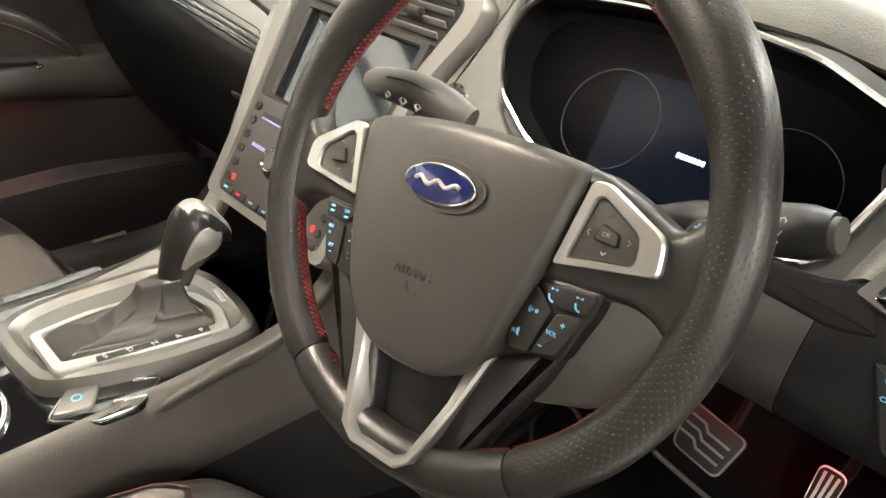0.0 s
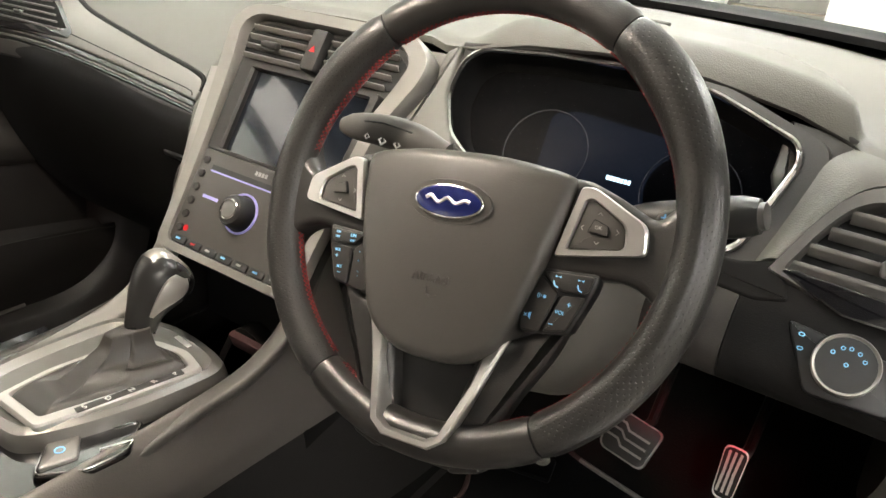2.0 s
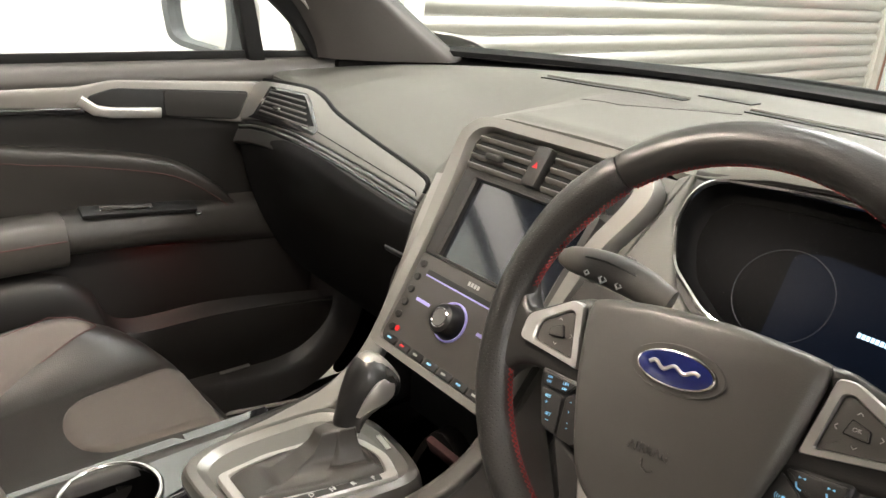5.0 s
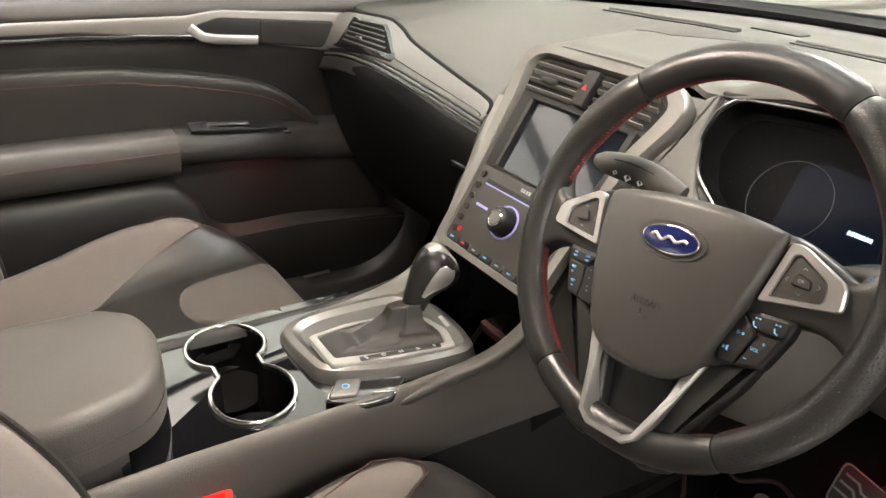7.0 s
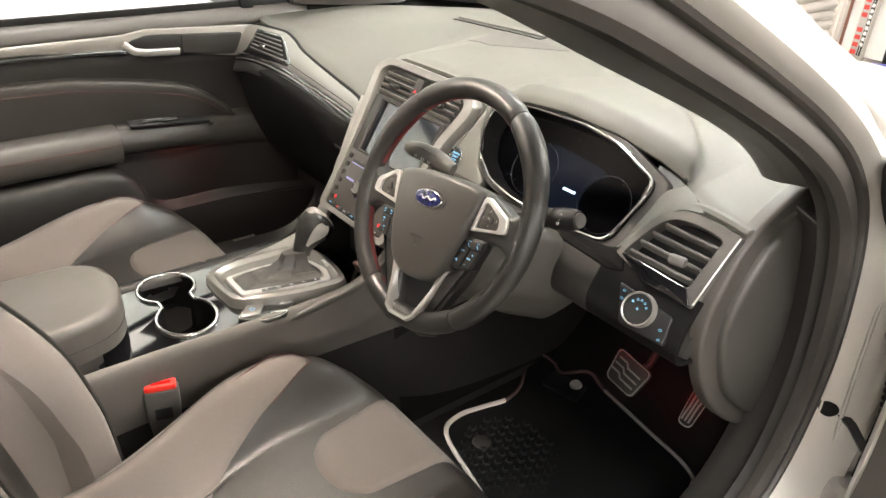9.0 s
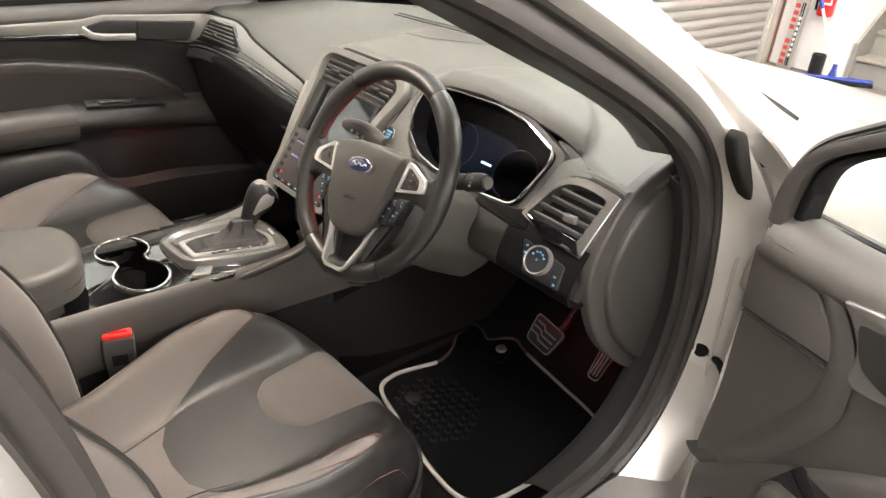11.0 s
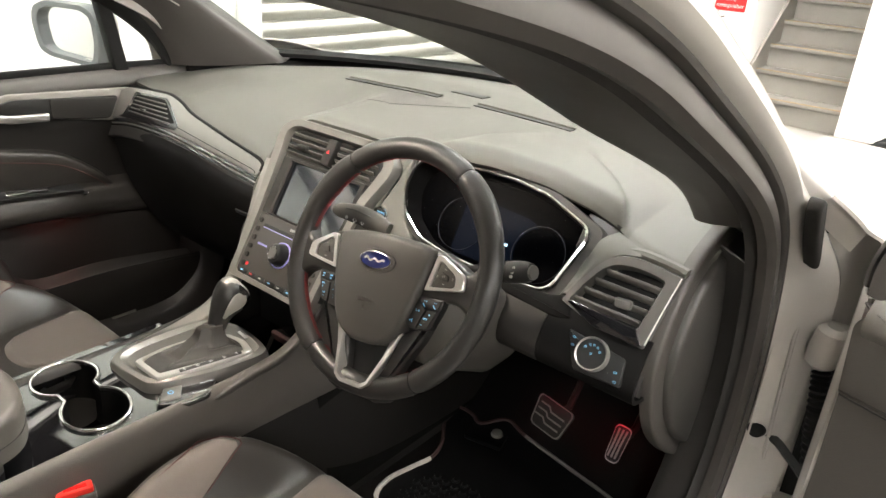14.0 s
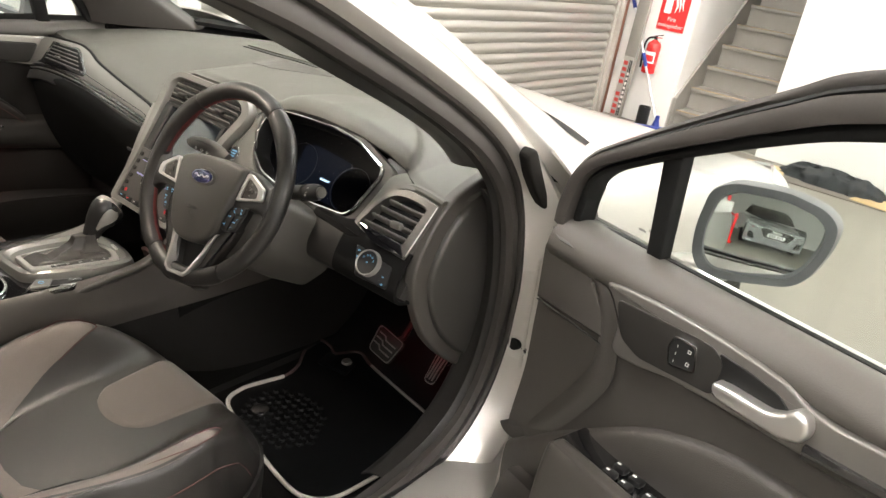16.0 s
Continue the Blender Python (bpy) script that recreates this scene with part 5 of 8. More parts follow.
# ---- centre stack ----
def build_stack():
    vz = lambda z: (z - 0.896) / 0.838
    cs = thing("centre_stack", "silver framed centre stack with screen, vents and audio controls", "centre stack", (-0.02, 0.17, 0.8))
    stack_silver = material("stack_frame_silver", (0.205, 0.196, 0.182), 0.33, metal=0.4, grain=0.02, grain_size=0.0006, bump=0.0, blotch=0.04, rough_var=0.03)
    audio_soft = material("audio_panel_plastic", (0.05, 0.046, 0.042), 0.45, grain=0.08, grain_size=0.001, bump=0.15, voronoi=True)
    # frame rails: wide at the top, drawn in below
    o = [(-0.17, 0.03), (-0.15, 0.052), (-0.12, 0.058), (0.09, 0.058), (0.115, 0.052), (0.142, 0.03), (0.142, 0.005), (0.118, -0.05), (0.106, -0.12), (0.098, -0.2), (0.094, -0.27), (-0.137, -0.27), (-0.14, -0.2), (-0.148, -0.12), (-0.16, -0.04)]
    i_ = [(-0.145, 0.022), (-0.134, 0.036), (-0.118, 0.041), (0.08, 0.041), (0.1, 0.036), (0.116, 0.02), (0.108, -0.008), (0.092, -0.05), (0.088, -0.12), (0.081, -0.2), (0.078, -0.258), (-0.118, -0.258), (-0.12, -0.2), (-0.125, -0.12), (-0.135, -0.03)]
    part("frame", frame_ring(fillet(o, 0.012, 3), fillet(i_, 0.012, 3), 0.024, FACE @ pose(0, 0, -0.012), bevel=0.006), stack_silver, cs, "satin silver frame")
    part("base", prism([(-0.14, -0.25), (-0.15, 0.04), (0.12, 0.04), (0.095, -0.25)], 0.012, FACE @ pose(0, 0, -0.014)), dark_soft, cs)
    # vents
    part("vent_duct", prism(fillet([(-0.138, -0.012), (-0.138, 0.02), (-0.12, 0.036), (0.085, 0.036), (0.108, 0.02), (0.1, -0.012)], 0.006), 0.003, FACE @ pose(0, 0, -0.004)), tyre_rubber, cs)
    for k in range(4):
        y = 0.027 - 0.0125 * k
        for x0, x1 in ((-0.134, -0.036), (-0.004, 0.1 - 0.004 * abs(k - 1))):
            part("vent_blade", box((x1 - x0, 0.0078, 0.0026), FACE @ pose((x0 + x1) / 2, y, 0.003, 52, 0, 0), 0.001), blade_grey, cs)
    for x in (-0.088, 0.052):
        part("vent_tab", box((0.027, 0.009, 0.011), FACE @ pose(x, 0.0055, 0.01, 25, 0, 0), 0.0035, seg=3), dark_soft, cs)
    hz = part("hazard_button", box((0.022, 0.052, 0.016), FACE @ pose(-0.02, 0.012, 0.004), 0.003), dark_soft, cs)
    m = FACE @ pose(-0.02, 0.012, 0.0123)
    part("hazard_triangle", prism([(-0.0042, -0.0036), (0.0042, -0.0036), (0, 0.0044)], 0.0004, m), icon_red, hz, "lit red triangle")
    # screen
    part("screen_bezel", frame_ring(fillet([(-0.122, -0.137), (-0.128, -0.02), (0.096, -0.02), (0.092, -0.137)], 0.004), fillet([(-0.097, -0.133), (-0.1, -0.026), (0.083, -0.026), (0.081, -0.133)], 0.002), 0.016, FACE @ pose(0, 0, -0.006), bevel=0.003), dark_soft, cs)
    part("screen", prism([(-0.099, -0.134), (-0.102, -0.025), (0.085, -0.025), (0.083, -0.134)], 0.003, FACE @ pose(0, 0, -0.0025)), screen_off, cs, "dark touch screen reflecting the room")
    # audio panel
    part("audio_panel", prism(fillet([(-0.121, -0.262), (-0.122, -0.137), (0.087, -0.137), (0.08, -0.262)], 0.006), 0.012, FACE @ pose(0, 0, -0.003), 0.003), audio_soft, cs)
    part("slot", box((0.17, 0.006, 0.002), FACE @ pose(-0.012, -0.158, 0.0088)), black_plastic, cs)
    part("light_line", box((0.17, 0.002, 0.001), FACE @ pose(-0.012, -0.1625, 0.0093)), lilac, cs, "lilac lit line")
    for k in range(4):
        part("lettering_bar", box((0.0035, 0.0052, 0.0006), FACE @ pose(-0.0265 + 0.0052 * k, -0.1475, 0.0093)), icon_grey, cs)
    m = FACE @ pose(-0.024, -0.198, 0.009)
    part("knob_ring", lathe([(0.0222, 0), (0.0246, 0), (0.0246, 0.002), (0.0236, 0.003), (0.0222, 0.002)], m, 40), lilac, cs, "lit ring round the knob")
    part("knob", lathe([(0, 0.022), (0.011, 0.022), (0.0125, 0.0205), (0.0165, 0.0195), (0.019, 0.016), (0.0205, 0.0), (0, 0)], m, 36), black_plastic, cs, "round volume knob")
    part("knob_cap", lathe([(0, 0.0228), (0.0095, 0.0226), (0.0106, 0.0215), (0, 0.0215)], m, 28), vent_grey, cs, "dark silver knob cap")
    part("knob_edge", lathe([(0.0108, 0.0216), (0.0122, 0.0216), (0.0122, 0.0226), (0.0114, 0.023), (0.0108, 0.0226)], m, 28), chrome, cs, "thin chrome ring")
    for x0 in (-0.08, 0.032):
        part("light_line", box((0.026, 0.004, 0.001), FACE @ pose(x0, -0.194, 0.0093)), lilac, cs)
    for k in range(6):
        part("button", lathe([(0, 0.003), (0.0042, 0.003), (0.0052, 0.002), (0.0052, 0), (0, 0)], FACE @ pose(-0.11 + 0.0006 * k, -0.152 - 0.0175 * k, 0.009), 14), dark_soft, cs)
        part("button", lathe([(0, 0.003), (0.0042, 0.003), (0.0052, 0.002), (0.0052, 0), (0, 0)], FACE @ pose(0.07 - 0.0006 * k, -0.152 - 0.0175 * k, 0.009), 14), dark_soft, cs)
    for x in (-0.098, 0.058):
        part("lit_mark", prism(circle(0.004, 8), 0.0008, FACE @ pose(x, -0.238, 0.0092)), icon_red, cs, "red lit heating symbol")
    for k in range(7):
        x = -0.1 + 0.0265 * k
        b = part("key", box((0.024, 0.011, 0.009), FACE @ pose(x, -0.254, 0.0065, -18, 0, 0), 0.002), black_plastic, cs)
        part("icon", box((0.007, 0.0024, 0.0006), FACE @ pose(x, -0.2525, 0.0125, -18, 0, 0)), icon_red if k == 1 else (icon_blue if k in (0, 3, 5) else icon_grey), b)
    # dark bin below
    part("bin_back", box((0.2, 0.01, 0.12), pose(-0.02, 0.13, 0.62)), black_plastic, cs)
    part("bin_lip", box((0.06, 0.01, 0.022), pose(0.022, 0.07, 0.59, 20, 0, 0), 0.003), red_binding, cs, "dark red bin insert")


build_stack()


# ---- centre console ----
console_side = material("console_side_vinyl", (0.088, 0.079, 0.071), 0.45, grain=0.12, grain_size=0.0015, bump=0.4, voronoi=True)


def build_console():
    co = thing("centre_console", "dark centre console with gloss black deck", "centre console", (-0.05, -0.2, 0.3))
    # side skins: swept from the rear up to the stack
    prof = [(-0.72, 0.6), (-0.5, 0.6), (-0.36, 0.597), (-0.22, 0.593), (-0.1, 0.592), (0.0, 0.6), (0.05, 0.618), (0.085, 0.648), (0.115, 0.7), (0.14, 0.76), (0.24, 0.79), (0.36, 0.79), (0.5, 0.79)]
    for s, xe in ((1, 0.062), (-1, -0.165)):
        rows = []
        for y, z in prof:
            f = smooth01((y + 0.1) / 0.25)
            x = xe + s * (0.012 if s > 0 else 0.0) * f + (0.012 * smooth01((-0.35 - y) / 0.3) if s > 0 else 0)
            rows.append([(x - s * 0.012, y, z - 0.012), (x - s * 0.006, y, z - 0.001), (x + s * 0.006, y + 0.004, z - 0.012), (x + s * 0.014, y + 0.03 * f, z - 0.05), (x + s * 0.018, y + 0.05 * f, (z - 0.05) * 0.4 + 0.49 * 0.6), (x + s * 0.012, y + 0.06 * f, 0.478)])
        part("side_panel", surf(rows, 30, 50, 0.005), console_side if s > 0 else dark_soft, co, "soft dark side panel")
    for s, xe in ((1, 0.07), (-1, -0.17)):
        part("lower_side", surf([[(xe + s * (-0.012 + 0.012 * k), y, 0.53), (xe + s * (0.001 + 0.012 * k), y, 0.478), (xe + s * (0.016 + 0.012 * k), y, 0.4), (xe + s * (0.04 + 0.012 * k), y, 0.23)] for y, k in ((-0.72, 0), (-0.3, 0), (0.0, 0.3), (0.2, 0.8), (0.46, 1.0), (0.74, 1.0))], 12, 20, 0.008), tunnel_dark, co, "dark lower tunnel side")
    part("footwell_side", surf([[(0.078, y, 0.6), (0.082, y, 0.5), (0.088, y, 0.4), (0.12, y, 0.25)] for y in (0.1, 0.3, 0.5, 0.74)], 12, 10, 0.01), carpet, co, "dark carpeted tunnel side")
    # silver rails that run down from the stack frame to the selector plate
    for s, x in ((1, 0.086), (-1, -0.148)):
        tail = [(x - s * 0.012, -0.06, 0.592), (x - s * 0.014, -0.11, 0.588), (x - s * 0.014, -0.165, 0.584)] if s < 0 else [(x - s * 0.02, -0.04, 0.588), (x - s * 0.026, -0.1, 0.574), (x - s * 0.034, -0.17, 0.555)]
        path = crom([(x + s * 0.012, 0.2, 0.867), (x + s * 0.002, 0.16, 0.807), (x - s * 0.002, 0.123, 0.73), (x - s * 0.002, 0.093, 0.668), (x - s * 0.004, 0.06, 0.63), (x - s * 0.008, 0.012, 0.604)] + tail, 40)
        nor = []
        for i in range(40):
            f = smooth01(i / 39 * 1.3)
            nor.append((0, -0.84 * (1 - f), 0.54 + 0.46 * f))
        w = 0.018 if s < 0 else 0.011
        part("rail", sweep(path, fillet([(-w, -0.008), (w, -0.008), (w, 0.006), (-w, 0.006)], 0.005, 3), nor), rail_silver if s < 0 else door_soft, co, "satin silver rail" if s < 0 else "")
    # deck with two cup wells
    A, B, R = (-0.12, -0.262), (-0.017, -0.262), 0.0485
    def cups(r):
        out = []
        d = 0.0405
        a0 = math.acos(min(1, d / r))
        for i in range(25):
            a = a0 + (2 * math.pi - 2 * a0) * i / 24
            out.append((A[0] + r * math.cos(a), A[1] + r * math.sin(a)))
        for i in range(25):
            a = math.pi + a0 + (2 * math.pi - 2 * a0) * i / 24
            out.append((B[0] + r * math.cos(a), B[1] + r * math.sin(a)))
        return out
    hole = cups(R)
    # deck as four plates round the wells
    bm = bmesh.new()
    outer = []
    for p in hole:
        c = (-0.075, -0.264)
        dx, dy = p[0] - c[0], p[1] - c[1]
        k = min(abs((0.06 - c[0]) / dx) if dx > 0 else abs((-0.182 - c[0]) / dx) if dx < 0 else 9, abs((-0.165 - c[1]) / dy) if dy > 0 else abs((-0.42 - c[1]) / dy) if dy < 0 else 9)
        outer.append((c[0] + dx * k, c[1] + dy * k))
    lean = lambda x: 0.12 * max(0.0, x + 0.06)
    ring_faces(bm, [[Vector((*p, 0.57)) for p in outer], [Vector((*p, 0.593 - lean(p[0]))) for p in outer], [Vector((*p, 0.593 - lean(p[0]))) for p in hole], [Vector((*p, 0.57)) for p in hole]])
    part("deck", bm, gloss_black, co, "gloss black deck", angle=20)
    bm = bmesh.new()
    ring_faces(bm, [[Vector((x, y, z)) for x, z in ((-0.182, 0.575), (-0.182, 0.593), (-0.06, 0.593), (0.06, 0.5786), (0.06, 0.565))] for y in (-0.1645, -0.06)], caps=True)
    part("deck", bm, gloss_black, co, "gloss black deck", angle=5)
    bm = bmesh.new()
    ring_faces(bm, [[Vector((*p, 0.59 - lean(p[0]))) for p in cups(R)], [Vector((*p, 0.53)) for p in cups(R - 0.001)], [Vector((*p, 0.525)) for p in cups(R - 0.0025)]])
    for c in (A, B):
        prism(circle(R - 0.002, 32), 0.003, pose(c[0], c[1], 0.522), bm=bm)
    part("cup_well", bm, black_grain, co, "dark twin cup holder")
    part("cup_rim", sweep([Vector((*p, 0.595 - lean(p[0]))) for p in cups(R + 0.001)], fillet([(-0.003, -0.004), (0.003, -0.004), (0.003, 0.004), (-0.003, 0.004)], 0.0025, 3), (0, 0, 1), closed=True), chrome, co, "chrome cup holder rim")
    # armrest
    ar = thing("armrest", "grey padded centre armrest with a stitched seam", "armrest", (-0.055, -0.55, 0.6))
    o = fillet([(-0.165, -0.8), (0.058, -0.8), (0.054, -0.45), (0.034, -0.385), (-0.008, -0.36), (-0.07, -0.349), (-0.125, -0.361), (-0.155, -0.4)], [0.02, 0.02, 0.05, 0.03, 0.03, 0.03, 0.02, 0.02])
    part("lid", prism(o, 0.066, pose(0, 0, 0.612), 0.016, 4, dome=0.006), dash_soft_dark, ar)
    part("base", prism([(-0.15, -0.8), (0.05, -0.8), (0.04, -0.44), (0.02, -0.41), (-0.12, -0.4), (-0.14, -0.43)], 0.08, pose(0, 0, 0.535), 0.004), door_soft, ar)
    part("seam", sweep([Vector((x, y, 0.636)) for x, y in o], circle(0.0009, 5), (0, 0, 1), closed=True), dark_soft, ar)
    # selector plate
    gs = thing("gear_selector", "automatic gear selector with leather boot and silver plate", "gear selector", (-0.045, -0.07, 0.59))
    po = [(-0.132, -0.15), (-0.132, -0.06), (-0.12, 0.0), (-0.06, 0.03), (0.02, 0.028), (0.05, 0.008), (0.046, -0.05), (0.036, -0.098), (0.018, -0.15), (-0.002, -0.184), (-0.03, -0.192), (-0.08, -0.196), (-0.112, -0.19)]
    po = [tuple(p) for p in crom(po, 60, True)]
    gi = fillet([(-0.068, -0.171), (-0.073, -0.115), (-0.062, -0.036), (-0.038, -0.01), (0.004, -0.001), (0.041, -0.012), (0.041, -0.022), (0.026, -0.09), (0.004, -0.171)], [0.008, 0.01, 0.014, 0.012, 0.01, 0.006, 0.006, 0.01, 0.006])
    gj = fillet([(-0.062, -0.16), (-0.066, -0.112), (-0.055, -0.042), (-0.033, -0.02), (0.002, -0.012), (0.026, -0.02), (0.0265, -0.027), (0.0125, -0.09), (-0.008, -0.16)], [0.006, 0.01, 0.012, 0.012, 0.01, 0.005, 0.005, 0.01, 0.005])
    mid = (-0.03, -0.09)
    ring = lambda k, z, w=0.0: [Vector((mid[0] + (x - mid[0]) * k, mid[1] + (y - mid[1]) * k, z - w * lean(x))) for x, y in po]
    bm = bmesh.new()
    rows = ring_faces(bm, [ring(1.0, 0.58, 1), ring(1.0, 0.597, 0.9), ring(0.975, 0.604, 0.55), ring(0.955, 0.606, 0.3), ring(0.87, 0.6075), ring(0.85, 0.606), ring(0.78, 0.602), ring(0.05, 0.602)])
    bm.faces.new(rows[-1])
    bm.faces.new(list(reversed(rows[0])))
    part("plate", bm, plate_silver, gs, "satin silver surround", angle=22)
    cgx, cgy = -0.03, -0.085
    part("gate_frame", frame_ring(gi, gj, 0.007, pose(0, 0, 0.605), bevel=0.002), chrome_satin, gs, "bright silver gate frame")
    bo = [tuple(p) for p in crom(gj, 72, True)]
    boot = []
    for f, z in ((1.0, 0.607), (0.93, 0.613), (0.8, 0.615), (0.66, 0.614), (0.54, 0.617), (0.42, 0.623), (0.33, 0.632), (0.27, 0.646)):
        cx, cy = cgx + (-0.034 - cgx) * (1 - f), cgy + (-0.034 - cgy) * (1 - f)
        boot.append([Vector((cx + (x - cgx) * f + 0.0015 * math.sin(i * 0.52 + f * 9) * (1 - f), cy + (y - cgy) * f, z + 0.003 * math.sin(i * 0.262 + f * 17) * min(1.0, 4 * (1 - f)) * min(1.0, (f - 0.2) * 4))) for i, (x, y) in enumerate(bo)])
    lines = [crom([r[i] for r in boot], 26) for i in range(len(bo))]
    bm = bmesh.new()
    rows = ring_faces(bm, [[Vector(ln[k]) for ln in lines] for k in range(26)])
    bm.faces.new(rows[-1])
    part("boot", bm, boot_leather, gs, "creased dark leather boot", angle=80)
    part("letter_strip", box((0.107, 0.0085, 0.001), pose(0.0211, -0.0824, 0.6122, 0, 0, 78), 0.0003), surround_grey, gs, "dark strip under the gear letters")
    for k, ch in enumerate("PRNDS"):
        y = -0.038 - 0.0222 * k
        text(ch, 0.0082, pose(0.0305 - 0.0047 * k, y, 0.6131, 0, 0, 102), icon_grey_light, gs)
    part("pictogram_bar", box((0.028, 0.006, 0.001), pose(-0.022, 0.011, 0.6065, 0, 0, -8), 0.0003), sign_white, gs)
    base, tip = Vector((-0.034, -0.034, 0.634)), Vector((-0.036, 0.014, 0.706))
    ax = (tip - base).normalized()
    part("stem", sweep([base - ax * 0.02, base + ax * 0.012], circle(0.0135, 16), (1, 0, 0)), black_plastic, gs)
    part("collar", sweep([base + ax * 0.0, base + ax * 0.005], circle(0.0165, 20), (1, 0, 0)), chrome, gs)
    path, sec = [], []
    for f, r in ((0.0, 0.9), (0.12, 0.95), (0.3, 1.08), (0.5, 1.38), (0.68, 1.68), (0.82, 1.78), (0.92, 1.6), (0.98, 1.15), (1.0, 0.55)):
        path.append(base + ax * (0.004 + f * 0.075) + Vector((0, -0.006 * math.sin(math.pi * f) + 0.012 * f * f, 0)))
        sec.append(r)
    path = [Vector(p) for p in crom(path, 33)]
    sec = [p[0] for p in crom([(r, 0, 0) for r in sec], 33)]
    part("knob", sweep(path, [(0.0152 * math.cos(a), 0.0205 * math.sin(a)) for a in np.linspace(0, 2 * math.pi, 24, endpoint=False)], (0, 1, 0), scale=sec), gloss_leather, gs, "black leather knob")
    cap_path = [p + Vector((0, 0.001, 0.0016)) for p in path[20:]]
    part("knob_cap", sweep(cap_path, [(0.0134 * math.cos(a), 0.0202 * math.sin(a)) for a in np.linspace(0, 2 * math.pi, 24, endpoint=False)], (0, 1, 0), scale=[s * 1.005 for s in sec[20:]]), rail_silver, gs, "satin silver cap")
    blade = [path[k] + Vector((0.0152 * sec[k] * 0.95, -0.004, 0)) for k in range(8, 26)]
    part("knob_inlay", sweep(blade, fillet([(-0.009, -0.002), (0.009, -0.002), (0.009, 0.002), (-0.009, 0.002)], 0.002, 2), (1, -0.25, 0), scale=[0.25 + 1.3 * math.sin(math.pi * min(1.0, (k + 1) / 18) ** 1.5) for k in range(18)]), satin, gs, "satin silver side inlay")
    part("release_button", box((0.008, 0.02, 0.03), Matrix.Translation(path[20] + Vector((-0.0235, 0.0, 0.0))), 0.003), black_plastic, gs)
    pb = thing("parking_brake_switch", "silver electric parking brake switch in a gloss black surround", "switch", (0.035, -0.13, 0.59))
    part("surround", prism(fillet([(0.004, -0.166), (0.036, -0.196), (0.066, -0.16), (0.071, -0.122), (0.042, -0.085)], 0.008), 0.006, pose(0, 0, 0.5825), 0.002), gloss_black, pb)
    part("surround_rim", sweep(at(Matrix.Identity(4), fillet([(0.006, -0.165), (0.036, -0.193), (0.064, -0.16), (0.069, -0.122), (0.042, -0.088)], 0.008), 0.589), circle(0.0009, 5), (0, 0, 1), closed=True), chrome, pb, "thin chrome rim")
    part("lever", prism(fillet([(0.008, -0.165), (0.036, -0.189), (0.046, -0.157), (0.018, -0.137)], 0.004, 3), 0.007, pose(0, 0, 0.5855), 0.002), lever_silver, pb)
    part("icon", frame_ring(circle(0.005, 14), circle(0.0035, 14), 0.0005, pose(0.027, -0.163, 0.5927, 0, 0, 0), bevel=0.0001), icon_blue, pb)
    part("trim", box((0.004, 0.03, 0.003), pose(0.056, -0.125, 0.59, 0, 0, -20), 0.001), chrome, pb)


dash_soft_dark = material("armrest_vinyl", (0.08, 0.074, 0.066), 0.42, grain=0.1, grain_size=0.0015, bump=0.35, voronoi=True)
lever_silver = material("lever_silver", (0.22, 0.21, 0.2), 0.3, metal=0.6, blotch=0.05)
chrome_satin = material("satin_chrome", (0.6, 0.59, 0.565), 0.3, metal=0.7, grain=0.05, grain_size=0.0006)
icon_dark = material("dark_print", (0.02, 0.02, 0.02), 0.5, blotch=0)
tunnel_dark = material("tunnel_lining", (0.014, 0.0128, 0.0118), 0.7, grain=0.2, grain_size=0.002, bump=0.4, spec=0.25)
buckle_grey = material("buckle_plastic", (0.085, 0.08, 0.074), 0.45, grain=0.1, grain_size=0.001, bump=0.15)
boot_leather = material("boot_leather", (0.034, 0.031, 0.028), 0.38, grain=0.12, grain_size=0.0014, bump=0.4, voronoi=True, blotch=0.2, blotch_size=0.03)
icon_grey_light = material("pale_print", (0.7, 0.7, 0.68), 0.5, blotch=0)
gloss_leather = material("knob_leather", (0.014, 0.014, 0.014), 0.28, grain=0.1, grain_size=0.001, bump=0.15, coat=0.2)
build_console()


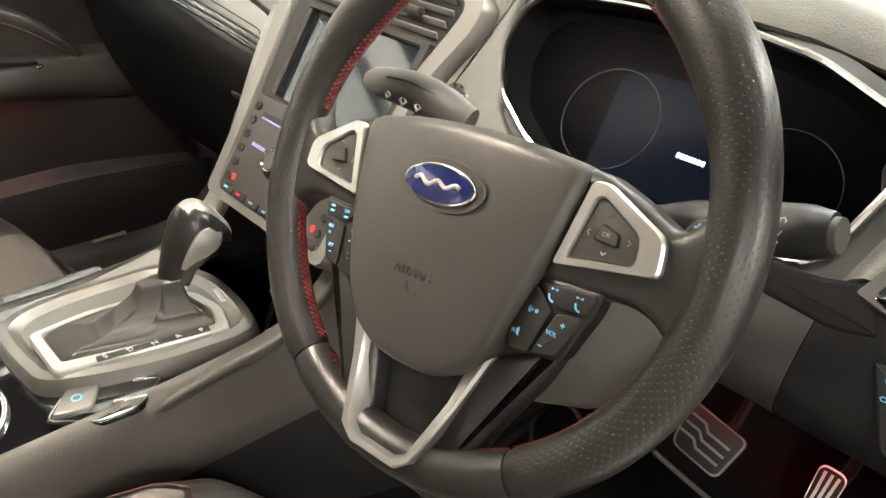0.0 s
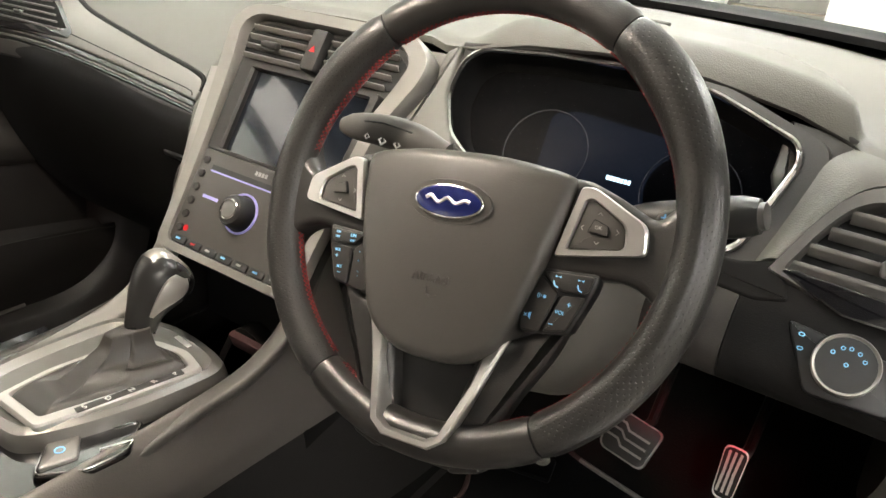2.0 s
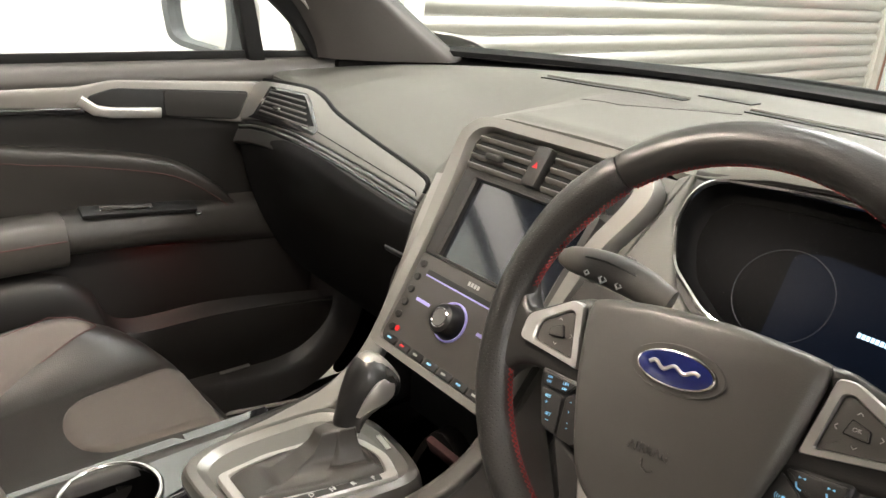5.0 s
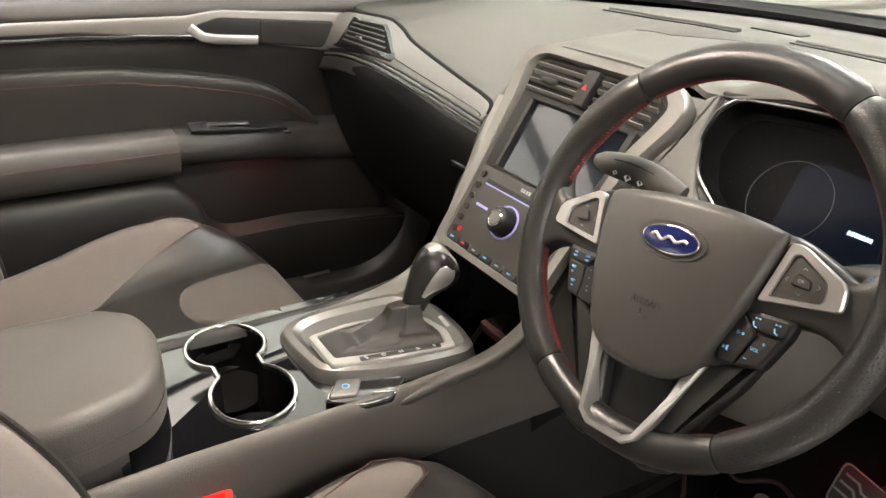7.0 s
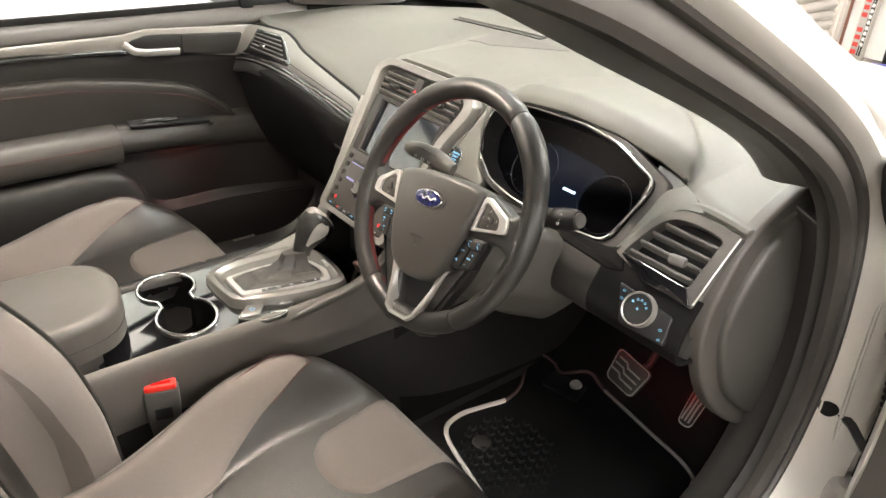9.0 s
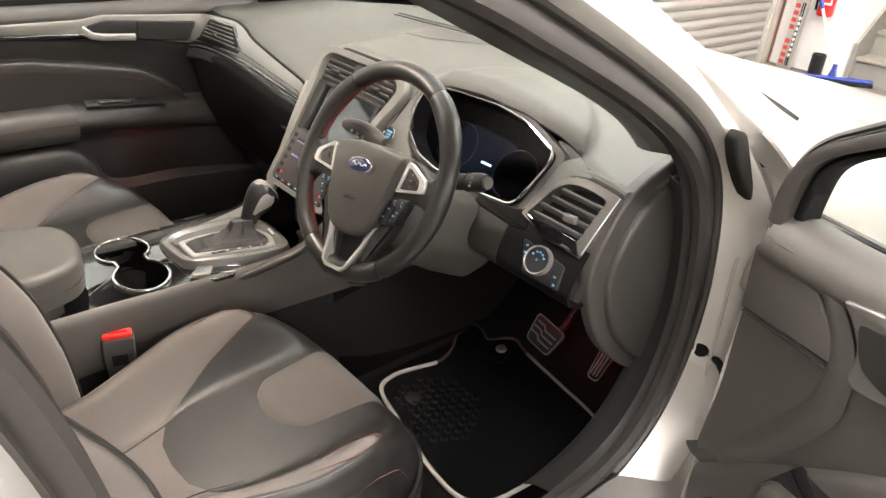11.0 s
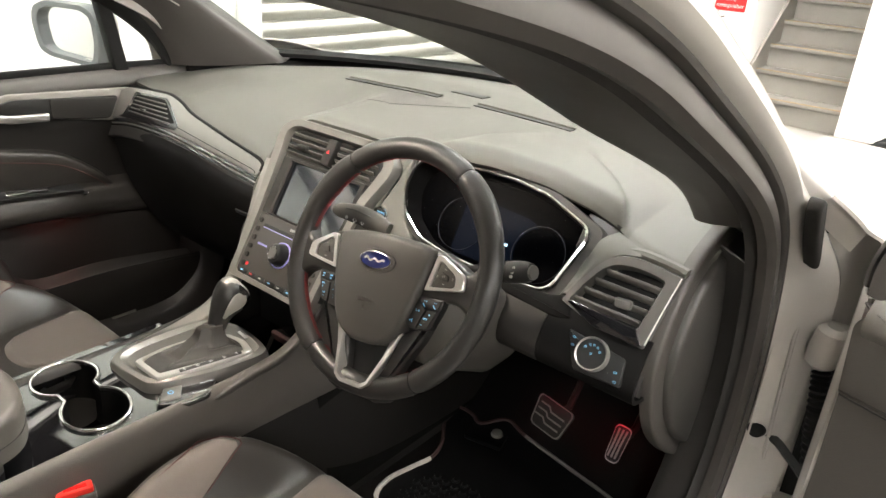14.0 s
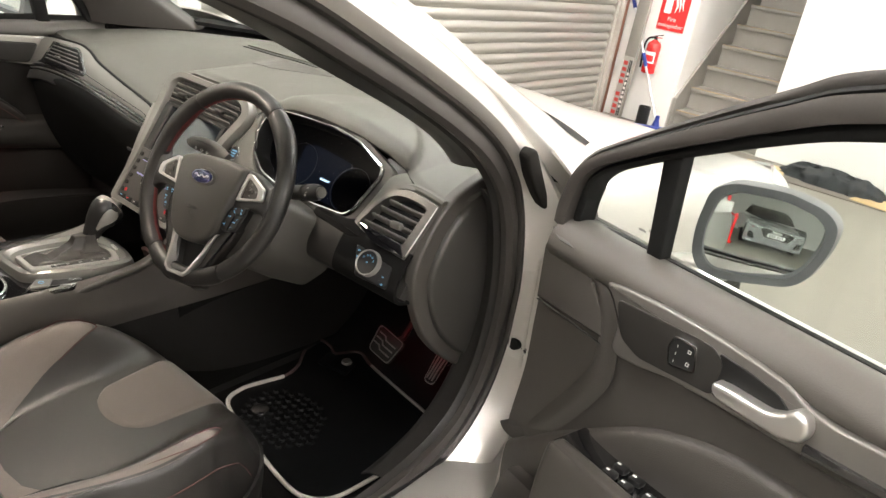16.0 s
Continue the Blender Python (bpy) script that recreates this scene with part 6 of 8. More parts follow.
# ---- seats ----
def build_seat(xc, label, dy, back_y, lift=0.0, pad=1.0):
    """A sports seat; dy shifts it along the car, lift raises its cushion, pad widens its front insert."""
    se = thing("front_seat", label, "seat", (xc, -0.3 + dy, 0.3), "front seats")
    def width(y):
        return 0.265 - 0.1 * smooth01((-0.22 - y) / 0.27)
    def cushion(u, y):
        """u -1..1 across, y from the rear at -0.62 to the front at 0.025."""
        a = abs(u)
        v = (y + 0.62) / 0.645
        z = 0.452 + lift + 0.031 * smooth01(v * 1.25)
        bol = smooth01((a - 0.42) / 0.42)
        z += 0.074 * bol * (1 - 0.62 * smooth01((y + 0.18) / 0.19))
        z -= 0.13 * smooth01((a - 0.86) / 0.14)
        front = smooth01((y + 0.07) / 0.1)
        z -= 0.09 * front ** 2.2
        yy = y - 0.06 * smooth01((a - 0.45) / 0.55) * smooth01((y + 0.2) / 0.18)
        x = xc + width(y) * u * (1 - 0.04 * front - (0.13 * smooth01((y + 0.2) / 0.2) if u > 0 else 0.0))
        return Vector((min(x, -0.187) if xc < 0 else x, yy + dy, z))
    def sheet_of(nu, nv, lift, thick, shape):
        bm = bmesh.new()
        g = []
        for i in range(nu + 1):
            row = []
            for j in range(nv + 1):
                f, h = i / nu, j / nv
                u, y = shape(f, h)
                edge = min(1.0, min(f, 1 - f) * 14, min(h, 1 - h) * 14)
                row.append(cushion(u, y) + Vector((0, 0, lift * (-0.3 + 1.3 * smooth01(edge)))))
            g.append(row)
        ring_faces(bm, g, closed_u=False)
        bm.normal_update()
        thicken(bm, thick)
        return bm
    part("cushion", sheet_of(70, 60, 0, 0.03, lambda f, h: (-1 + 2 * f, -0.62 + 0.645 * h)), seat_leather, se, "dark leather seat cushion", angle=70)
    skirt = []
    for y, u in [(-0.6, -1), (-0.35, -1), (-0.12, -1), (0.024, -0.8), (0.024, 0), (0.024, 0.8), (-0.12, 1), (-0.35, 1), (-0.6, 1)]:
        p = cushion(u, y)
        skirt.append([tuple(p), tuple(p + Vector((0, 0, -0.05))), (p.x * 0.94 + xc * 0.06, p.y - 0.02, 0.3)])
    part("valance", surf(skirt, 10, 50, 0.006), dark_soft, se)
    # taupe fabric behind a curved seam; its front tongues reach out on the bolsters
    SEAM = [(0.0, -0.366), (0.24, -0.361), (0.4, -0.34), (0.5, -0.295), (0.6, -0.225), (0.69, -0.15), (0.755, -0.1), (0.8, -0.088), (0.84, -0.112), (0.868, -0.2), (0.88, -0.4)]
    def limit(a):
        for p, q in zip(SEAM, SEAM[1:]):
            if p[0] <= a <= q[0]:
                f = (a - p[0]) / (q[0] - p[0])
                return p[1] + (q[1] - p[1]) * f
        return SEAM[-1][1]
    def fabric(f, h):
        u = (2 * f - 1) * 0.88
        return u, -0.61 + (limit(abs(u)) + 0.61) * h
    part("fabric_panel", sheet_of(110, 40, 0.004, 0.006, fabric), seat_fabric, se, "taupe fabric panel", angle=70)
    def ins(f, h):
        w = pad * (0.27 + 0.11 * h) * (0.62 + 0.38 * math.sqrt(smooth01(h / 0.2)))
        return -0.05 + (2 * f - 1) * w, 0.002 - 0.21 * pad + (0.202 + 0.21 * (pad - 1)) * h + 0.012 * (1 - h) * (2 * f - 1) ** 2
    part("insert", sheet_of(30, 30, 0.005, 0.006, ins), insert_fabric, se, "taupe fabric insert", angle=70)
    for s in (-1, 1):
        edge = [(s * a, limit(a)) for a in np.linspace(0.62, 0.878, 16)] + [(s * 0.883, y) for y in np.linspace(-0.42, -0.6, 8)]
        part("piping", tube([cushion(u, y) + Vector((0, 0, 0.0032)) for u, y in edge], 0.001, 5), red_thread_soft, se, "thin red seam")
        part("seam", tube([cushion(s * 0.92, y) + Vector((0, 0, 0.001)) for y in np.linspace(-0.6, 0.0, 34)], 0.0011, 5), red_thread_soft, se)
        part("seam", tube([cushion(s * (0.36 + 0.06 * k), y) + Vector((0, 0, 0.0045)) for k, y in ((0.0, -0.6), (0.0, -0.5), (0.2, -0.42), (0.4, -0.35), (1.0, -0.3))], 0.0012, 5), dark_soft, se)
    # backrest
    def back(u, v):
        z = 0.46 + 0.64 * v
        y = back_y - 0.24 * (z - 0.5)
        a = abs(u)
        bol = smooth01((a - 0.45) / 0.4)
        y += (0.112 + 0.018 * smooth01((z - 0.45) / 0.15) - 0.12 * smooth01((z - 0.66) / 0.4)) * bol - 0.15 * smooth01((a - 0.86) / 0.14)
        w = 0.255 * (1.0 - 0.22 * smooth01((v - 0.5) / 0.5)) * (1 - 0.12 * smooth01((0.25 - v) / 0.25))
        return Vector((xc + w * u, y, z))
    bm = bmesh.new()
    g = [[back(-1 + 2 * i / 50, j / 40) for j in range(41)] for i in range(51)]
    ring_faces(bm, g, closed_u=False)
    bm.normal_update()
    thicken(bm, 0.07)
    part("backrest", bm, seat_fabric, se, "taupe fabric backrest", angle=70)
    for s in (-1, 1):
        part("piping", tube([back(s * 0.87, v) + Vector((0, 0.004, 0)) for v in np.linspace(0.02, 0.95, 30)], 0.0032, 6), seat_leather, se, "dark seam piping")
        pts = [[tuple(back(s * f, 0.03 + 0.85 * h) + Vector((0, 0.004, 0.001))) for f in np.linspace(0.34 + 0.1 * h, 0.52 + 0.06 * h, 4)] for h in np.linspace(0, 1, 8)]
        part("leather_strip", surf(pts, 8, 24, 0.004), seat_leather, se)
    part("rail", box((0.04, 0.5, 0.07), pose(xc - 0.16, -0.32 + dy, 0.265), 0.004), black_plastic, se)
    part("rail", box((0.04, 0.5, 0.07), pose(xc + 0.16, -0.32 + dy, 0.265), 0.004), black_plastic, se)
    return se


red_thread_soft = material("seam_thread", (0.085, 0.034, 0.031), 0.8, grain=0.2, grain_size=0.001)
build_seat(0.352, "taupe fabric and black leather driver seat with red seams", 0.0, -0.555)
build_seat(-0.392, "taupe fabric and black leather passenger seat with red seams", -0.035, -0.6, 0.014, 1.05)


def build_buckle():
    b = thing("seat_belt_buckle", "black seat belt buckle with a red button", "seat belt buckle", (0.085, -0.36, 0.5))
    m = basis((0.085, -0.35, 0.508), (0.3, 0.95, 0.0), (-0.12, 0.05, 1))
    part("housing", prism(fillet([(-0.02, -0.06), (0.02, -0.06), (0.026, -0.01), (0.027, 0.035), (-0.027, 0.035), (-0.026, -0.01)], 0.006), 0.026, m @ pose(0, 0, -0.013), 0.004), buckle_grey, b)
    part("button", box((0.048, 0.01, 0.023), m @ pose(0, 0.0385, 0), 0.003), red_plastic_glow, b, "red release button")
    part("slot", box((0.03, 0.003, 0.008), m @ pose(0.001, 0.0428, 0.001)), ext_red, b)
    part("strap", sweep([m @ Vector((0, -0.04, 0)), m @ Vector((-0.006, -0.09, 0)), m @ Vector((-0.014, -0.15, -0.01))], [(-0.016, -0.003), (0.016, -0.003), (0.016, 0.003), (-0.016, 0.003)], m.to_3x3() @ Vector((0, 0, 1))), dark_soft, b)
    part("window", box((0.026, 0.02, 0.001), m @ pose(0, -0.006, 0.0132)), black_plastic, b)


build_buckle()


# ---- footwell ----
def build_footwell():
    f = thing("cabin_floor", "black carpeted cabin floor", "car floor", (0, 0, 0.2), kind="structure")
    part("carpet", box((1.44, 2.2, 0.04), pose(0, -0.2, 0.21), 0.01), carpet, f)
    part("bulkhead", surf([[(x, 0.5, 0.23), (x, 0.64, 0.3), (x, 0.74, 0.42), (x, 0.8, 0.6), (x, 0.8, 0.9)] for x in (-0.72, -0.3, 0.3, 0.72)], 24, 10, 0.02), carpet, f)
    part("tunnel", surf([[(-0.14, y, 0.24), (-0.1, y, 0.45), (-0.03, y, 0.58), (0.05, y, 0.5), (0.11, y, 0.24)] for y in (0.1, 0.3, 0.5, 0.72)], 20, 10, 0.01), carpet, f)
    for x in (-0.737, 0.737):
        part("kick_panel", box((0.02, 0.46, 0.72), pose(x, 0.61, 0.58), 0.004), carpet, f)
    mt = thing("floor_mat", "black ribbed rubber driver floor mat with pale worn binding", "floor mat", (0.36, 0.3, 0.24))
    o = [(0.182, 0.166), (0.153, 0.222), (0.163, 0.29), (0.174, 0.345), (0.158, 0.4), (0.116, 0.46), (0.113, 0.51), (0.155, 0.514), (0.19, 0.503), (0.232, 0.55), (0.295, 0.532), (0.42, 0.512), (0.545, 0.492), (0.58, 0.455), (0.585, 0.36), (0.58, 0.23), (0.568, 0.145), (0.525, 0.102), (0.445, 0.102), (0.31, 0.131)]
    oo = [tuple(p) for p in crom(o, 90, True)]
    def lift(x, y):
        return 0.232 + 0.02 * smooth01((y - 0.42) / 0.14)
    c = Vector((0.37, 0.28))
    bm = bmesh.new()
    rings = []
    for k in (1, 0.9, 0.75, 0.55, 0.35, 0.15, 0.03):
        rings.append([Vector((c.x + (x - c.x) * k, c.y + (y - c.y) * k, lift(c.x + (x - c.x) * k, c.y + (y - c.y) * k) + 0.006)) for x, y in oo])
    rows = ring_faces(bm, rings)
    bm.faces.new(rows[-1])
    thicken(bm, 0.006)
    part("mat_sheet", bm, mat_rubber, mt)
    def run(a, b):
        return [Vector((x, y, lift(x, y) + 0.008)) for x, y in (oo[a:b] if a < b else oo[a:] + oo[:b])]
    part("binding", tube(run(0, 14), 0.0055, 6), mat_binding, mt, "frayed pale binding")
    part("binding", tube(run(13, 46), 0.0042, 6), red_binding_dark, mt, "dark red binding")
    part("binding", tube(run(45, 58), 0.0042, 6), mat_binding_dark, mt, "grey binding")
    part("binding", tube(run(57, 1), 0.005, 6), mat_binding, mt, "frayed pale binding")
    pm = thing("floor_mat", "black passenger floor mat with pale binding", "floor mat", (-0.45, 0.25, 0.235))
    po = fillet([(-0.69, 0.04), (-0.662, 0.15), (-0.626, 0.29), (-0.6, 0.4), (-0.56, 0.45), (-0.3, 0.45), (-0.25, 0.4), (-0.24, 0.04)], 0.03, 4)
    part("mat_sheet", prism(po, 0.01, pose(0, 0, 0.234), 0.002), carpet, pm)
    part("binding", tube([Vector((x, y, 0.246)) for x, y in po], 0.0045, 6, True), mat_binding_dark, pm, "pale binding")
    stud = finish("stud", lathe([(0, 0.003), (0.006, 0.003), (0.008, 0.0), (0.0105, 0.0), (0.0105, -0.001), (0, -0.001)], pose(0, 0, 0), 8), mat_rubber)
    n = 0
    for i in range(17):
        for j in range(22):
            x, y = 0.2 + 0.023 * i + 0.0115 * (j % 2), 0.06 + 0.0205 * j
            d = math.hypot((x - 0.3) / 0.11, (y - 0.235) / 0.1)
            if d < 1 and n < 280:
                ob = link(new("stud", stud), mt)
                ob.location = (x, y, lift(x, y) + 0.008)
                n += 1
    part("fixing", lathe([(0, 0.004), (0.016, 0.003), (0.02, 0), (0, 0)], pose(0.243, 0.212, 0.24), 20), dark_soft, mt, "round grey mat fixing")
    part("heel_pad", box((0.09, 0.05, 0.012), pose(0.225, 0.475, 0.25, 6, 0, 12), 0.005), mat_rubber, mt)
    part("fixing", lathe([(0, 0.008), (0.012, 0.007), (0.015, 0), (0, 0)], pose(0.243, 0.492, 0.256, 6, 0, 0), 18), mat_binding_dark, mt, "pale mat fixing")
    for name, label, c, w, h, tilt, yaw, lean in (("brake_pedal", "brake pedal with brushed steel plate and rubber strips", (0.374, 0.484, 0.38), 0.09, 0.066, 38, 2, -10), ("accelerator_pedal", "accelerator pedal with brushed steel plate and rubber strips", (0.517, 0.512, 0.374), 0.035, 0.078, 40, 8, -6)):
        p = thing(name, label, "pedal", c)
        m = pose(*c, 90 - tilt, 0, yaw) @ pose(0, 0, 0, 0, 0, lean)
        o = fillet([(-w / 2, h / 2), (w / 2, h / 2), (w * 0.46, -h / 2), (-w * 0.34, -h / 2)], 0.012)
        part("plate", prism(o, 0.008, m, 0.003), surround_grey if name == "brake_pedal" else tyre_rubber, p)
        part("steel_face", frame_ring(o, [(x * 0.93, y * 0.93) for x, y in o], 0.0015, m @ pose(0, 0, 0.008), bevel=0.0004), steel, p, "steel edge")
        if name == "brake_pedal":
            for k in (-1, 0, 1):
                pts = [(x, y + k * h * 0.2) for x, y in ((-w * 0.36, 0.004), (-w * 0.12, 0.004), (-w * 0.02, -0.004), (w * 0.36, -0.004))]
                part("grip_strip", sweep(at(m, pts, 0.009), [(-0.0018, -0.001), (0.0018, -0.001), (0.0018, 0.001), (-0.0018, 0.001)], m.to_3x3() @ Vector((0, 0, 1))), steel, p, "steel strip")
        else:
            for k in (-1, 0, 1):
                pts = [(k * w * 0.22, -h * 0.38), (k * w * 0.2, 0), (k * w * 0.24, h * 0.4)]
                part("grip_strip", sweep(at(m, pts, 0.009), [(-0.0018, -0.001), (0.0018, -0.001), (0.0018, 0.001), (-0.0018, 0.001)], m.to_3x3() @ Vector((0, 0, 1))), rail_silver, p, "dark steel strip")
        part("arm", sweep([m @ Vector((0.01, h * 0.3, -0.004)), m @ Vector((0.015, h * 0.6, -0.02)), Vector(c) + Vector((0.02, 0.16, 0.16)), Vector(c) + Vector((0.02, 0.2, 0.26))], circle(0.008, 8), (1, 0, 0)), black_plastic, p)


mat_binding_dark = material("grey_binding", (0.2, 0.19, 0.18), 0.9, grain=0.3, grain_size=0.002, bump=0.5)
red_binding_dark = material("dark_red_binding", (0.05, 0.026, 0.025), 0.85, grain=0.3, grain_size=0.002)
build_footwell()
red_glow = lamp("footwell_lamp", look((0.42, 0.42, 0.57), (0.42, 0.535, 0.4)), 0.26, 0.012, 0.023, (1.0, 0.015, 0.03))
red_glow.data.spread = radians(34)
lamp("door_pocket_lamp", look((-0.69, 0.02, 0.6), (-0.76, 0.02, 0.45)), 0.12, 0.01, 0.02, (1.0, 0.05, 0.03))


# ---- car body ----
def ring_band(rings_def, s=1, n=150, high=None):
    """Bands round the door opening: each entry is (x, outward offset)."""
    bm = bmesh.new()
    rows = []
    for (p, o) in opening(n):
        k = smooth01((p[1] - 0.86) / 0.16)
        prof = rings_def if high is None else [(a[0] * (1 - k) + b[0] * k, a[1] * (1 - k) + b[1] * k) for a, b in zip(rings_def, high)]
        rows.append([Vector((s * x, p[0] + o[0] * d, p[1] + o[1] * d)) for x, d in prof])
    ring_faces(bm, rows, closed_u=False, closed_v=True)
    return bm


def build_body():
    car = thing("silver_car", "silver car body with dark rubber door seals", "car", (0, 0, 0.2))
    for s in (1,):
        part("inner_trim", thicken(ring_band([(0.72, 0.0), (0.728, 0.004), (0.735, 0.012)], s), 0.004), dark_soft, car)
        sec = [(0.735, 0.002), (0.748, 0.0), (0.757, 0.008), (0.757, 0.022), (0.75, 0.032), (0.738, 0.03)]
        part("door_seal", ring_band(sec + sec[:1], s), rubber, car, "soft dark rubber door seal")
        part("seal_lip", thicken(ring_band([(0.75, 0.03), (0.76, 0.033), (0.762, 0.038), (0.757, 0.041)], s), 0.003), rubber, car)
        part("door_frame", thicken(ring_band([(0.757, 0.039), (0.772, 0.045), (0.79, 0.053), (0.81, 0.061), (0.822, 0.07), (0.82, 0.082), (0.8, 0.09), (0.76, 0.092)], s, high=[(0.757, 0.038), (0.766, 0.044), (0.77, 0.053), (0.766, 0.062), (0.757, 0.074), (0.738, 0.088), (0.712, 0.1), (0.68, 0.108)]), 0.003), paint, car, "silver painted door frame")
    # bonnet, wings, cowl
    rows = []
    for x in (-0.9, -0.86, -0.6, -0.3, 0, 0.3, 0.6, 0.86, 0.9):
        a = abs(x) / 0.9
        y0 = 0.95 - 0.33 * a ** 2.4 - 0.07 * smooth01((a - 0.25) / 0.3)
        z0 = 0.957 - 0.03 * a ** 3 - (0.06 if a > 0.97 else 0)
        rows.append([(x, y0, z0), (x * 0.995, y0 + 0.25, z0 - 0.03), (x * 0.98, 1.5, z0 - 0.1), (x * 0.95, 1.8, z0 - 0.165), (x * 0.88, 2.02 - 0.2 * a ** 2, z0 - 0.25), (x * 0.85, 2.08 - 0.3 * a ** 2, z0 - 0.34)])
    part("bonnet", surf(rows, 30, 48, 0.006), paint, car, "silver bonnet")
    for s in (1, -1):
        rows = [[(s * 0.79, 0.33, 1.025), (s * 0.835, 0.33, 0.995), (s * 0.88, 0.37, 0.925), (s * 0.92, 0.42, 0.6), (s * 0.9, 0.44, 0.4)],
                [(s * 0.762, 0.5, 1.0), (s * 0.84, 0.5, 0.985), (s * 0.9, 0.52, 0.91), (s * 0.925, 0.52, 0.6), (s * 0.9, 0.52, 0.4)],
                [(s * 0.72, 0.68, 0.985), (s * 0.85, 0.7, 0.955), (s * 0.91, 0.7, 0.89), (s * 0.93, 0.72, 0.65), (s * 0.9, 0.7, 0.45)],
                [(s * 0.8, 0.9, 0.93), (s * 0.88, 0.9, 0.915), (s * 0.92, 0.9, 0.86), (s * 0.93, 0.88, 0.7), (s * 0.9, 0.85, 0.6)]]
        rows += [[(s * 0.88, 1.2, 0.872), (s * 0.915, 1.2, 0.838), (s * 0.93, 1.2, 0.78), (s * 0.935, 1.2, 0.72), (s * 0.93, 1.2, 0.68)],
                [(s * 0.86, 1.6, 0.8), (s * 0.9, 1.6, 0.765), (s * 0.92, 1.6, 0.72), (s * 0.92, 1.6, 0.6), (s * 0.9, 1.62, 0.45)],
                [(s * 0.79, 1.95, 0.72), (s * 0.82, 1.93, 0.68), (s * 0.82, 1.92, 0.6), (s * 0.8, 1.92, 0.5), (s * 0.76, 1.92, 0.35)]]
        part("wing", surf(rows, 24, 40, 0.005), paint, car, "silver front wing")
        hl = [[(s * 0.86, 1.55, 0.8), (s * 0.915, 1.58, 0.76), (s * 0.925, 1.6, 0.7)], [(s * 0.8, 1.8, 0.79), (s * 0.86, 1.82, 0.73), (s * 0.86, 1.84, 0.64)], [(s * 0.6, 2.0, 0.72), (s * 0.64, 2.03, 0.66), (s * 0.62, 2.04, 0.6)]]
        part("headlight", surf(hl, 10, 14, 0.012), head_glass, car, "clear headlight")
        part("wheel_tyre", lathe([(0.2, -0.1), (0.31, -0.105), (0.33, -0.08), (0.33, 0.08), (0.31, 0.105), (0.2, 0.1)], basis((s * 0.8, 1.22, 0.33), (0, 1, 0), (0, 0, 1)), 40), tyre_rubber, car)
        part("wheel_rim", lathe([(0, 0.06), (0.05, 0.07), (0.19, 0.085), (0.205, 0.09), (0.205, -0.09), (0, -0.05)], basis((s * 0.8, 1.22, 0.33), (0, s * 1, 0), (0, 0, 1)), 30), satin, car)
        part("wheel_tyre", lathe([(0.2, -0.1), (0.31, -0.105), (0.33, -0.08), (0.33, 0.08), (0.31, 0.105), (0.2, 0.1)], basis((s * 0.8, -1.6, 0.33), (0, 1, 0), (0, 0, 1)), 40), tyre_rubber, car)
        part("sill", box((0.16, 1.4, 0.16), pose(s * 0.815, -0.25, 0.335), 0.03), paint, car, "silver door sill")
        if s > 0:
            part("sill_trim", surf([[(s * 0.665, y, 0.25), (s * 0.69, y, 0.33), (s * 0.72, y, 0.405), (s * 0.76, y, 0.42)] for y in (-0.75, -0.2, 0.2, 0.5)], 12, 10, 0.004), black_plastic, car, "black inner sill trim")
        # hinge pillar
        part("hinge_pillar", surf([[(s * 0.765, 0.375, z), (s * 0.79, 0.385, z), (s * 0.815, 0.40, z), (s * 0.835, 0.44, z), (s * 0.842, 0.52, z)] for z in (0.36, 0.5, 0.7, 0.86, 0.96)], 14, 20, 0.004), paint, car, "silver painted hinge pillar")
        for z in (0.806, 0.5):
            part("hinge", lathe([(0, -0.034), (0.012, -0.034), (0.021, -0.026), (0.023, 0.0), (0.021, 0.026), (0.012, 0.034), (0, 0.034)], pose(s * 0.832, 0.372, z, 0, s * 6, 0), 20), paint, car, "silver door hinge")
            part("hinge_leaf", box((0.05, 0.05, 0.05), pose(s * 0.835, 0.395, z), 0.01), paint, car)
        part("b_pillar", surf([[(s * 0.7, -0.69 - 0.04 * k, z), (s * 0.74, -0.66 - 0.04 * k, z), (s * 0.8, -0.67 - 0.04 * k, z), (s * 0.86, -0.69 - 0.04 * k, z), (s * 0.865, -0.8 - 0.04 * k, z)] for z, k in ((0.35, 0), (0.6, 0), (0.85, 0.1), (1.05, 0.6), (1.27, 1.4))], 20, 24, 0.005), paint, car, "silver centre pillar")
        # rear flank closing the cabin
        part("rear_side", surf([[(s * 0.88, y, 0.3), (s * 0.91, y, 0.6), (s * 0.9, y, 0.8), (s * 0.84, y, 0.95)] for y in (-0.68, -1.2, -1.8, -2.3)], 20, 14, 0.006), paint, car, "silver rear side")
    part("roof", surf([[(x, 0.02 - 0.12 * (abs(x) / 0.62) ** 2, 1.335 - 0.05 * (abs(x) / 0.62) ** 2), (x, -0.3, 1.4 - 0.06 * (abs(x) / 0.62) ** 2), (x, -0.9, 1.42 - 0.06 * (abs(x) / 0.62) ** 2), (x, -1.6, 1.33 - 0.05 * (abs(x) / 0.62) ** 2), (x, -2.3, 1.05)] for x in (-0.62, -0.4, 0, 0.4, 0.62)], 30, 20, 0.03), paint, car, "silver roof")
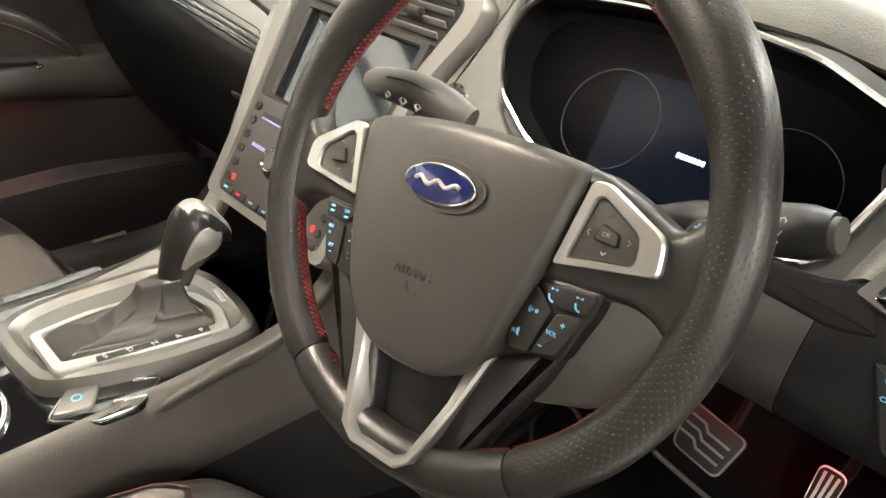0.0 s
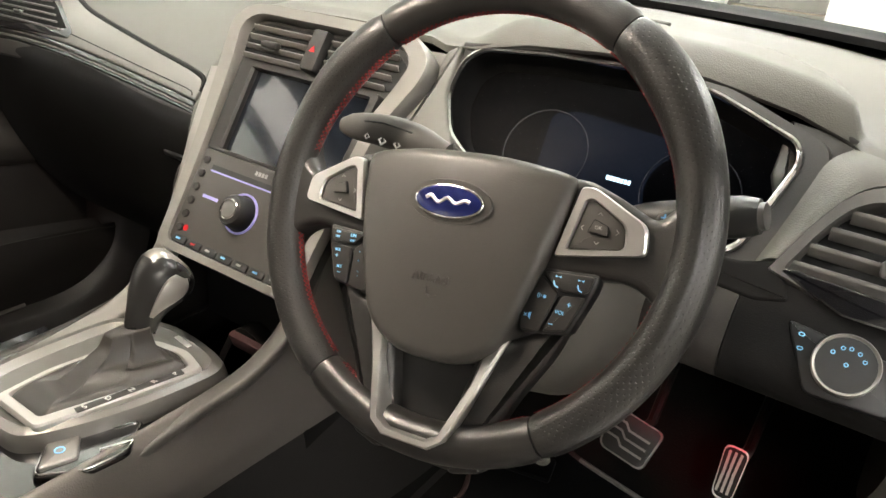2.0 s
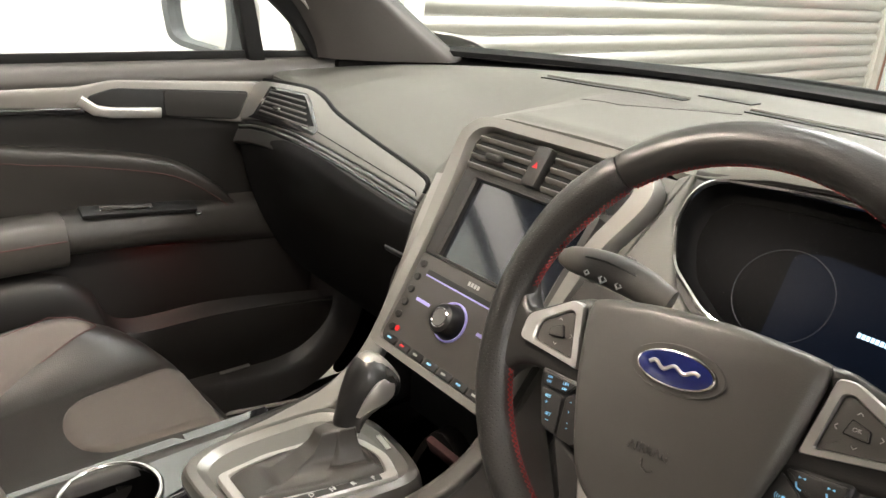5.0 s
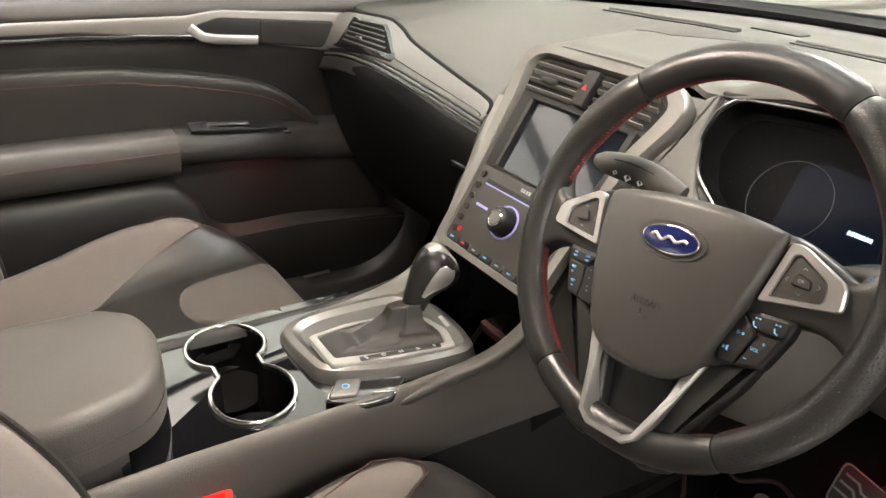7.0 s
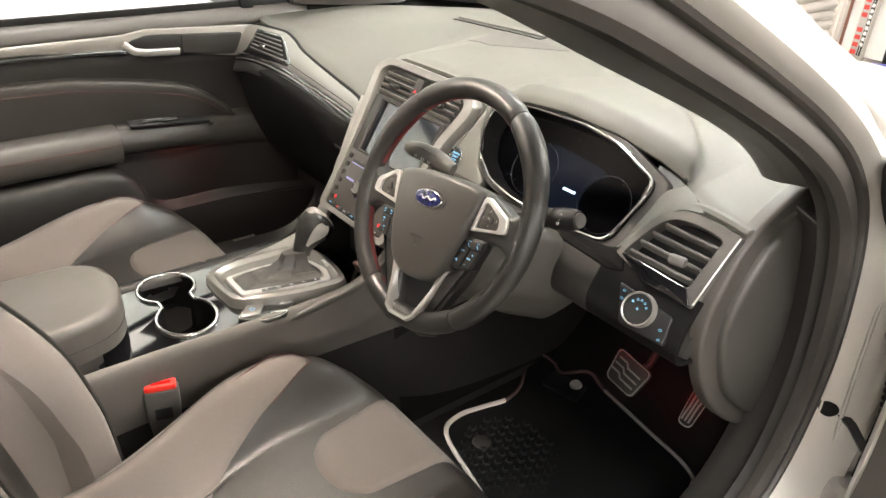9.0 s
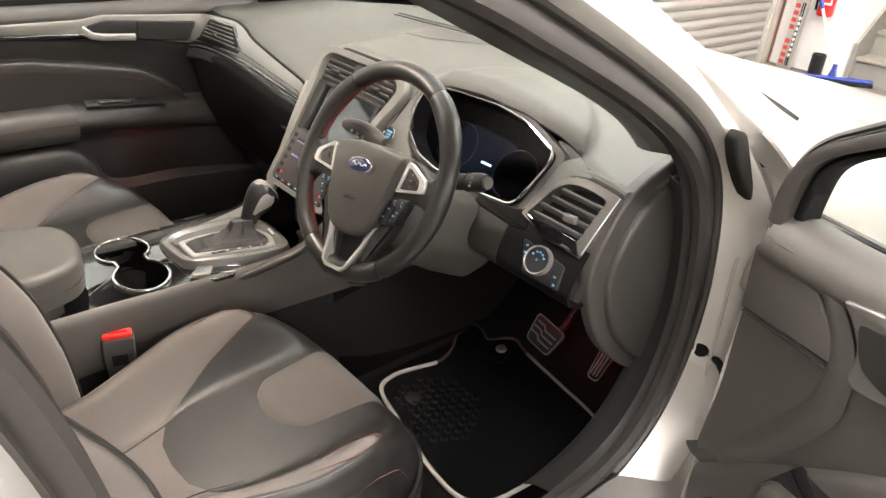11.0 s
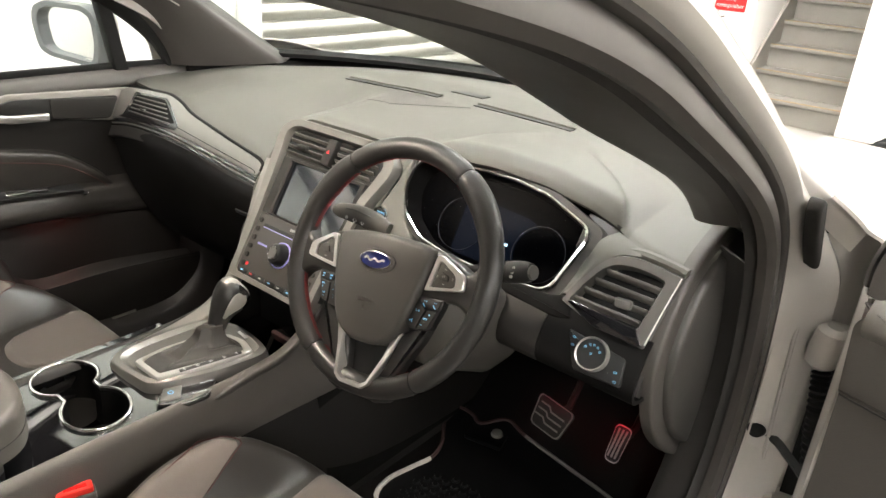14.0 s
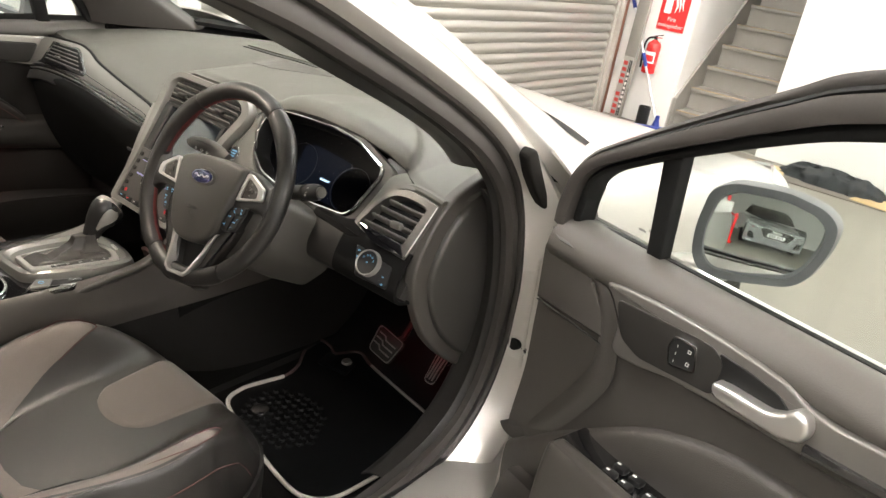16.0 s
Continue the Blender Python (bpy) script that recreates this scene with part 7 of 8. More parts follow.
    part("headliner", surf([[(x, 0.0 - 0.12 * (abs(x) / 0.6) ** 2, 1.3 - 0.05 * (abs(x) / 0.62) ** 2), (x, -0.3, 1.362 - 0.06 * (abs(x) / 0.62) ** 2), (x, -0.9, 1.38 - 0.06 * (abs(x) / 0.62) ** 2), (x, -1.6, 1.29 - 0.05 * (abs(x) / 0.62) ** 2)] for x in (-0.6, -0.4, 0, 0.4, 0.6)], 24, 16, 0.006), dark_soft, car, "dark headliner")
    part("rear_panel", box((1.7, 0.04, 0.8), pose(0, -2.3, 0.7), 0.02), paint, car)
    part("cowl", surf([[(x, 0.93 - 0.33 * (abs(x) / 0.8) ** 2.2, 0.935 - 0.02 * abs(x)), (x, 0.99 - 0.33 * (abs(x) / 0.8) ** 2.2, 0.95 - 0.02 * abs(x)), (x, 1.06 - 0.33 * (abs(x) / 0.8) ** 2.2, 0.94 - 0.03 * abs(x))] for x in (-0.8, -0.4, 0, 0.4, 0.8)], 8, 40, 0.01), black_plastic, car, "black scuttle panel")
    # windscreen
    rows = []
    for k in range(7):
        f = k / 6
        row = []
        for j in range(9):
            u = -1 + 2 * j / 8
            w = 0.745 - 0.13 * f
            bow = 0.33 * abs(u) ** 2.2 * (1 - 0.55 * f)
            row.append((u * w, 0.965 - 0.94 * f - bow, 0.948 + 0.387 * f + 0.02 * math.sin(math.pi * f) - 0.05 * f * u * u))
        rows.append(row)
    wsn = part("windscreen", surf(rows, 40, 24, 0.004), glass, car, "clear windscreen")
    wsn.visible_shadow = False
    # black frit line along the windscreen foot and the wipers
    foot = [Vector((u * 0.735, 0.95 - 0.325 * abs(u) ** 2.2, 0.957)) for u in np.linspace(-1, 1, 50)]
    part("windscreen_edge", sweep(foot, [(-0.014, -0.006), (0.014, -0.006), (0.014, 0.006), (-0.014, 0.006)], (0, -0.4, 0.9)), tyre_rubber, car, "black lower windscreen edge")
    wp = [Vector((x, 1.0 - 0.33 * (abs(x) / 0.8) ** 2.2, 0.962 - 0.02 * abs(x))) for x in np.linspace(-0.5, 0.2, 16)]
    part("wiper_blade", sweep(wp, [(-0.008, -0.006), (0.008, -0.006), (0.003, 0.01), (-0.003, 0.01)], (0, -0.3, 1)), tyre_rubber, car)
    # inner windscreen pillar trims
    for s in (-1,):
        outer = [(-0.75, 0.345, 0.945), (-0.745, 0.33, 0.985), (-0.742, 0.285, 1.05), (-0.735, 0.22, 1.105), (-0.722, 0.11, 1.165), (-0.71, -0.02, 1.21), (-0.69, -0.2, 1.265)]
        inner = [(-0.69, 0.66, 0.935), (-0.685, 0.6, 0.97), (-0.68, 0.52, 1.02), (-0.675, 0.43, 1.08), (-0.66, 0.31, 1.15), (-0.635, 0.16, 1.22), (-0.6, -0.05, 1.3)]
        rows = []
        for a, b in zip(outer, inner):
            a, b = Vector(a), Vector(b)
            q = Vector((0.028, -0.01, 0.0))
            row = [a, a.lerp(b, 0.12) + q * 0.8, a.lerp(b, 0.45) + q * 1.3, a.lerp(b, 0.85) + q * 0.9, b, b + Vector((-0.02, 0.03, 0.005))]
            rows.append([(-s * p.x, p.y, p.z) for p in row])
        # the shadow on this trim is put into its colour by the dark rubber
        part("pillar_trim", surf(rows, 20, 30, 0.004), rubber, car, "dark grey pillar trim")
    band = [(p, o) for p, o in opening() if p[1] > 0.975 and p[0] > -0.5]
    rows = [[Vector((x, p[0] + o[0] * e, p[1] + o[1] * e)) for x, e in ((0.715, 0.007), (0.69, 0.003), (w + 0.03, 0.001), (w + 0.01, 0.0), (w, 0.006), (w - 0.006, 0.03), (w, 0.085))] for p, o in sorted(band, key=lambda q: q[0][0]) for w in (0.602 + 0.05 * smooth01((p[0] + 0.05) / 0.22),)]
    part("pillar_trim", surf(rows, 16, 80, 0.004), rubber, car, "dark grey pillar trim")
    # added black block: stands in for the shade in the gap behind the trim
    part("trim_gap_shade", box((0.07, 0.11, 0.06), pose(0.69, 0.395, 0.957, -30, 0, -10), 0.012), tyre_rubber, car, "black block standing in for the shade at the pillar foot")
    part("pillar_foam", prism(fillet([(0.247, 1.03), (0.258, 1.041), (0.277, 1.036), (0.314, 0.986), (0.358, 0.926), (0.346, 0.919), (0.305, 0.955), (0.27, 0.993)], 0.01), 0.018, basis((0.779, 0, 0), (0, 1, 0), (0, 0, 1)), 0.006), foam_dark, car, "dark foam strip in the gap behind the wing")
    # near-black sheet added to give the open hinge gap its shade
    part("hinge_gap_shade", surf([[(0.829, 0.402, z), (0.838, 0.404, z), (0.855, 0.407, z), (0.88, 0.41, z)] for z in (0.4, 0.55, 0.68, 0.775)], 8, 12, 0.003), tyre_rubber, car, "dark sheet standing in for the shade in the hinge gap")
    part("gap_seal", sweep([(0.792, 0.378, 0.87), (0.788, 0.381, 0.8), (0.79, 0.384, 0.7), (0.795, 0.386, 0.58), (0.8, 0.386, 0.45)], circle(0.003, 8), (0, 1, 0)), paint, car)
    # outer face of the windscreen pillar running down to the wing
    edge_a = [(0.64, -0.14, 1.3), (0.65, -0.04, 1.272), (0.66, 0.06, 1.236), (0.668, 0.152, 1.197), (0.68, 0.24, 1.15), (0.7, 0.332, 1.101), (0.73, 0.393, 1.064), (0.765, 0.44, 1.028), (0.815, 0.53, 0.98)]
    edge_b = [(0.685, -0.14, 1.27), (0.692, -0.05, 1.238), (0.7, 0.043, 1.2), (0.702, 0.12, 1.169), (0.704, 0.2, 1.132), (0.712, 0.27, 1.095), (0.735, 0.315, 1.062), (0.775, 0.345, 1.026), (0.83, 0.4, 0.97)]
    for s in (1, -1):
        rows = []
        for a, b in zip(edge_a, edge_b):
            a, b = Vector(a), Vector(b)
            q = Vector((0.006, -0.003, 0.006))
            row = [a + Vector((-0.03, 0.02, -0.02)), a, a.lerp(b, 0.4) + q, a.lerp(b, 0.85) + q * 0.6, b, b + Vector((-0.012, 0.0, -0.03))]
            rows.append([(s * p.x, p.y, p.z) for p in row])
        part("outer_pillar", surf(rows, 18, 40, 0.003), paint, car, "silver outer windscreen pillar")
    # overhead lamp unit with its two courtesy lights
    part("overhead_unit", box((0.2, 0.13, 0.022), pose(0, -0.2, 1.327, -8, 0, 0), 0.008), dash_soft, car, "grey overhead lamp unit")
    for x in (-0.055, 0.055):
        part("courtesy_lens", box((0.06, 0.04, 0.004), pose(x, -0.2, 1.314, -8, 0, 0), 0.0015), courtesy_light, car, "lit courtesy lamp lens")


build_body()


# ---- doors ----
def build_passenger_door():
    d = thing("passenger_door", "closed passenger door with dark vinyl panel and silver handle trim", "car door", (-0.78, 0, 0.3))
    P = lambda y, z, x=0.0: (-0.745 + x, y, z)
    ys = (-1.0, -0.6, -0.3, -0.1, 0.1, 0.25, 0.4)
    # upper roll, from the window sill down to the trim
    part("sill_roll", surf([[P(y, 0.945, -0.06), P(y, 0.943, -0.02), P(y, 0.932, 0.0), P(y, 0.914, 0.006), P(y, 0.905, 0.0), P(y, 0.90, -0.02)] for y in ys], 20, 30, 0.004), door_soft_light_shaded, d, "grey soft sill")
    part("main_panel", surf([[P(y, 0.91, -0.012), P(y, 0.86 - 0.03 * smooth01((y + 0.3) / 0.5), -0.006), P(y, 0.80, -0.012), P(y, 0.7, -0.022), P(y, 0.6, -0.02), P(y, 0.45, -0.01), P(y, 0.3, -0.02)] for y in ys], 30, 30, 0.01), door_dark_shaded, d)
    # silver trim: bar, handle bay, tail
    o = fillet([(-1.0, 0.881), (-0.3, 0.886), (-0.11, 0.872), (0.17, 0.83), (0.215, 0.842), (0.225, 0.9), (0.2, 0.905), (-0.05, 0.918), (-0.11, 0.909), (-0.3, 0.908), (-1.0, 0.9)], 0.006)
    m = basis((-0.752, 0, 0), (0, 1, 0), (0, 0, 1))
    part("handle_trim", prism(o, 0.016, m, 0.004), rail_silver, d, "satin silver trim")
    part("handle_bay", prism(fillet([(-0.08, 0.864), (0.165, 0.836), (0.19, 0.888), (-0.05, 0.905), (-0.095, 0.893)], 0.012), 0.004, m @ pose(0, 0, 0.0145), 0.002), black_plastic, d, "dark handle recess")
    part("speaker_cover", prism(fillet([(0.03, 0.853), (0.163, 0.838), (0.185, 0.885), (0.03, 0.899)], 0.008), 0.004, m @ pose(0, 0, 0.017), 0.002), dark_soft, d)
    part("door_handle", sweep([P(-0.105, 0.888, 0.012), P(-0.085, 0.872, 0.022), P(-0.06, 0.867, 0.024), P(0.02, 0.861, 0.02)], fillet([(-0.005, -0.009), (0.005, -0.009), (0.005, 0.009), (-0.005, 0.009)], 0.004, 3), (0, 0, 1)), satin, d, "silver door handle")
    part("black_strip", sweep([P(-1.0, 0.874, 0.006), P(-0.3, 0.879, 0.006), P(-0.1, 0.87, 0.006)], fillet([(-0.008, -0.006), (0.008, -0.006), (0.008, 0.006), (-0.008, 0.006)], 0.003, 2), (0, 0, 1)), gloss_black, d)
    # arched leather panel
    arch = [(-1.0, 0.835), (-0.32, 0.827), (-0.18, 0.815), (-0.08, 0.799), (0.04, 0.769), (0.123, 0.713), (0.15, 0.68)]
    low = [(-1.0, 0.7), (-0.32, 0.7), (-0.18, 0.7), (-0.08, 0.695), (0.04, 0.68), (0.1, 0.672), (0.14, 0.665)]
    a, b = crom(arch, 40), crom(low, 40)
    rows = [[P(p[0], p[1], -0.014), P(p[0], p[1] - 0.006, 0.008), P(p[0] * 0.6 + q[0] * 0.4, p[1] * 0.6 + q[1] * 0.4, 0.006), P(q[0], q[1], -0.012)] for p, q in zip(a, b)]
    part("arch_panel", surf(rows, 14, 50, 0.006), door_soft_shaded, d, "padded leather panel")
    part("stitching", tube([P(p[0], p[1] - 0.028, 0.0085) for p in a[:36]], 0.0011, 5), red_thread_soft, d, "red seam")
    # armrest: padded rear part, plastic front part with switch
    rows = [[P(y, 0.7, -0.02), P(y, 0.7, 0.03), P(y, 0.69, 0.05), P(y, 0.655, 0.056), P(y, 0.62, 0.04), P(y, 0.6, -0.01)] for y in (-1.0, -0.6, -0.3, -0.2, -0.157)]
    part("armrest", surf(rows, 20, 24, 0.005), door_soft_light_shaded, d, "padded armrest")
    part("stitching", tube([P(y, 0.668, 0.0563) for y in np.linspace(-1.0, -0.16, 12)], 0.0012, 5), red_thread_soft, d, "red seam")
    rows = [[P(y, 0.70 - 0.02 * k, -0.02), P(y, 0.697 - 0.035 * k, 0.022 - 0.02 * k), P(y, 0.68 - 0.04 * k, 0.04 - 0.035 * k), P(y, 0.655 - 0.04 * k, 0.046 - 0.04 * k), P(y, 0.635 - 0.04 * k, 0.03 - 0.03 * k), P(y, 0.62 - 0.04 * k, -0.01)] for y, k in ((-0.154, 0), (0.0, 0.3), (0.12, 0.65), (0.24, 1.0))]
    part("armrest_front", surf(rows, 20, 24, 0.005), door_soft_shaded, d)
    part("switch_well", box((0.03, 0.2, 0.008), pose(-0.722, -0.03, 0.694, -6, 20, 0), 0.003), black_plastic, d)
    part("window_switch", box((0.014, 0.09, 0.008), pose(-0.716, -0.055, 0.702, -6, 20, 0), 0.003), chrome, d, "chrome window switch")
    part("pull_mark", box((0.006, 0.012, 0.006), pose(-0.712, 0.07, 0.672, 8, 20, 0), 0.002), chrome, d)
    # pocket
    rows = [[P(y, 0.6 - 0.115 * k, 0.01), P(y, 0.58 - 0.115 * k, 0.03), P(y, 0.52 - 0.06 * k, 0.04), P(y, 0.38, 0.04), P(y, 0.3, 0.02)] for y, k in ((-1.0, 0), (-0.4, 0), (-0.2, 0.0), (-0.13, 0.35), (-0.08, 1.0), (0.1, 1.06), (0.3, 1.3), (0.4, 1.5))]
    part("pocket", surf(rows, 16, 40, 0.006), door_dark_shaded, d, "door pocket")
    # inner sill that sweeps up into the front of the opening
    edge = crom([(-0.75, 0.33), (-0.3, 0.322), (0.05, 0.312), (0.113, 0.304), (0.193, 0.297), (0.258, 0.305), (0.304, 0.331), (0.343, 0.386), (0.36, 0.45), (0.365, 0.55)], 50)
    rows = []
    for i, p in enumerate(edge):
        a, b = edge[max(i - 1, 0)], edge[min(i + 1, 49)]
        l = math.hypot(b[0] - a[0], b[1] - a[1])
        ny, nz = -(b[1] - a[1]) / l, (b[0] - a[0]) / l
        rows.append([(x, p[0] + ny * o2, p[1] + nz * o2) for x, o2 in ((-0.675, -0.06), (-0.688, -0.022), (-0.697, -0.004), (-0.706, 0.004), (-0.73, 0.022), (-0.755, 0.034))])
    sl = thing("door_sill_trim", "dark plastic passenger sill trim with a metal plate", "sill trim", (-0.7, 0.1, 0.31))
    part("sill_sweep", surf(rows, 14, 60, 0.004), door_dark_shaded, sl)
    part("plate", box((0.02, 0.11, 0.003), pose(-0.722, 0.105, 0.3235, 0, 38, 0), 0.001), plate_silver, sl, "dull metal plate")
    # window: frame bar, glass
    part("window_bar", box((0.03, 0.034, 0.26), pose(-0.772, 0.2, 1.055, 10, 0, 0), 0.006), tyre_rubber, d, "black quarter light bar")
    part("window_seal", sweep([P(-1.0, 0.95, -0.03), P(0.2, 0.95, -0.03), P(0.36, 0.946, -0.03)], fillet([(-0.006, -0.008), (0.006, -0.008), (0.006, 0.008), (-0.006, 0.008)], 0.003, 2), (0, 0, 1)), tyre_rubber, d)
    fr = crom([(-1.0, 1.3), (-0.43, 1.29), (-0.1, 1.22), (0.1, 1.15), (0.2, 1.1), (0.27, 1.05), (0.32, 1.0), (0.355, 0.945)], 36)
    part("window_frame", sweep([(-0.765, p[0], p[1] + 0.004) for p in fr], fillet([(-0.018, -0.012), (0.018, -0.012), (0.018, 0.012), (-0.018, 0.012)], 0.006, 2), (1, 0, 0)), tyre_rubber, d)
    bm = prism([(-1.0, 0.94), (0.355, 0.94), (0.32, 1.0), (0.27, 1.05), (0.2, 1.1), (0.1, 1.15), (-0.1, 1.22), (-0.43, 1.29), (-1.0, 1.3)], 0.004, basis((-0.785, 0, 0), (0, 1, 0), (0, 0, 1)))
    g = part("window_pane", bm, glass, d, "clear window pane")
    g.visible_shadow = False
    part("outer_skin", surf([[(-0.8, y, 0.945), (-0.86, y, 0.9), (-0.905, y, 0.75), (-0.91, y, 0.55), (-0.88, y, 0.35)] for y in (-1.0, -0.3, 0.43)], 14, 10, 0.004), paint, d, "silver outer skin")
    build_mirror(d, basis((-0.945, 0.19, 1.005), (1, 0.28, 0), (0, 0.0, 1)), -1)


def build_mirror(parent, m, s):
    """A door mirror; m: x across the glass, y up, z back towards the driver."""
    o = fillet([(-0.104, -0.048), (-0.07, -0.062), (0.085, -0.074), (0.1, -0.02), (0.095, 0.05), (0.06, 0.068), (-0.07, 0.068), (-0.108, 0.052), (-0.118, 0.02)] if s < 0 else [(-0.079, -0.054), (-0.086, -0.016), (-0.081, 0.04), (-0.056, 0.058), (0.012, 0.066), (0.06, 0.058), (0.08, 0.042), (0.08, 0.01), (0.07, -0.026), (0.052, -0.05), (-0.02, -0.07), (-0.06, -0.074)], 0.018)
    rows = []
    for k, z in ((1.0, 0.0), (1.04, -0.012), (1.03, -0.04), (0.93, -0.07), (0.7, -0.092), (0.35, -0.1), (0.05, -0.101)):
        rows.append(at(m, [(x * k, y * k) for x, y in o], z))
    bm = bmesh.new()
    ring_faces(bm, rows)
    mi = part("mirror_housing", bm, paint, parent, "silver mirror housing")
    part("mirror_edge", frame_ring([(x * 1.06, y * 1.07) for x, y in o], [(x * 0.86, y * 0.84) for x, y in o], 0.034, m @ pose(0, 0, -0.026), bevel=0.008), slate, mi, "dark mirror edge")
    bm = bmesh.new()
    g = m @ pose(0, 0, -0.001, -3, 5, 0) if s > 0 else m @ pose(0, 0, -0.003)
    rings = [at(g, [(x * 0.88 * k, y * 0.86 * k, -((x * k) ** 2 + (y * k) ** 2) / 2.4) for x, y in o]) for k in np.linspace(1, 0.02, 14)]
    r = ring_faces(bm, rings)
    bm.faces.new(r[-1])
    part("mirror_glass", bm, mirror_glass, mi, "convex mirror glass")
    part("mirror_arm", sweep([m @ Vector((-s * 0.02 * 1, -0.05, -0.04)), m @ Vector((-s * 0.075, -0.085, -0.03)), m @ Vector((-s * 0.12, -0.1, -0.02))], fillet([(-0.03, -0.02), (0.03, -0.02), (0.03, 0.02), (-0.03, 0.02)], 0.015, 3), (0, 0, 1)), paint, mi)


door_soft_light = material("door_vinyl_light", (0.082, 0.075, 0.067), 0.5, grain=0.1, grain_size=0.0015, bump=0.3, voronoi=True)
door_dark = material("door_plastic_dark", (0.038, 0.034, 0.031), 0.5, grain=0.1, grain_size=0.0015, bump=0.2)
# darker copies of the driver door materials, with passenger-side shade put into the colour
door_soft_shaded = material("shaded_door_vinyl", (0.034, 0.0315, 0.0285), 0.46, grain=0.1, grain_size=0.0015, bump=0.3, voronoi=True)
door_soft_light_shaded = material("shaded_armrest_vinyl", (0.056, 0.052, 0.047), 0.46, grain=0.1, grain_size=0.0015, bump=0.3, voronoi=True)
door_dark_shaded = material("shaded_door_plastic", (0.0155, 0.0145, 0.0135), 0.46, grain=0.1, grain_size=0.0015, bump=0.2)
door_silver = material("door_trim_silver", (0.185, 0.176, 0.165), 0.33, metal=0.55, grain=0.02, grain_size=0.0006, bump=0.0, blotch=0.05, rough_var=0.03)
slate = material("slate_plastic", (0.11, 0.115, 0.12), 0.45, grain=0.1, grain_size=0.001)
build_passenger_door()

BETA = radians(15)
DOOR = basis((1.025, 0.182, 0), (math.cos(BETA), -math.sin(BETA), 0), (0, 0, 1))   # x along the door from the hinge, y up, z towards the cabin


def build_driver_door():
    d = thing("driver_door", "open driver door with dark vinyl panel and silver trim", "car door", DOOR @ Vector((-0.1, 0.35, -0.03)))
    Q = lambda s, z, o=0.0: tuple(DOOR @ Vector((s, z, o)))
    ss = (-0.155, -0.12, -0.06, 0.0, 0.15, 0.35, 0.6, 0.9)
    part("sill_roll", surf([[Q(s, 0.958, -0.075), Q(s, 0.962, -0.045), Q(s, 0.955, -0.02), Q(s, 0.935, -0.003), Q(s, 0.915, 0.0), Q(s, 0.9, -0.01)] for s in ss], 20, 40, 0.005), door_soft_light, d, "grey soft sill")
    part("main_panel", surf([[Q(s, 0.92, -0.016), Q(s, 0.86, -0.014), Q(s, 0.78, -0.016), Q(s, 0.66 + 0.03 * k, -0.02), Q(s, 0.56 + 0.05 * k, -0.012), Q(s, 0.45 + 0.13 * k, -0.01), Q(s, 0.33 + 0.215 * k, -0.02)] for s, k in ((-0.16, 1.0), (-0.1, 1.0), (0.0, 0.3), (0.2, 0.0), (0.5, 0.0), (0.9, 0.0))], 30, 30, 0.012), door_soft, d, "dark brown vinyl panel")
    part("front_corner", prism(fillet([(-0.161, 0.822), (-0.168, 0.915), (-0.15, 0.932), (-0.105, 0.925), (-0.066, 0.9), (-0.03, 0.862), (-0.012, 0.824)], [0.003, 0.01, 0.012, 0.02, 0.02, 0.02, 0.004]), 0.007, DOOR @ pose(0, 0, -0.0155), 0.004), door_soft, d)
    part("trim_shoulder", surf([[Q(a - 0.016, b + 0.004, -0.018), Q(a - 0.006, b + 0.002, -0.009 - 0.004 * k), Q(a + 0.01, b, -0.004 - 0.006 * k), Q(a + 0.03, b - 0.004, -0.009 - 0.006 * k)] for a, b, k in ((-0.15, 0.934, 0), (-0.105, 0.93, 0), (-0.06, 0.905, 0), (-0.028, 0.86, 0), (-0.016, 0.815, 0.1), (-0.018, 0.765, 0.4), (-0.045, 0.705, 0.7), (-0.085, 0.64, 0.9), (-0.13, 0.59, 1), (-0.17, 0.552, 1))], 10, 60, 0.003), door_soft, d)
    # silver trim
    o = [(-0.03, 0.917), (0.006, 0.924), (0.07, 0.929), (0.133, 0.93), (0.205, 0.928), (0.248, 0.923), (0.275, 0.911), (0.311, 0.907), (0.36, 0.911), (0.9, 0.93), (0.9, 0.885), (0.341, 0.861), (0.279, 0.852), (0.174, 0.846), (0.106, 0.840), (0.05, 0.826), (0.02, 0.823), (0.008, 0.832), (0.01, 0.87), (-0.008, 0.899)]
    part("handle_trim", prism(fillet(o, 0.012), 0.014, DOOR @ pose(0, 0, -0.008), 0.005, 4), door_silver, d, "satin silver trim")
    part("handle_bay", prism(fillet([(0.0, 0.904), (0.013, 0.868), (0.024, 0.853), (0.056, 0.842), (0.17, 0.856), (0.172, 0.9), (0.155, 0.916), (0.125, 0.915)], 0.01), 0.003, DOOR @ pose(0, 0, 0.0045), 0.001), dark_soft, d, "dark inlay")
    part("handle_recess", prism(fillet([(0.168, 0.857), (0.172, 0.9), (0.16, 0.914), (0.205, 0.912), (0.245, 0.906), (0.268, 0.89), (0.275, 0.866)], 0.008), 0.003, DOOR @ pose(0, 0, 0.005), 0.001), black_plastic, d, "black handle recess")
    part("door_handle", prism(fillet([(0.173, 0.884), (0.194, 0.887), (0.245, 0.888), (0.262, 0.897), (0.273, 0.91), (0.288, 0.905), (0.293, 0.89), (0.29, 0.876), (0.267, 0.867), (0.185, 0.865), (0.174, 0.872)], 0.006), 0.02, DOOR @ pose(0, 0, 0.006), 0.006, 4), satin, d, "silver door handle")
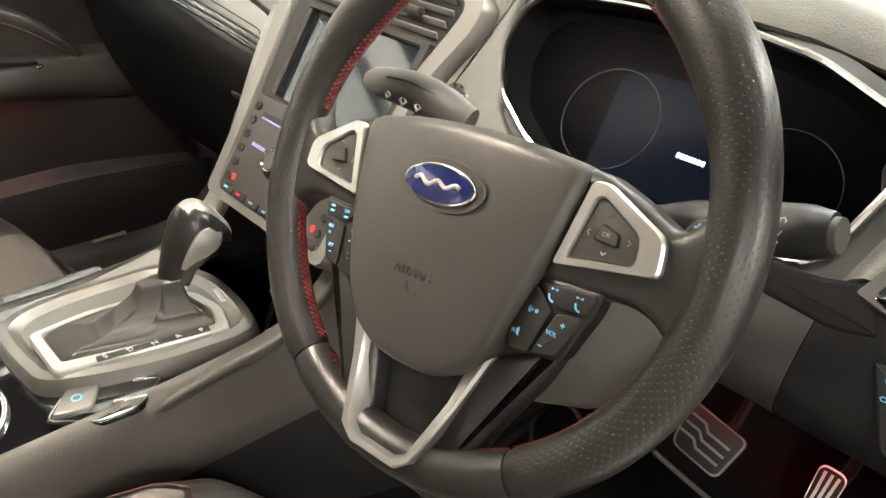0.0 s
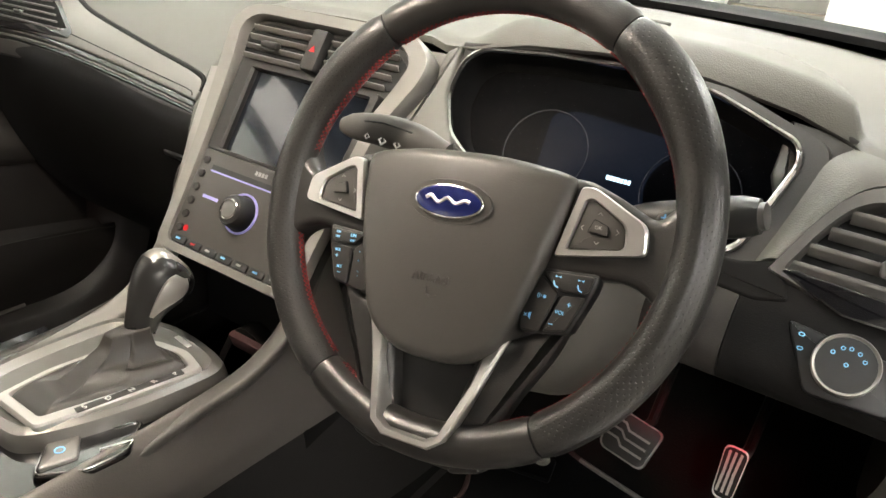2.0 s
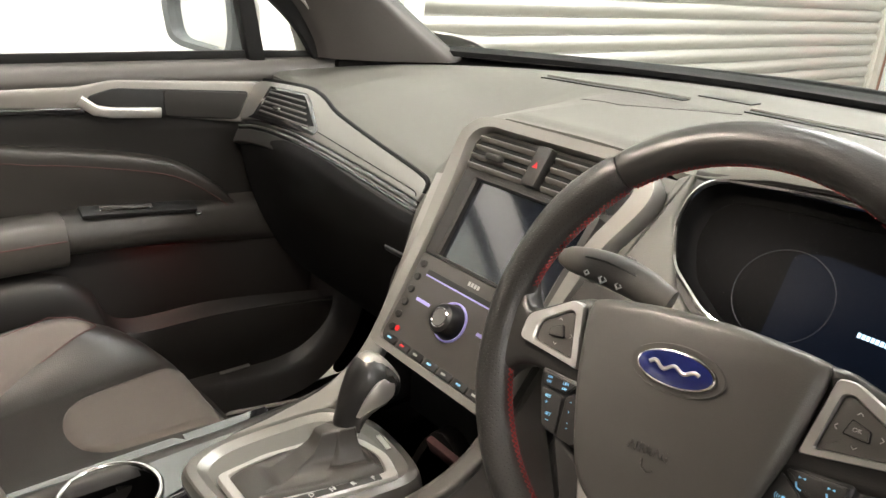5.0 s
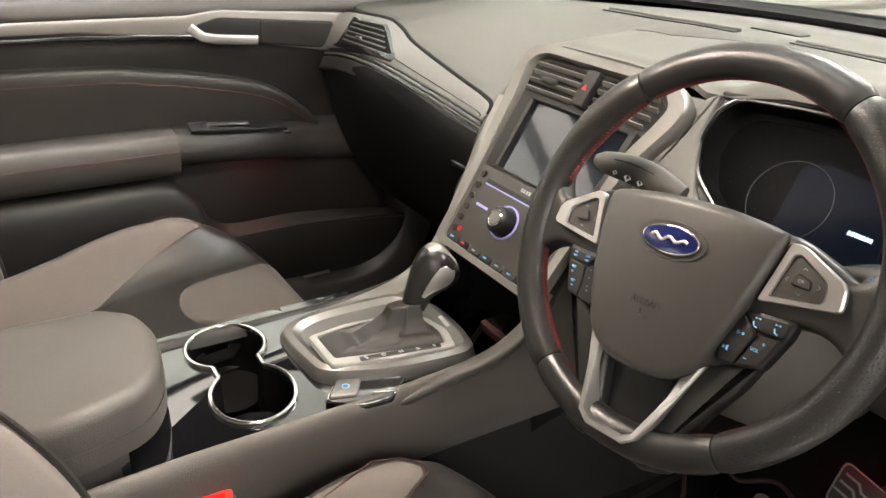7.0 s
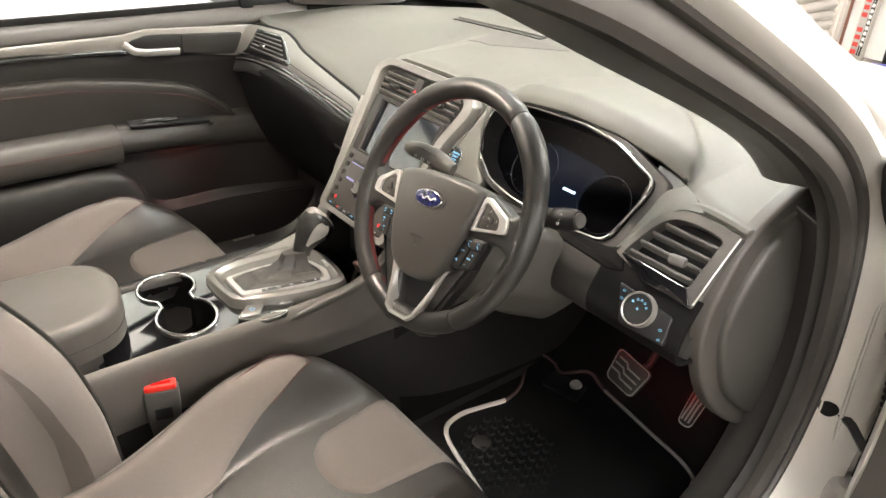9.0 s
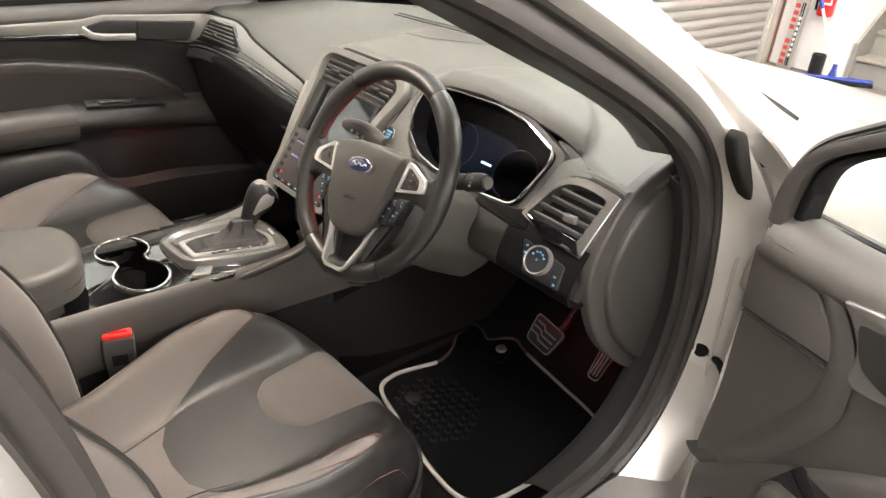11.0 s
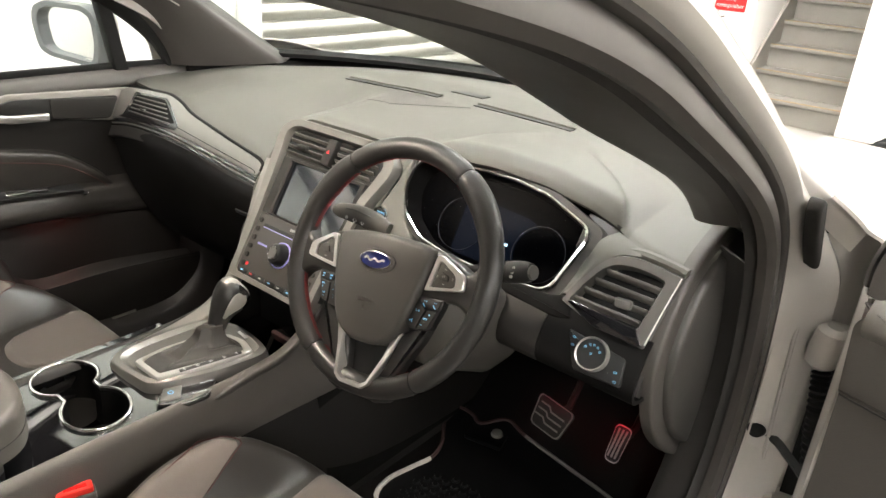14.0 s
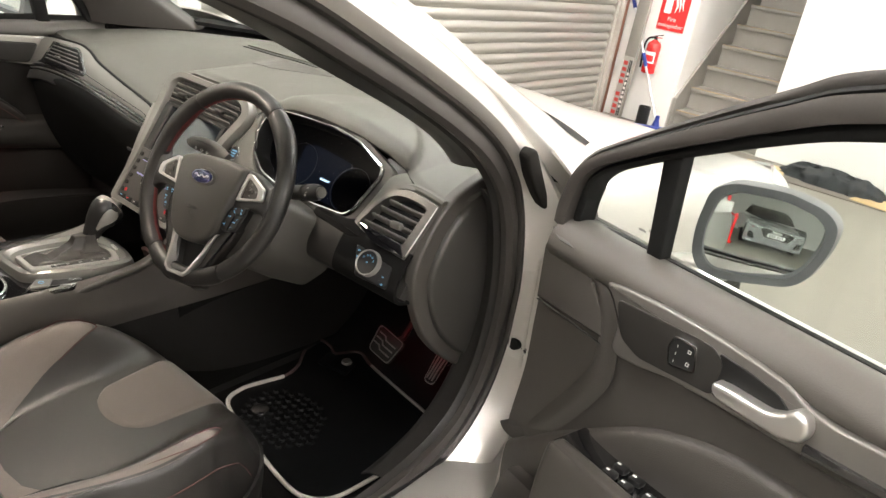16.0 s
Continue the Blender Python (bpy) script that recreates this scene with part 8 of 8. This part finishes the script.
    sw = part("lock_switch", prism(fillet([(0.097, 0.888), (0.103, 0.904), (0.133, 0.904), (0.141, 0.872), (0.104, 0.863)], 0.006), 0.004, DOOR @ pose(0, 0, 0.0065), 0.0015), black_plastic, d, "lock and memory switch")
    part("switch_ring", frame_ring(fillet([(0.095, 0.888), (0.102, 0.906), (0.135, 0.906), (0.143, 0.871), (0.103, 0.861)], 0.007), fillet([(0.098, 0.888), (0.104, 0.903), (0.132, 0.903), (0.14, 0.873), (0.105, 0.864)], 0.006), 0.005, DOOR @ pose(0, 0, 0.0065), bevel=0.001), chrome, sw)
    for s, z in ((0.127, 0.894), (0.129, 0.877)):
        part("icon", frame_ring(circle(0.0035, 4), circle(0.002, 4), 0.0004, DOOR @ pose(s, z, 0.0108, 0, 0, 45), bevel=0.0001), icon_grey_light, sw)
    for z in (0.88, 0.869, 0.858):
        part("icon", box((0.0012, 0.003, 0.0004), DOOR @ pose(0.109, z + 0.013, 0.0108)), icon_grey_light, sw)
    part("black_strip", sweep([Q(0.29, 0.862, 0.006), Q(0.4, 0.87, 0.006), Q(0.9, 0.872, 0.006)], fillet([(-0.006, -0.009), (0.006, -0.009), (0.006, 0.009), (-0.006, 0.009)], 0.003, 2), (0, 0, 1)), gloss_black, d)
    # seam line and arch over the pocket
    part("seam", sweep([Q(-0.158, 0.82, -0.009), Q(-0.08, 0.818, -0.009), Q(0.0, 0.815, -0.009)], circle(0.0015, 5), (0, 0, 1)), black_plastic, d)
    arch = crom([(-0.15, 0.545), (-0.09, 0.6), (-0.032, 0.65), (0.069, 0.729), (0.128, 0.762), (0.205, 0.788), (0.3, 0.8), (0.5, 0.79), (0.9, 0.79)], 40)
    rows = [[Q(p[0], p[1], -0.014), Q(p[0] + 0.004, p[1] - 0.01, 0.0), Q(p[0] + 0.01, p[1] - 0.06, 0.004), Q(p[0] + 0.01, min(p[1] - 0.1, 0.64), -0.006)] for p in arch]
    part("arch_panel", surf(rows, 12, 44, 0.005), door_soft, d)
    # armrest pod with window switches
    arm = [[Q(s, 0.6 + 0.074 * k, 0.056 * k - 0.004), Q(s, 0.6 + 0.092 * k, 0.06 * k), Q(s, 0.6 + 0.094 * k, 0.077 * k), Q(s, 0.6 + 0.084 * k, 0.094 * k), Q(s, 0.58, 0.104 * k), Q(s, 0.47, 0.09 * k), Q(s, 0.36, 0.03 * k)] for s, k in ((-0.035, 0.0), (-0.012, 0.62), (0.008, 0.92), (0.03, 1.0), (0.15, 1.0), (0.5, 1.0), (0.9, 1.0))]
    part("armrest", surf(arm, 26, 40, 0.004), door_soft, d, "padded armrest rim")
    part("switch_panel", box((0.42, 0.01, 0.07), DOOR @ pose(0.205, 0.672, 0.025), 0.003), gloss_black, d, "gloss black switch panel")
    for k, (s, o2) in enumerate(((0.09, 0.018), (0.09, 0.042), (0.118, 0.018), (0.118, 0.042), (0.152, 0.03), (0.178, 0.03))):
        ws = part("window_switch", box((0.021, 0.01, 0.016), DOOR @ pose(s, 0.681, o2, 0, 0, 6), 0.003), black_plastic, d)
        part("icon", box((0.006, 0.0006, 0.003), DOOR @ pose(s - 0.005, 0.6862, o2, 0, 0, 6)), sign_white, ws)
    part("pocket", surf([[Q(s, 0.53, 0.0), Q(s, 0.53, 0.04), Q(s, 0.45, 0.06), Q(s, 0.35, 0.03)] for s in (-0.1, 0.0, 0.3, 0.9)], 12, 20, 0.006), door_dark, d)
    # frame and glass
    fin = crom([(-0.132, 0.95), (-0.13, 0.985), (-0.124, 1.022), (-0.108, 1.044), (-0.076, 1.065), (0.002, 1.105), (0.134, 1.165), (0.22, 1.195), (0.4, 1.24), (0.65, 1.27), (0.9, 1.27)], 50)
    fout = crom([(-0.18, 0.95), (-0.179, 0.985), (-0.163, 1.035), (-0.14, 1.065), (-0.105, 1.09), (-0.008, 1.15), (0.114, 1.22), (0.195, 1.26), (0.4, 1.31), (0.65, 1.335), (0.9, 1.335)], 50)
    def frame_band(f0, f1, o0, o1, mat, name, label=""):
        bm = bmesh.new()
        mix = lambda f: [np.array(a) * (1 - f) + np.array(b) * f for a, b in zip(fin, fout)]
        a, b = mix(f0), mix(f1)
        rows = []
        for p, q in zip(a, b):
            mid = (p + q) / 2
            rows.append([Vector(Q(p[0], p[1], o0)), Vector(Q(p[0], p[1], o1 - 0.004)), Vector(Q(mid[0], mid[1], o1)), Vector(Q(q[0], q[1], o1 - 0.004)), Vector(Q(q[0], q[1], o0))])
        ring_faces(bm, rows, closed_u=True)
        return part(name, bm, mat, d, label, angle=60)
    frame_band(0.0, 0.3, -0.066, -0.03, tyre_rubber, "window_seal", "black window channel")
    frame_band(0.28, 0.72, -0.085, -0.012, rubber, "window_frame", "dark brown window frame")
    frame_band(0.7, 0.84, -0.085, -0.028, tyre_rubber, "frame_groove")
    frame_band(0.82, 1.06, -0.085, -0.036, rubber, "frame_seal", "outer rubber seal")
    part("corner_cap", prism(fillet([(-0.17, 0.94), (-0.165, 1.005), (-0.142, 1.045), (-0.13, 1.025), (-0.134, 0.98), (-0.136, 0.94)], 0.006), 0.03, DOOR @ pose(0, 0, -0.065), 0.004), rubber, d)
    part("quarter_bar", prism([(-0.0105, 0.945), (0.0135, 0.945), (0.002, 1.116), (-0.027, 1.099)], 0.024, DOOR @ pose(0, 0, -0.068), 0.003), tyre_rubber, d, "black quarter light bar")
    part("sill_seal", sweep([Q(-0.128, 0.953, -0.062), Q(-0.05, 0.957, -0.062), Q(0.3, 0.957, -0.062), Q(0.9, 0.957, -0.062)], fillet([(-0.006, -0.008), (0.006, -0.008), (0.006, 0.006), (-0.006, 0.006)], 0.003, 2), (0, 0, 1)), tyre_rubber, d)
    pane = [(-0.135, 0.95)] + [tuple(np.array(p) + np.array((0.0, 0.008))) for p in fin[2:]] + [(0.9, 0.95)]
    g = part("window_pane", prism(pane, 0.004, DOOR @ pose(0, 0, -0.06)), glass, d, "clear window pane")
    g.visible_shadow = False
    for k in range(3):
        part("etched_mark", box((0.012, 0.003, 0.0003), DOOR @ pose(-0.035 + 0.016 * k, 0.985 + 0.004 * (k % 2), -0.0552)), icon_grey, d)
    part("outer_skin", surf([[Q(s, 0.955, -0.085), Q(s, 0.9, -0.13), Q(s, 0.75, -0.165), Q(s, 0.55, -0.165), Q(s, 0.33, -0.12)] for s in (-0.19, -0.1, 0.3, 0.6, 0.9)], 16, 16, 0.004), paint, d, "silver outer skin")
    part("door_edge", surf([[Q(-0.165, z, -0.02), Q(-0.185, z, -0.05), Q(-0.19, z, -0.1), Q(-0.188, z, -0.13)] for z in (0.33, 0.6, 0.8, 0.945)], 10, 14, 0.004), paint, d, "silver door edge")
    mm = DOOR @ basis((0.088, 1.016, -0.15), (1, 0, 0), (0, 1, 0)) @ pose(0, 0, 0, -3, 17, 0)
    build_mirror(d, mm, 1)
    cs = thing("door_check_strap", "black door check strap and cable boot", "door strap", (0.775, 0.4, 0.62))
    part("strap", sweep([(0.772, 0.395, 0.628), (0.81, 0.385, 0.618), (0.848, 0.352, 0.612), (0.87, 0.33, 0.608)], [(-0.006, -0.003), (0.006, -0.003), (0.006, 0.003), (-0.006, 0.003)], (0, -0.5, 1)), black_plastic, cs)
    part("bolt", lathe([(0, 0.012), (0.012, 0.012), (0.016, 0.0), (0, 0)], basis((0.774, 0.388, 0.628), (1, 0, 0), (0, 0, 1)), 16), tyre_rubber, cs)
    boot = [(0.834, 0.386, 0.76), (0.84, 0.378, 0.73), (0.846, 0.374, 0.69), (0.852, 0.372, 0.65), (0.86, 0.374, 0.605)]
    bp = crom(boot, 33)
    part("cable_boot", sweep(bp, circle(0.014, 12), (0, 1, 0), scale=[1.0 if i % 2 else 0.78 for i in range(33)]), tyre_rubber, cs, "ribbed rubber cable boot")


build_driver_door()


# ---- second car, standing behind ----
def build_other_car():
    oc = thing("parked_car", "silver parked car with dark grille seen in the mirror", "car", (1.75, -8.5, 0))
    T = pose(1.75, -7.7, 0, 0, 0, -8)
    def sf(rows):
        return [[tuple(T @ Vector(p)) for p in r] for r in rows]
    # front faces +y
    part("bonnet", surf(sf([[(x, -0.3, 0.98 - 0.06 * (x / 0.8) ** 2), (x, 0.3, 0.92 - 0.06 * (x / 0.8) ** 2), (x, 0.8 - 0.1 * (x / 0.8) ** 2, 0.82 - 0.05 * (x / 0.8) ** 2), (x, 0.95 - 0.15 * (x / 0.8) ** 2, 0.74)] for x in (-0.85, -0.5, 0, 0.5, 0.85)]), 20, 24, 0.01), car_white, oc)
    part("bumper", surf(sf([[(x, 0.93 - 0.2 * (x / 0.9) ** 2, 0.76), (x, 0.99 - 0.22 * (x / 0.9) ** 2, 0.66), (x, 1.02 - 0.24 * (x / 0.9) ** 2, 0.45), (x, 1.0 - 0.24 * (x / 0.9) ** 2, 0.25), (x, 0.9, 0.17)] for x in (-0.9, -0.6, 0, 0.6, 0.9)]), 20, 24, 0.01), car_white, oc)
    part("grille", prism(fillet([(-0.46, 0.72), (0.46, 0.72), (0.5, 0.62), (0.36, 0.42), (-0.36, 0.42), (-0.5, 0.62)], 0.03), 0.03, T @ basis((0, 0.99, 0), (-1, 0, 0), (0, 0, 1))), gloss_black, oc)
    part("grille_rim", frame_ring(fillet([(-0.47, 0.73), (0.47, 0.73), (0.51, 0.62), (0.37, 0.41), (-0.37, 0.41), (-0.51, 0.62)], 0.03), fillet([(-0.455, 0.715), (0.455, 0.715), (0.49, 0.62), (0.36, 0.425), (-0.36, 0.425), (-0.49, 0.62)], 0.03), 0.035, T @ basis((0, 0.99, 0), (-1, 0, 0), (0, 0, 1))), chrome, oc)
    part("emblem", prism(fillet([(-0.14, -0.035), (0.14, -0.035), (0.14, 0.035), (-0.14, 0.035)], 0.03), 0.01, T @ basis((0, 1.022, 0.645), (-1, 0, 0), (0, 0, 1)), 0.004), chrome, oc, "plain chrome emblem")
    part("number_plate", box((0.5, 0.012, 0.11), T @ pose(0, 1.035, 0.53), 0.004), sign_white, oc)
    for k in range(6):
        part("plate_bar", box((0.04, 0.004, 0.07), T @ pose(-0.19 + 0.07 * k + (0.02 if k > 2 else 0), 1.042, 0.53)), icon_dark, oc)
    for s in (1, -1):
        part("headlight", surf(sf([[(s * 0.52, 0.93, 0.74), (s * 0.54, 0.965, 0.69), (s * 0.56, 0.955, 0.63)], [(s * 0.7, 0.86, 0.755), (s * 0.72, 0.895, 0.7), (s * 0.72, 0.885, 0.64)], [(s * 0.86, 0.72, 0.77), (s * 0.88, 0.75, 0.72), (s * 0.86, 0.74, 0.67)]]), 8, 12, 0.03), head_glass, oc)
        part("intake", prism(fillet([(s * 0.55, 0.45), (s * 0.8, 0.5), (s * 0.8, 0.3), (s * 0.55, 0.27)], 0.03), 0.03, T @ basis((0, 0.87, 0), (-1, 0, 0), (0, 0, 1)) @ pose(-s * 0.0, 0, 0)), gloss_black, oc)
        part("side", surf(sf([[(s * 0.86, y, 0.95), (s * 0.93, y, 0.8), (s * 0.94, y, 0.55), (s * 0.9, y, 0.3)] for y in (0.7, 0.3, -0.5, -2.0, -3.2)]), 12, 20, 0.01), car_white, oc)
        part("wheel", lathe([(0, 0.11), (0.3, 0.11), (0.33, 0.08), (0.33, -0.08), (0.3, -0.11), (0, -0.11)], T @ basis((s * 0.82, 0.1, 0.33), (0, 1, 0), (0, 0, 1)), 30), tyre_rubber, oc)
    part("roof", surf(sf([[(x, -0.3, 0.98), (x * 0.85, -0.7, 1.25), (x * 0.75, -1.2, 1.42), (x * 0.75, -2.2, 1.4), (x * 0.9, -3.1, 1.0)] for x in (-0.8, -0.4, 0, 0.4, 0.8)]), 20, 16, 0.02), gloss_black, oc)
    rs = thing("red_stand", "red steel lifting stand beside the parked car", "stand", (0.45, -6.2, 0))
    for dx, h in ((0, 1.5), (0.35, 0.9)):
        part("post", box((0.08, 0.08, h), pose(0.3 + dx, -6.2, h / 2), 0.008), ext_red, rs)
    part("foot", box((0.6, 0.5, 0.05), pose(0.45, -6.2, 0.025), 0.008), ext_red, rs)
    part("arm", box((0.5, 0.06, 0.06), pose(0.5, -6.2, 0.85, 0, 20, 0), 0.008), ext_red, rs)


build_other_car()
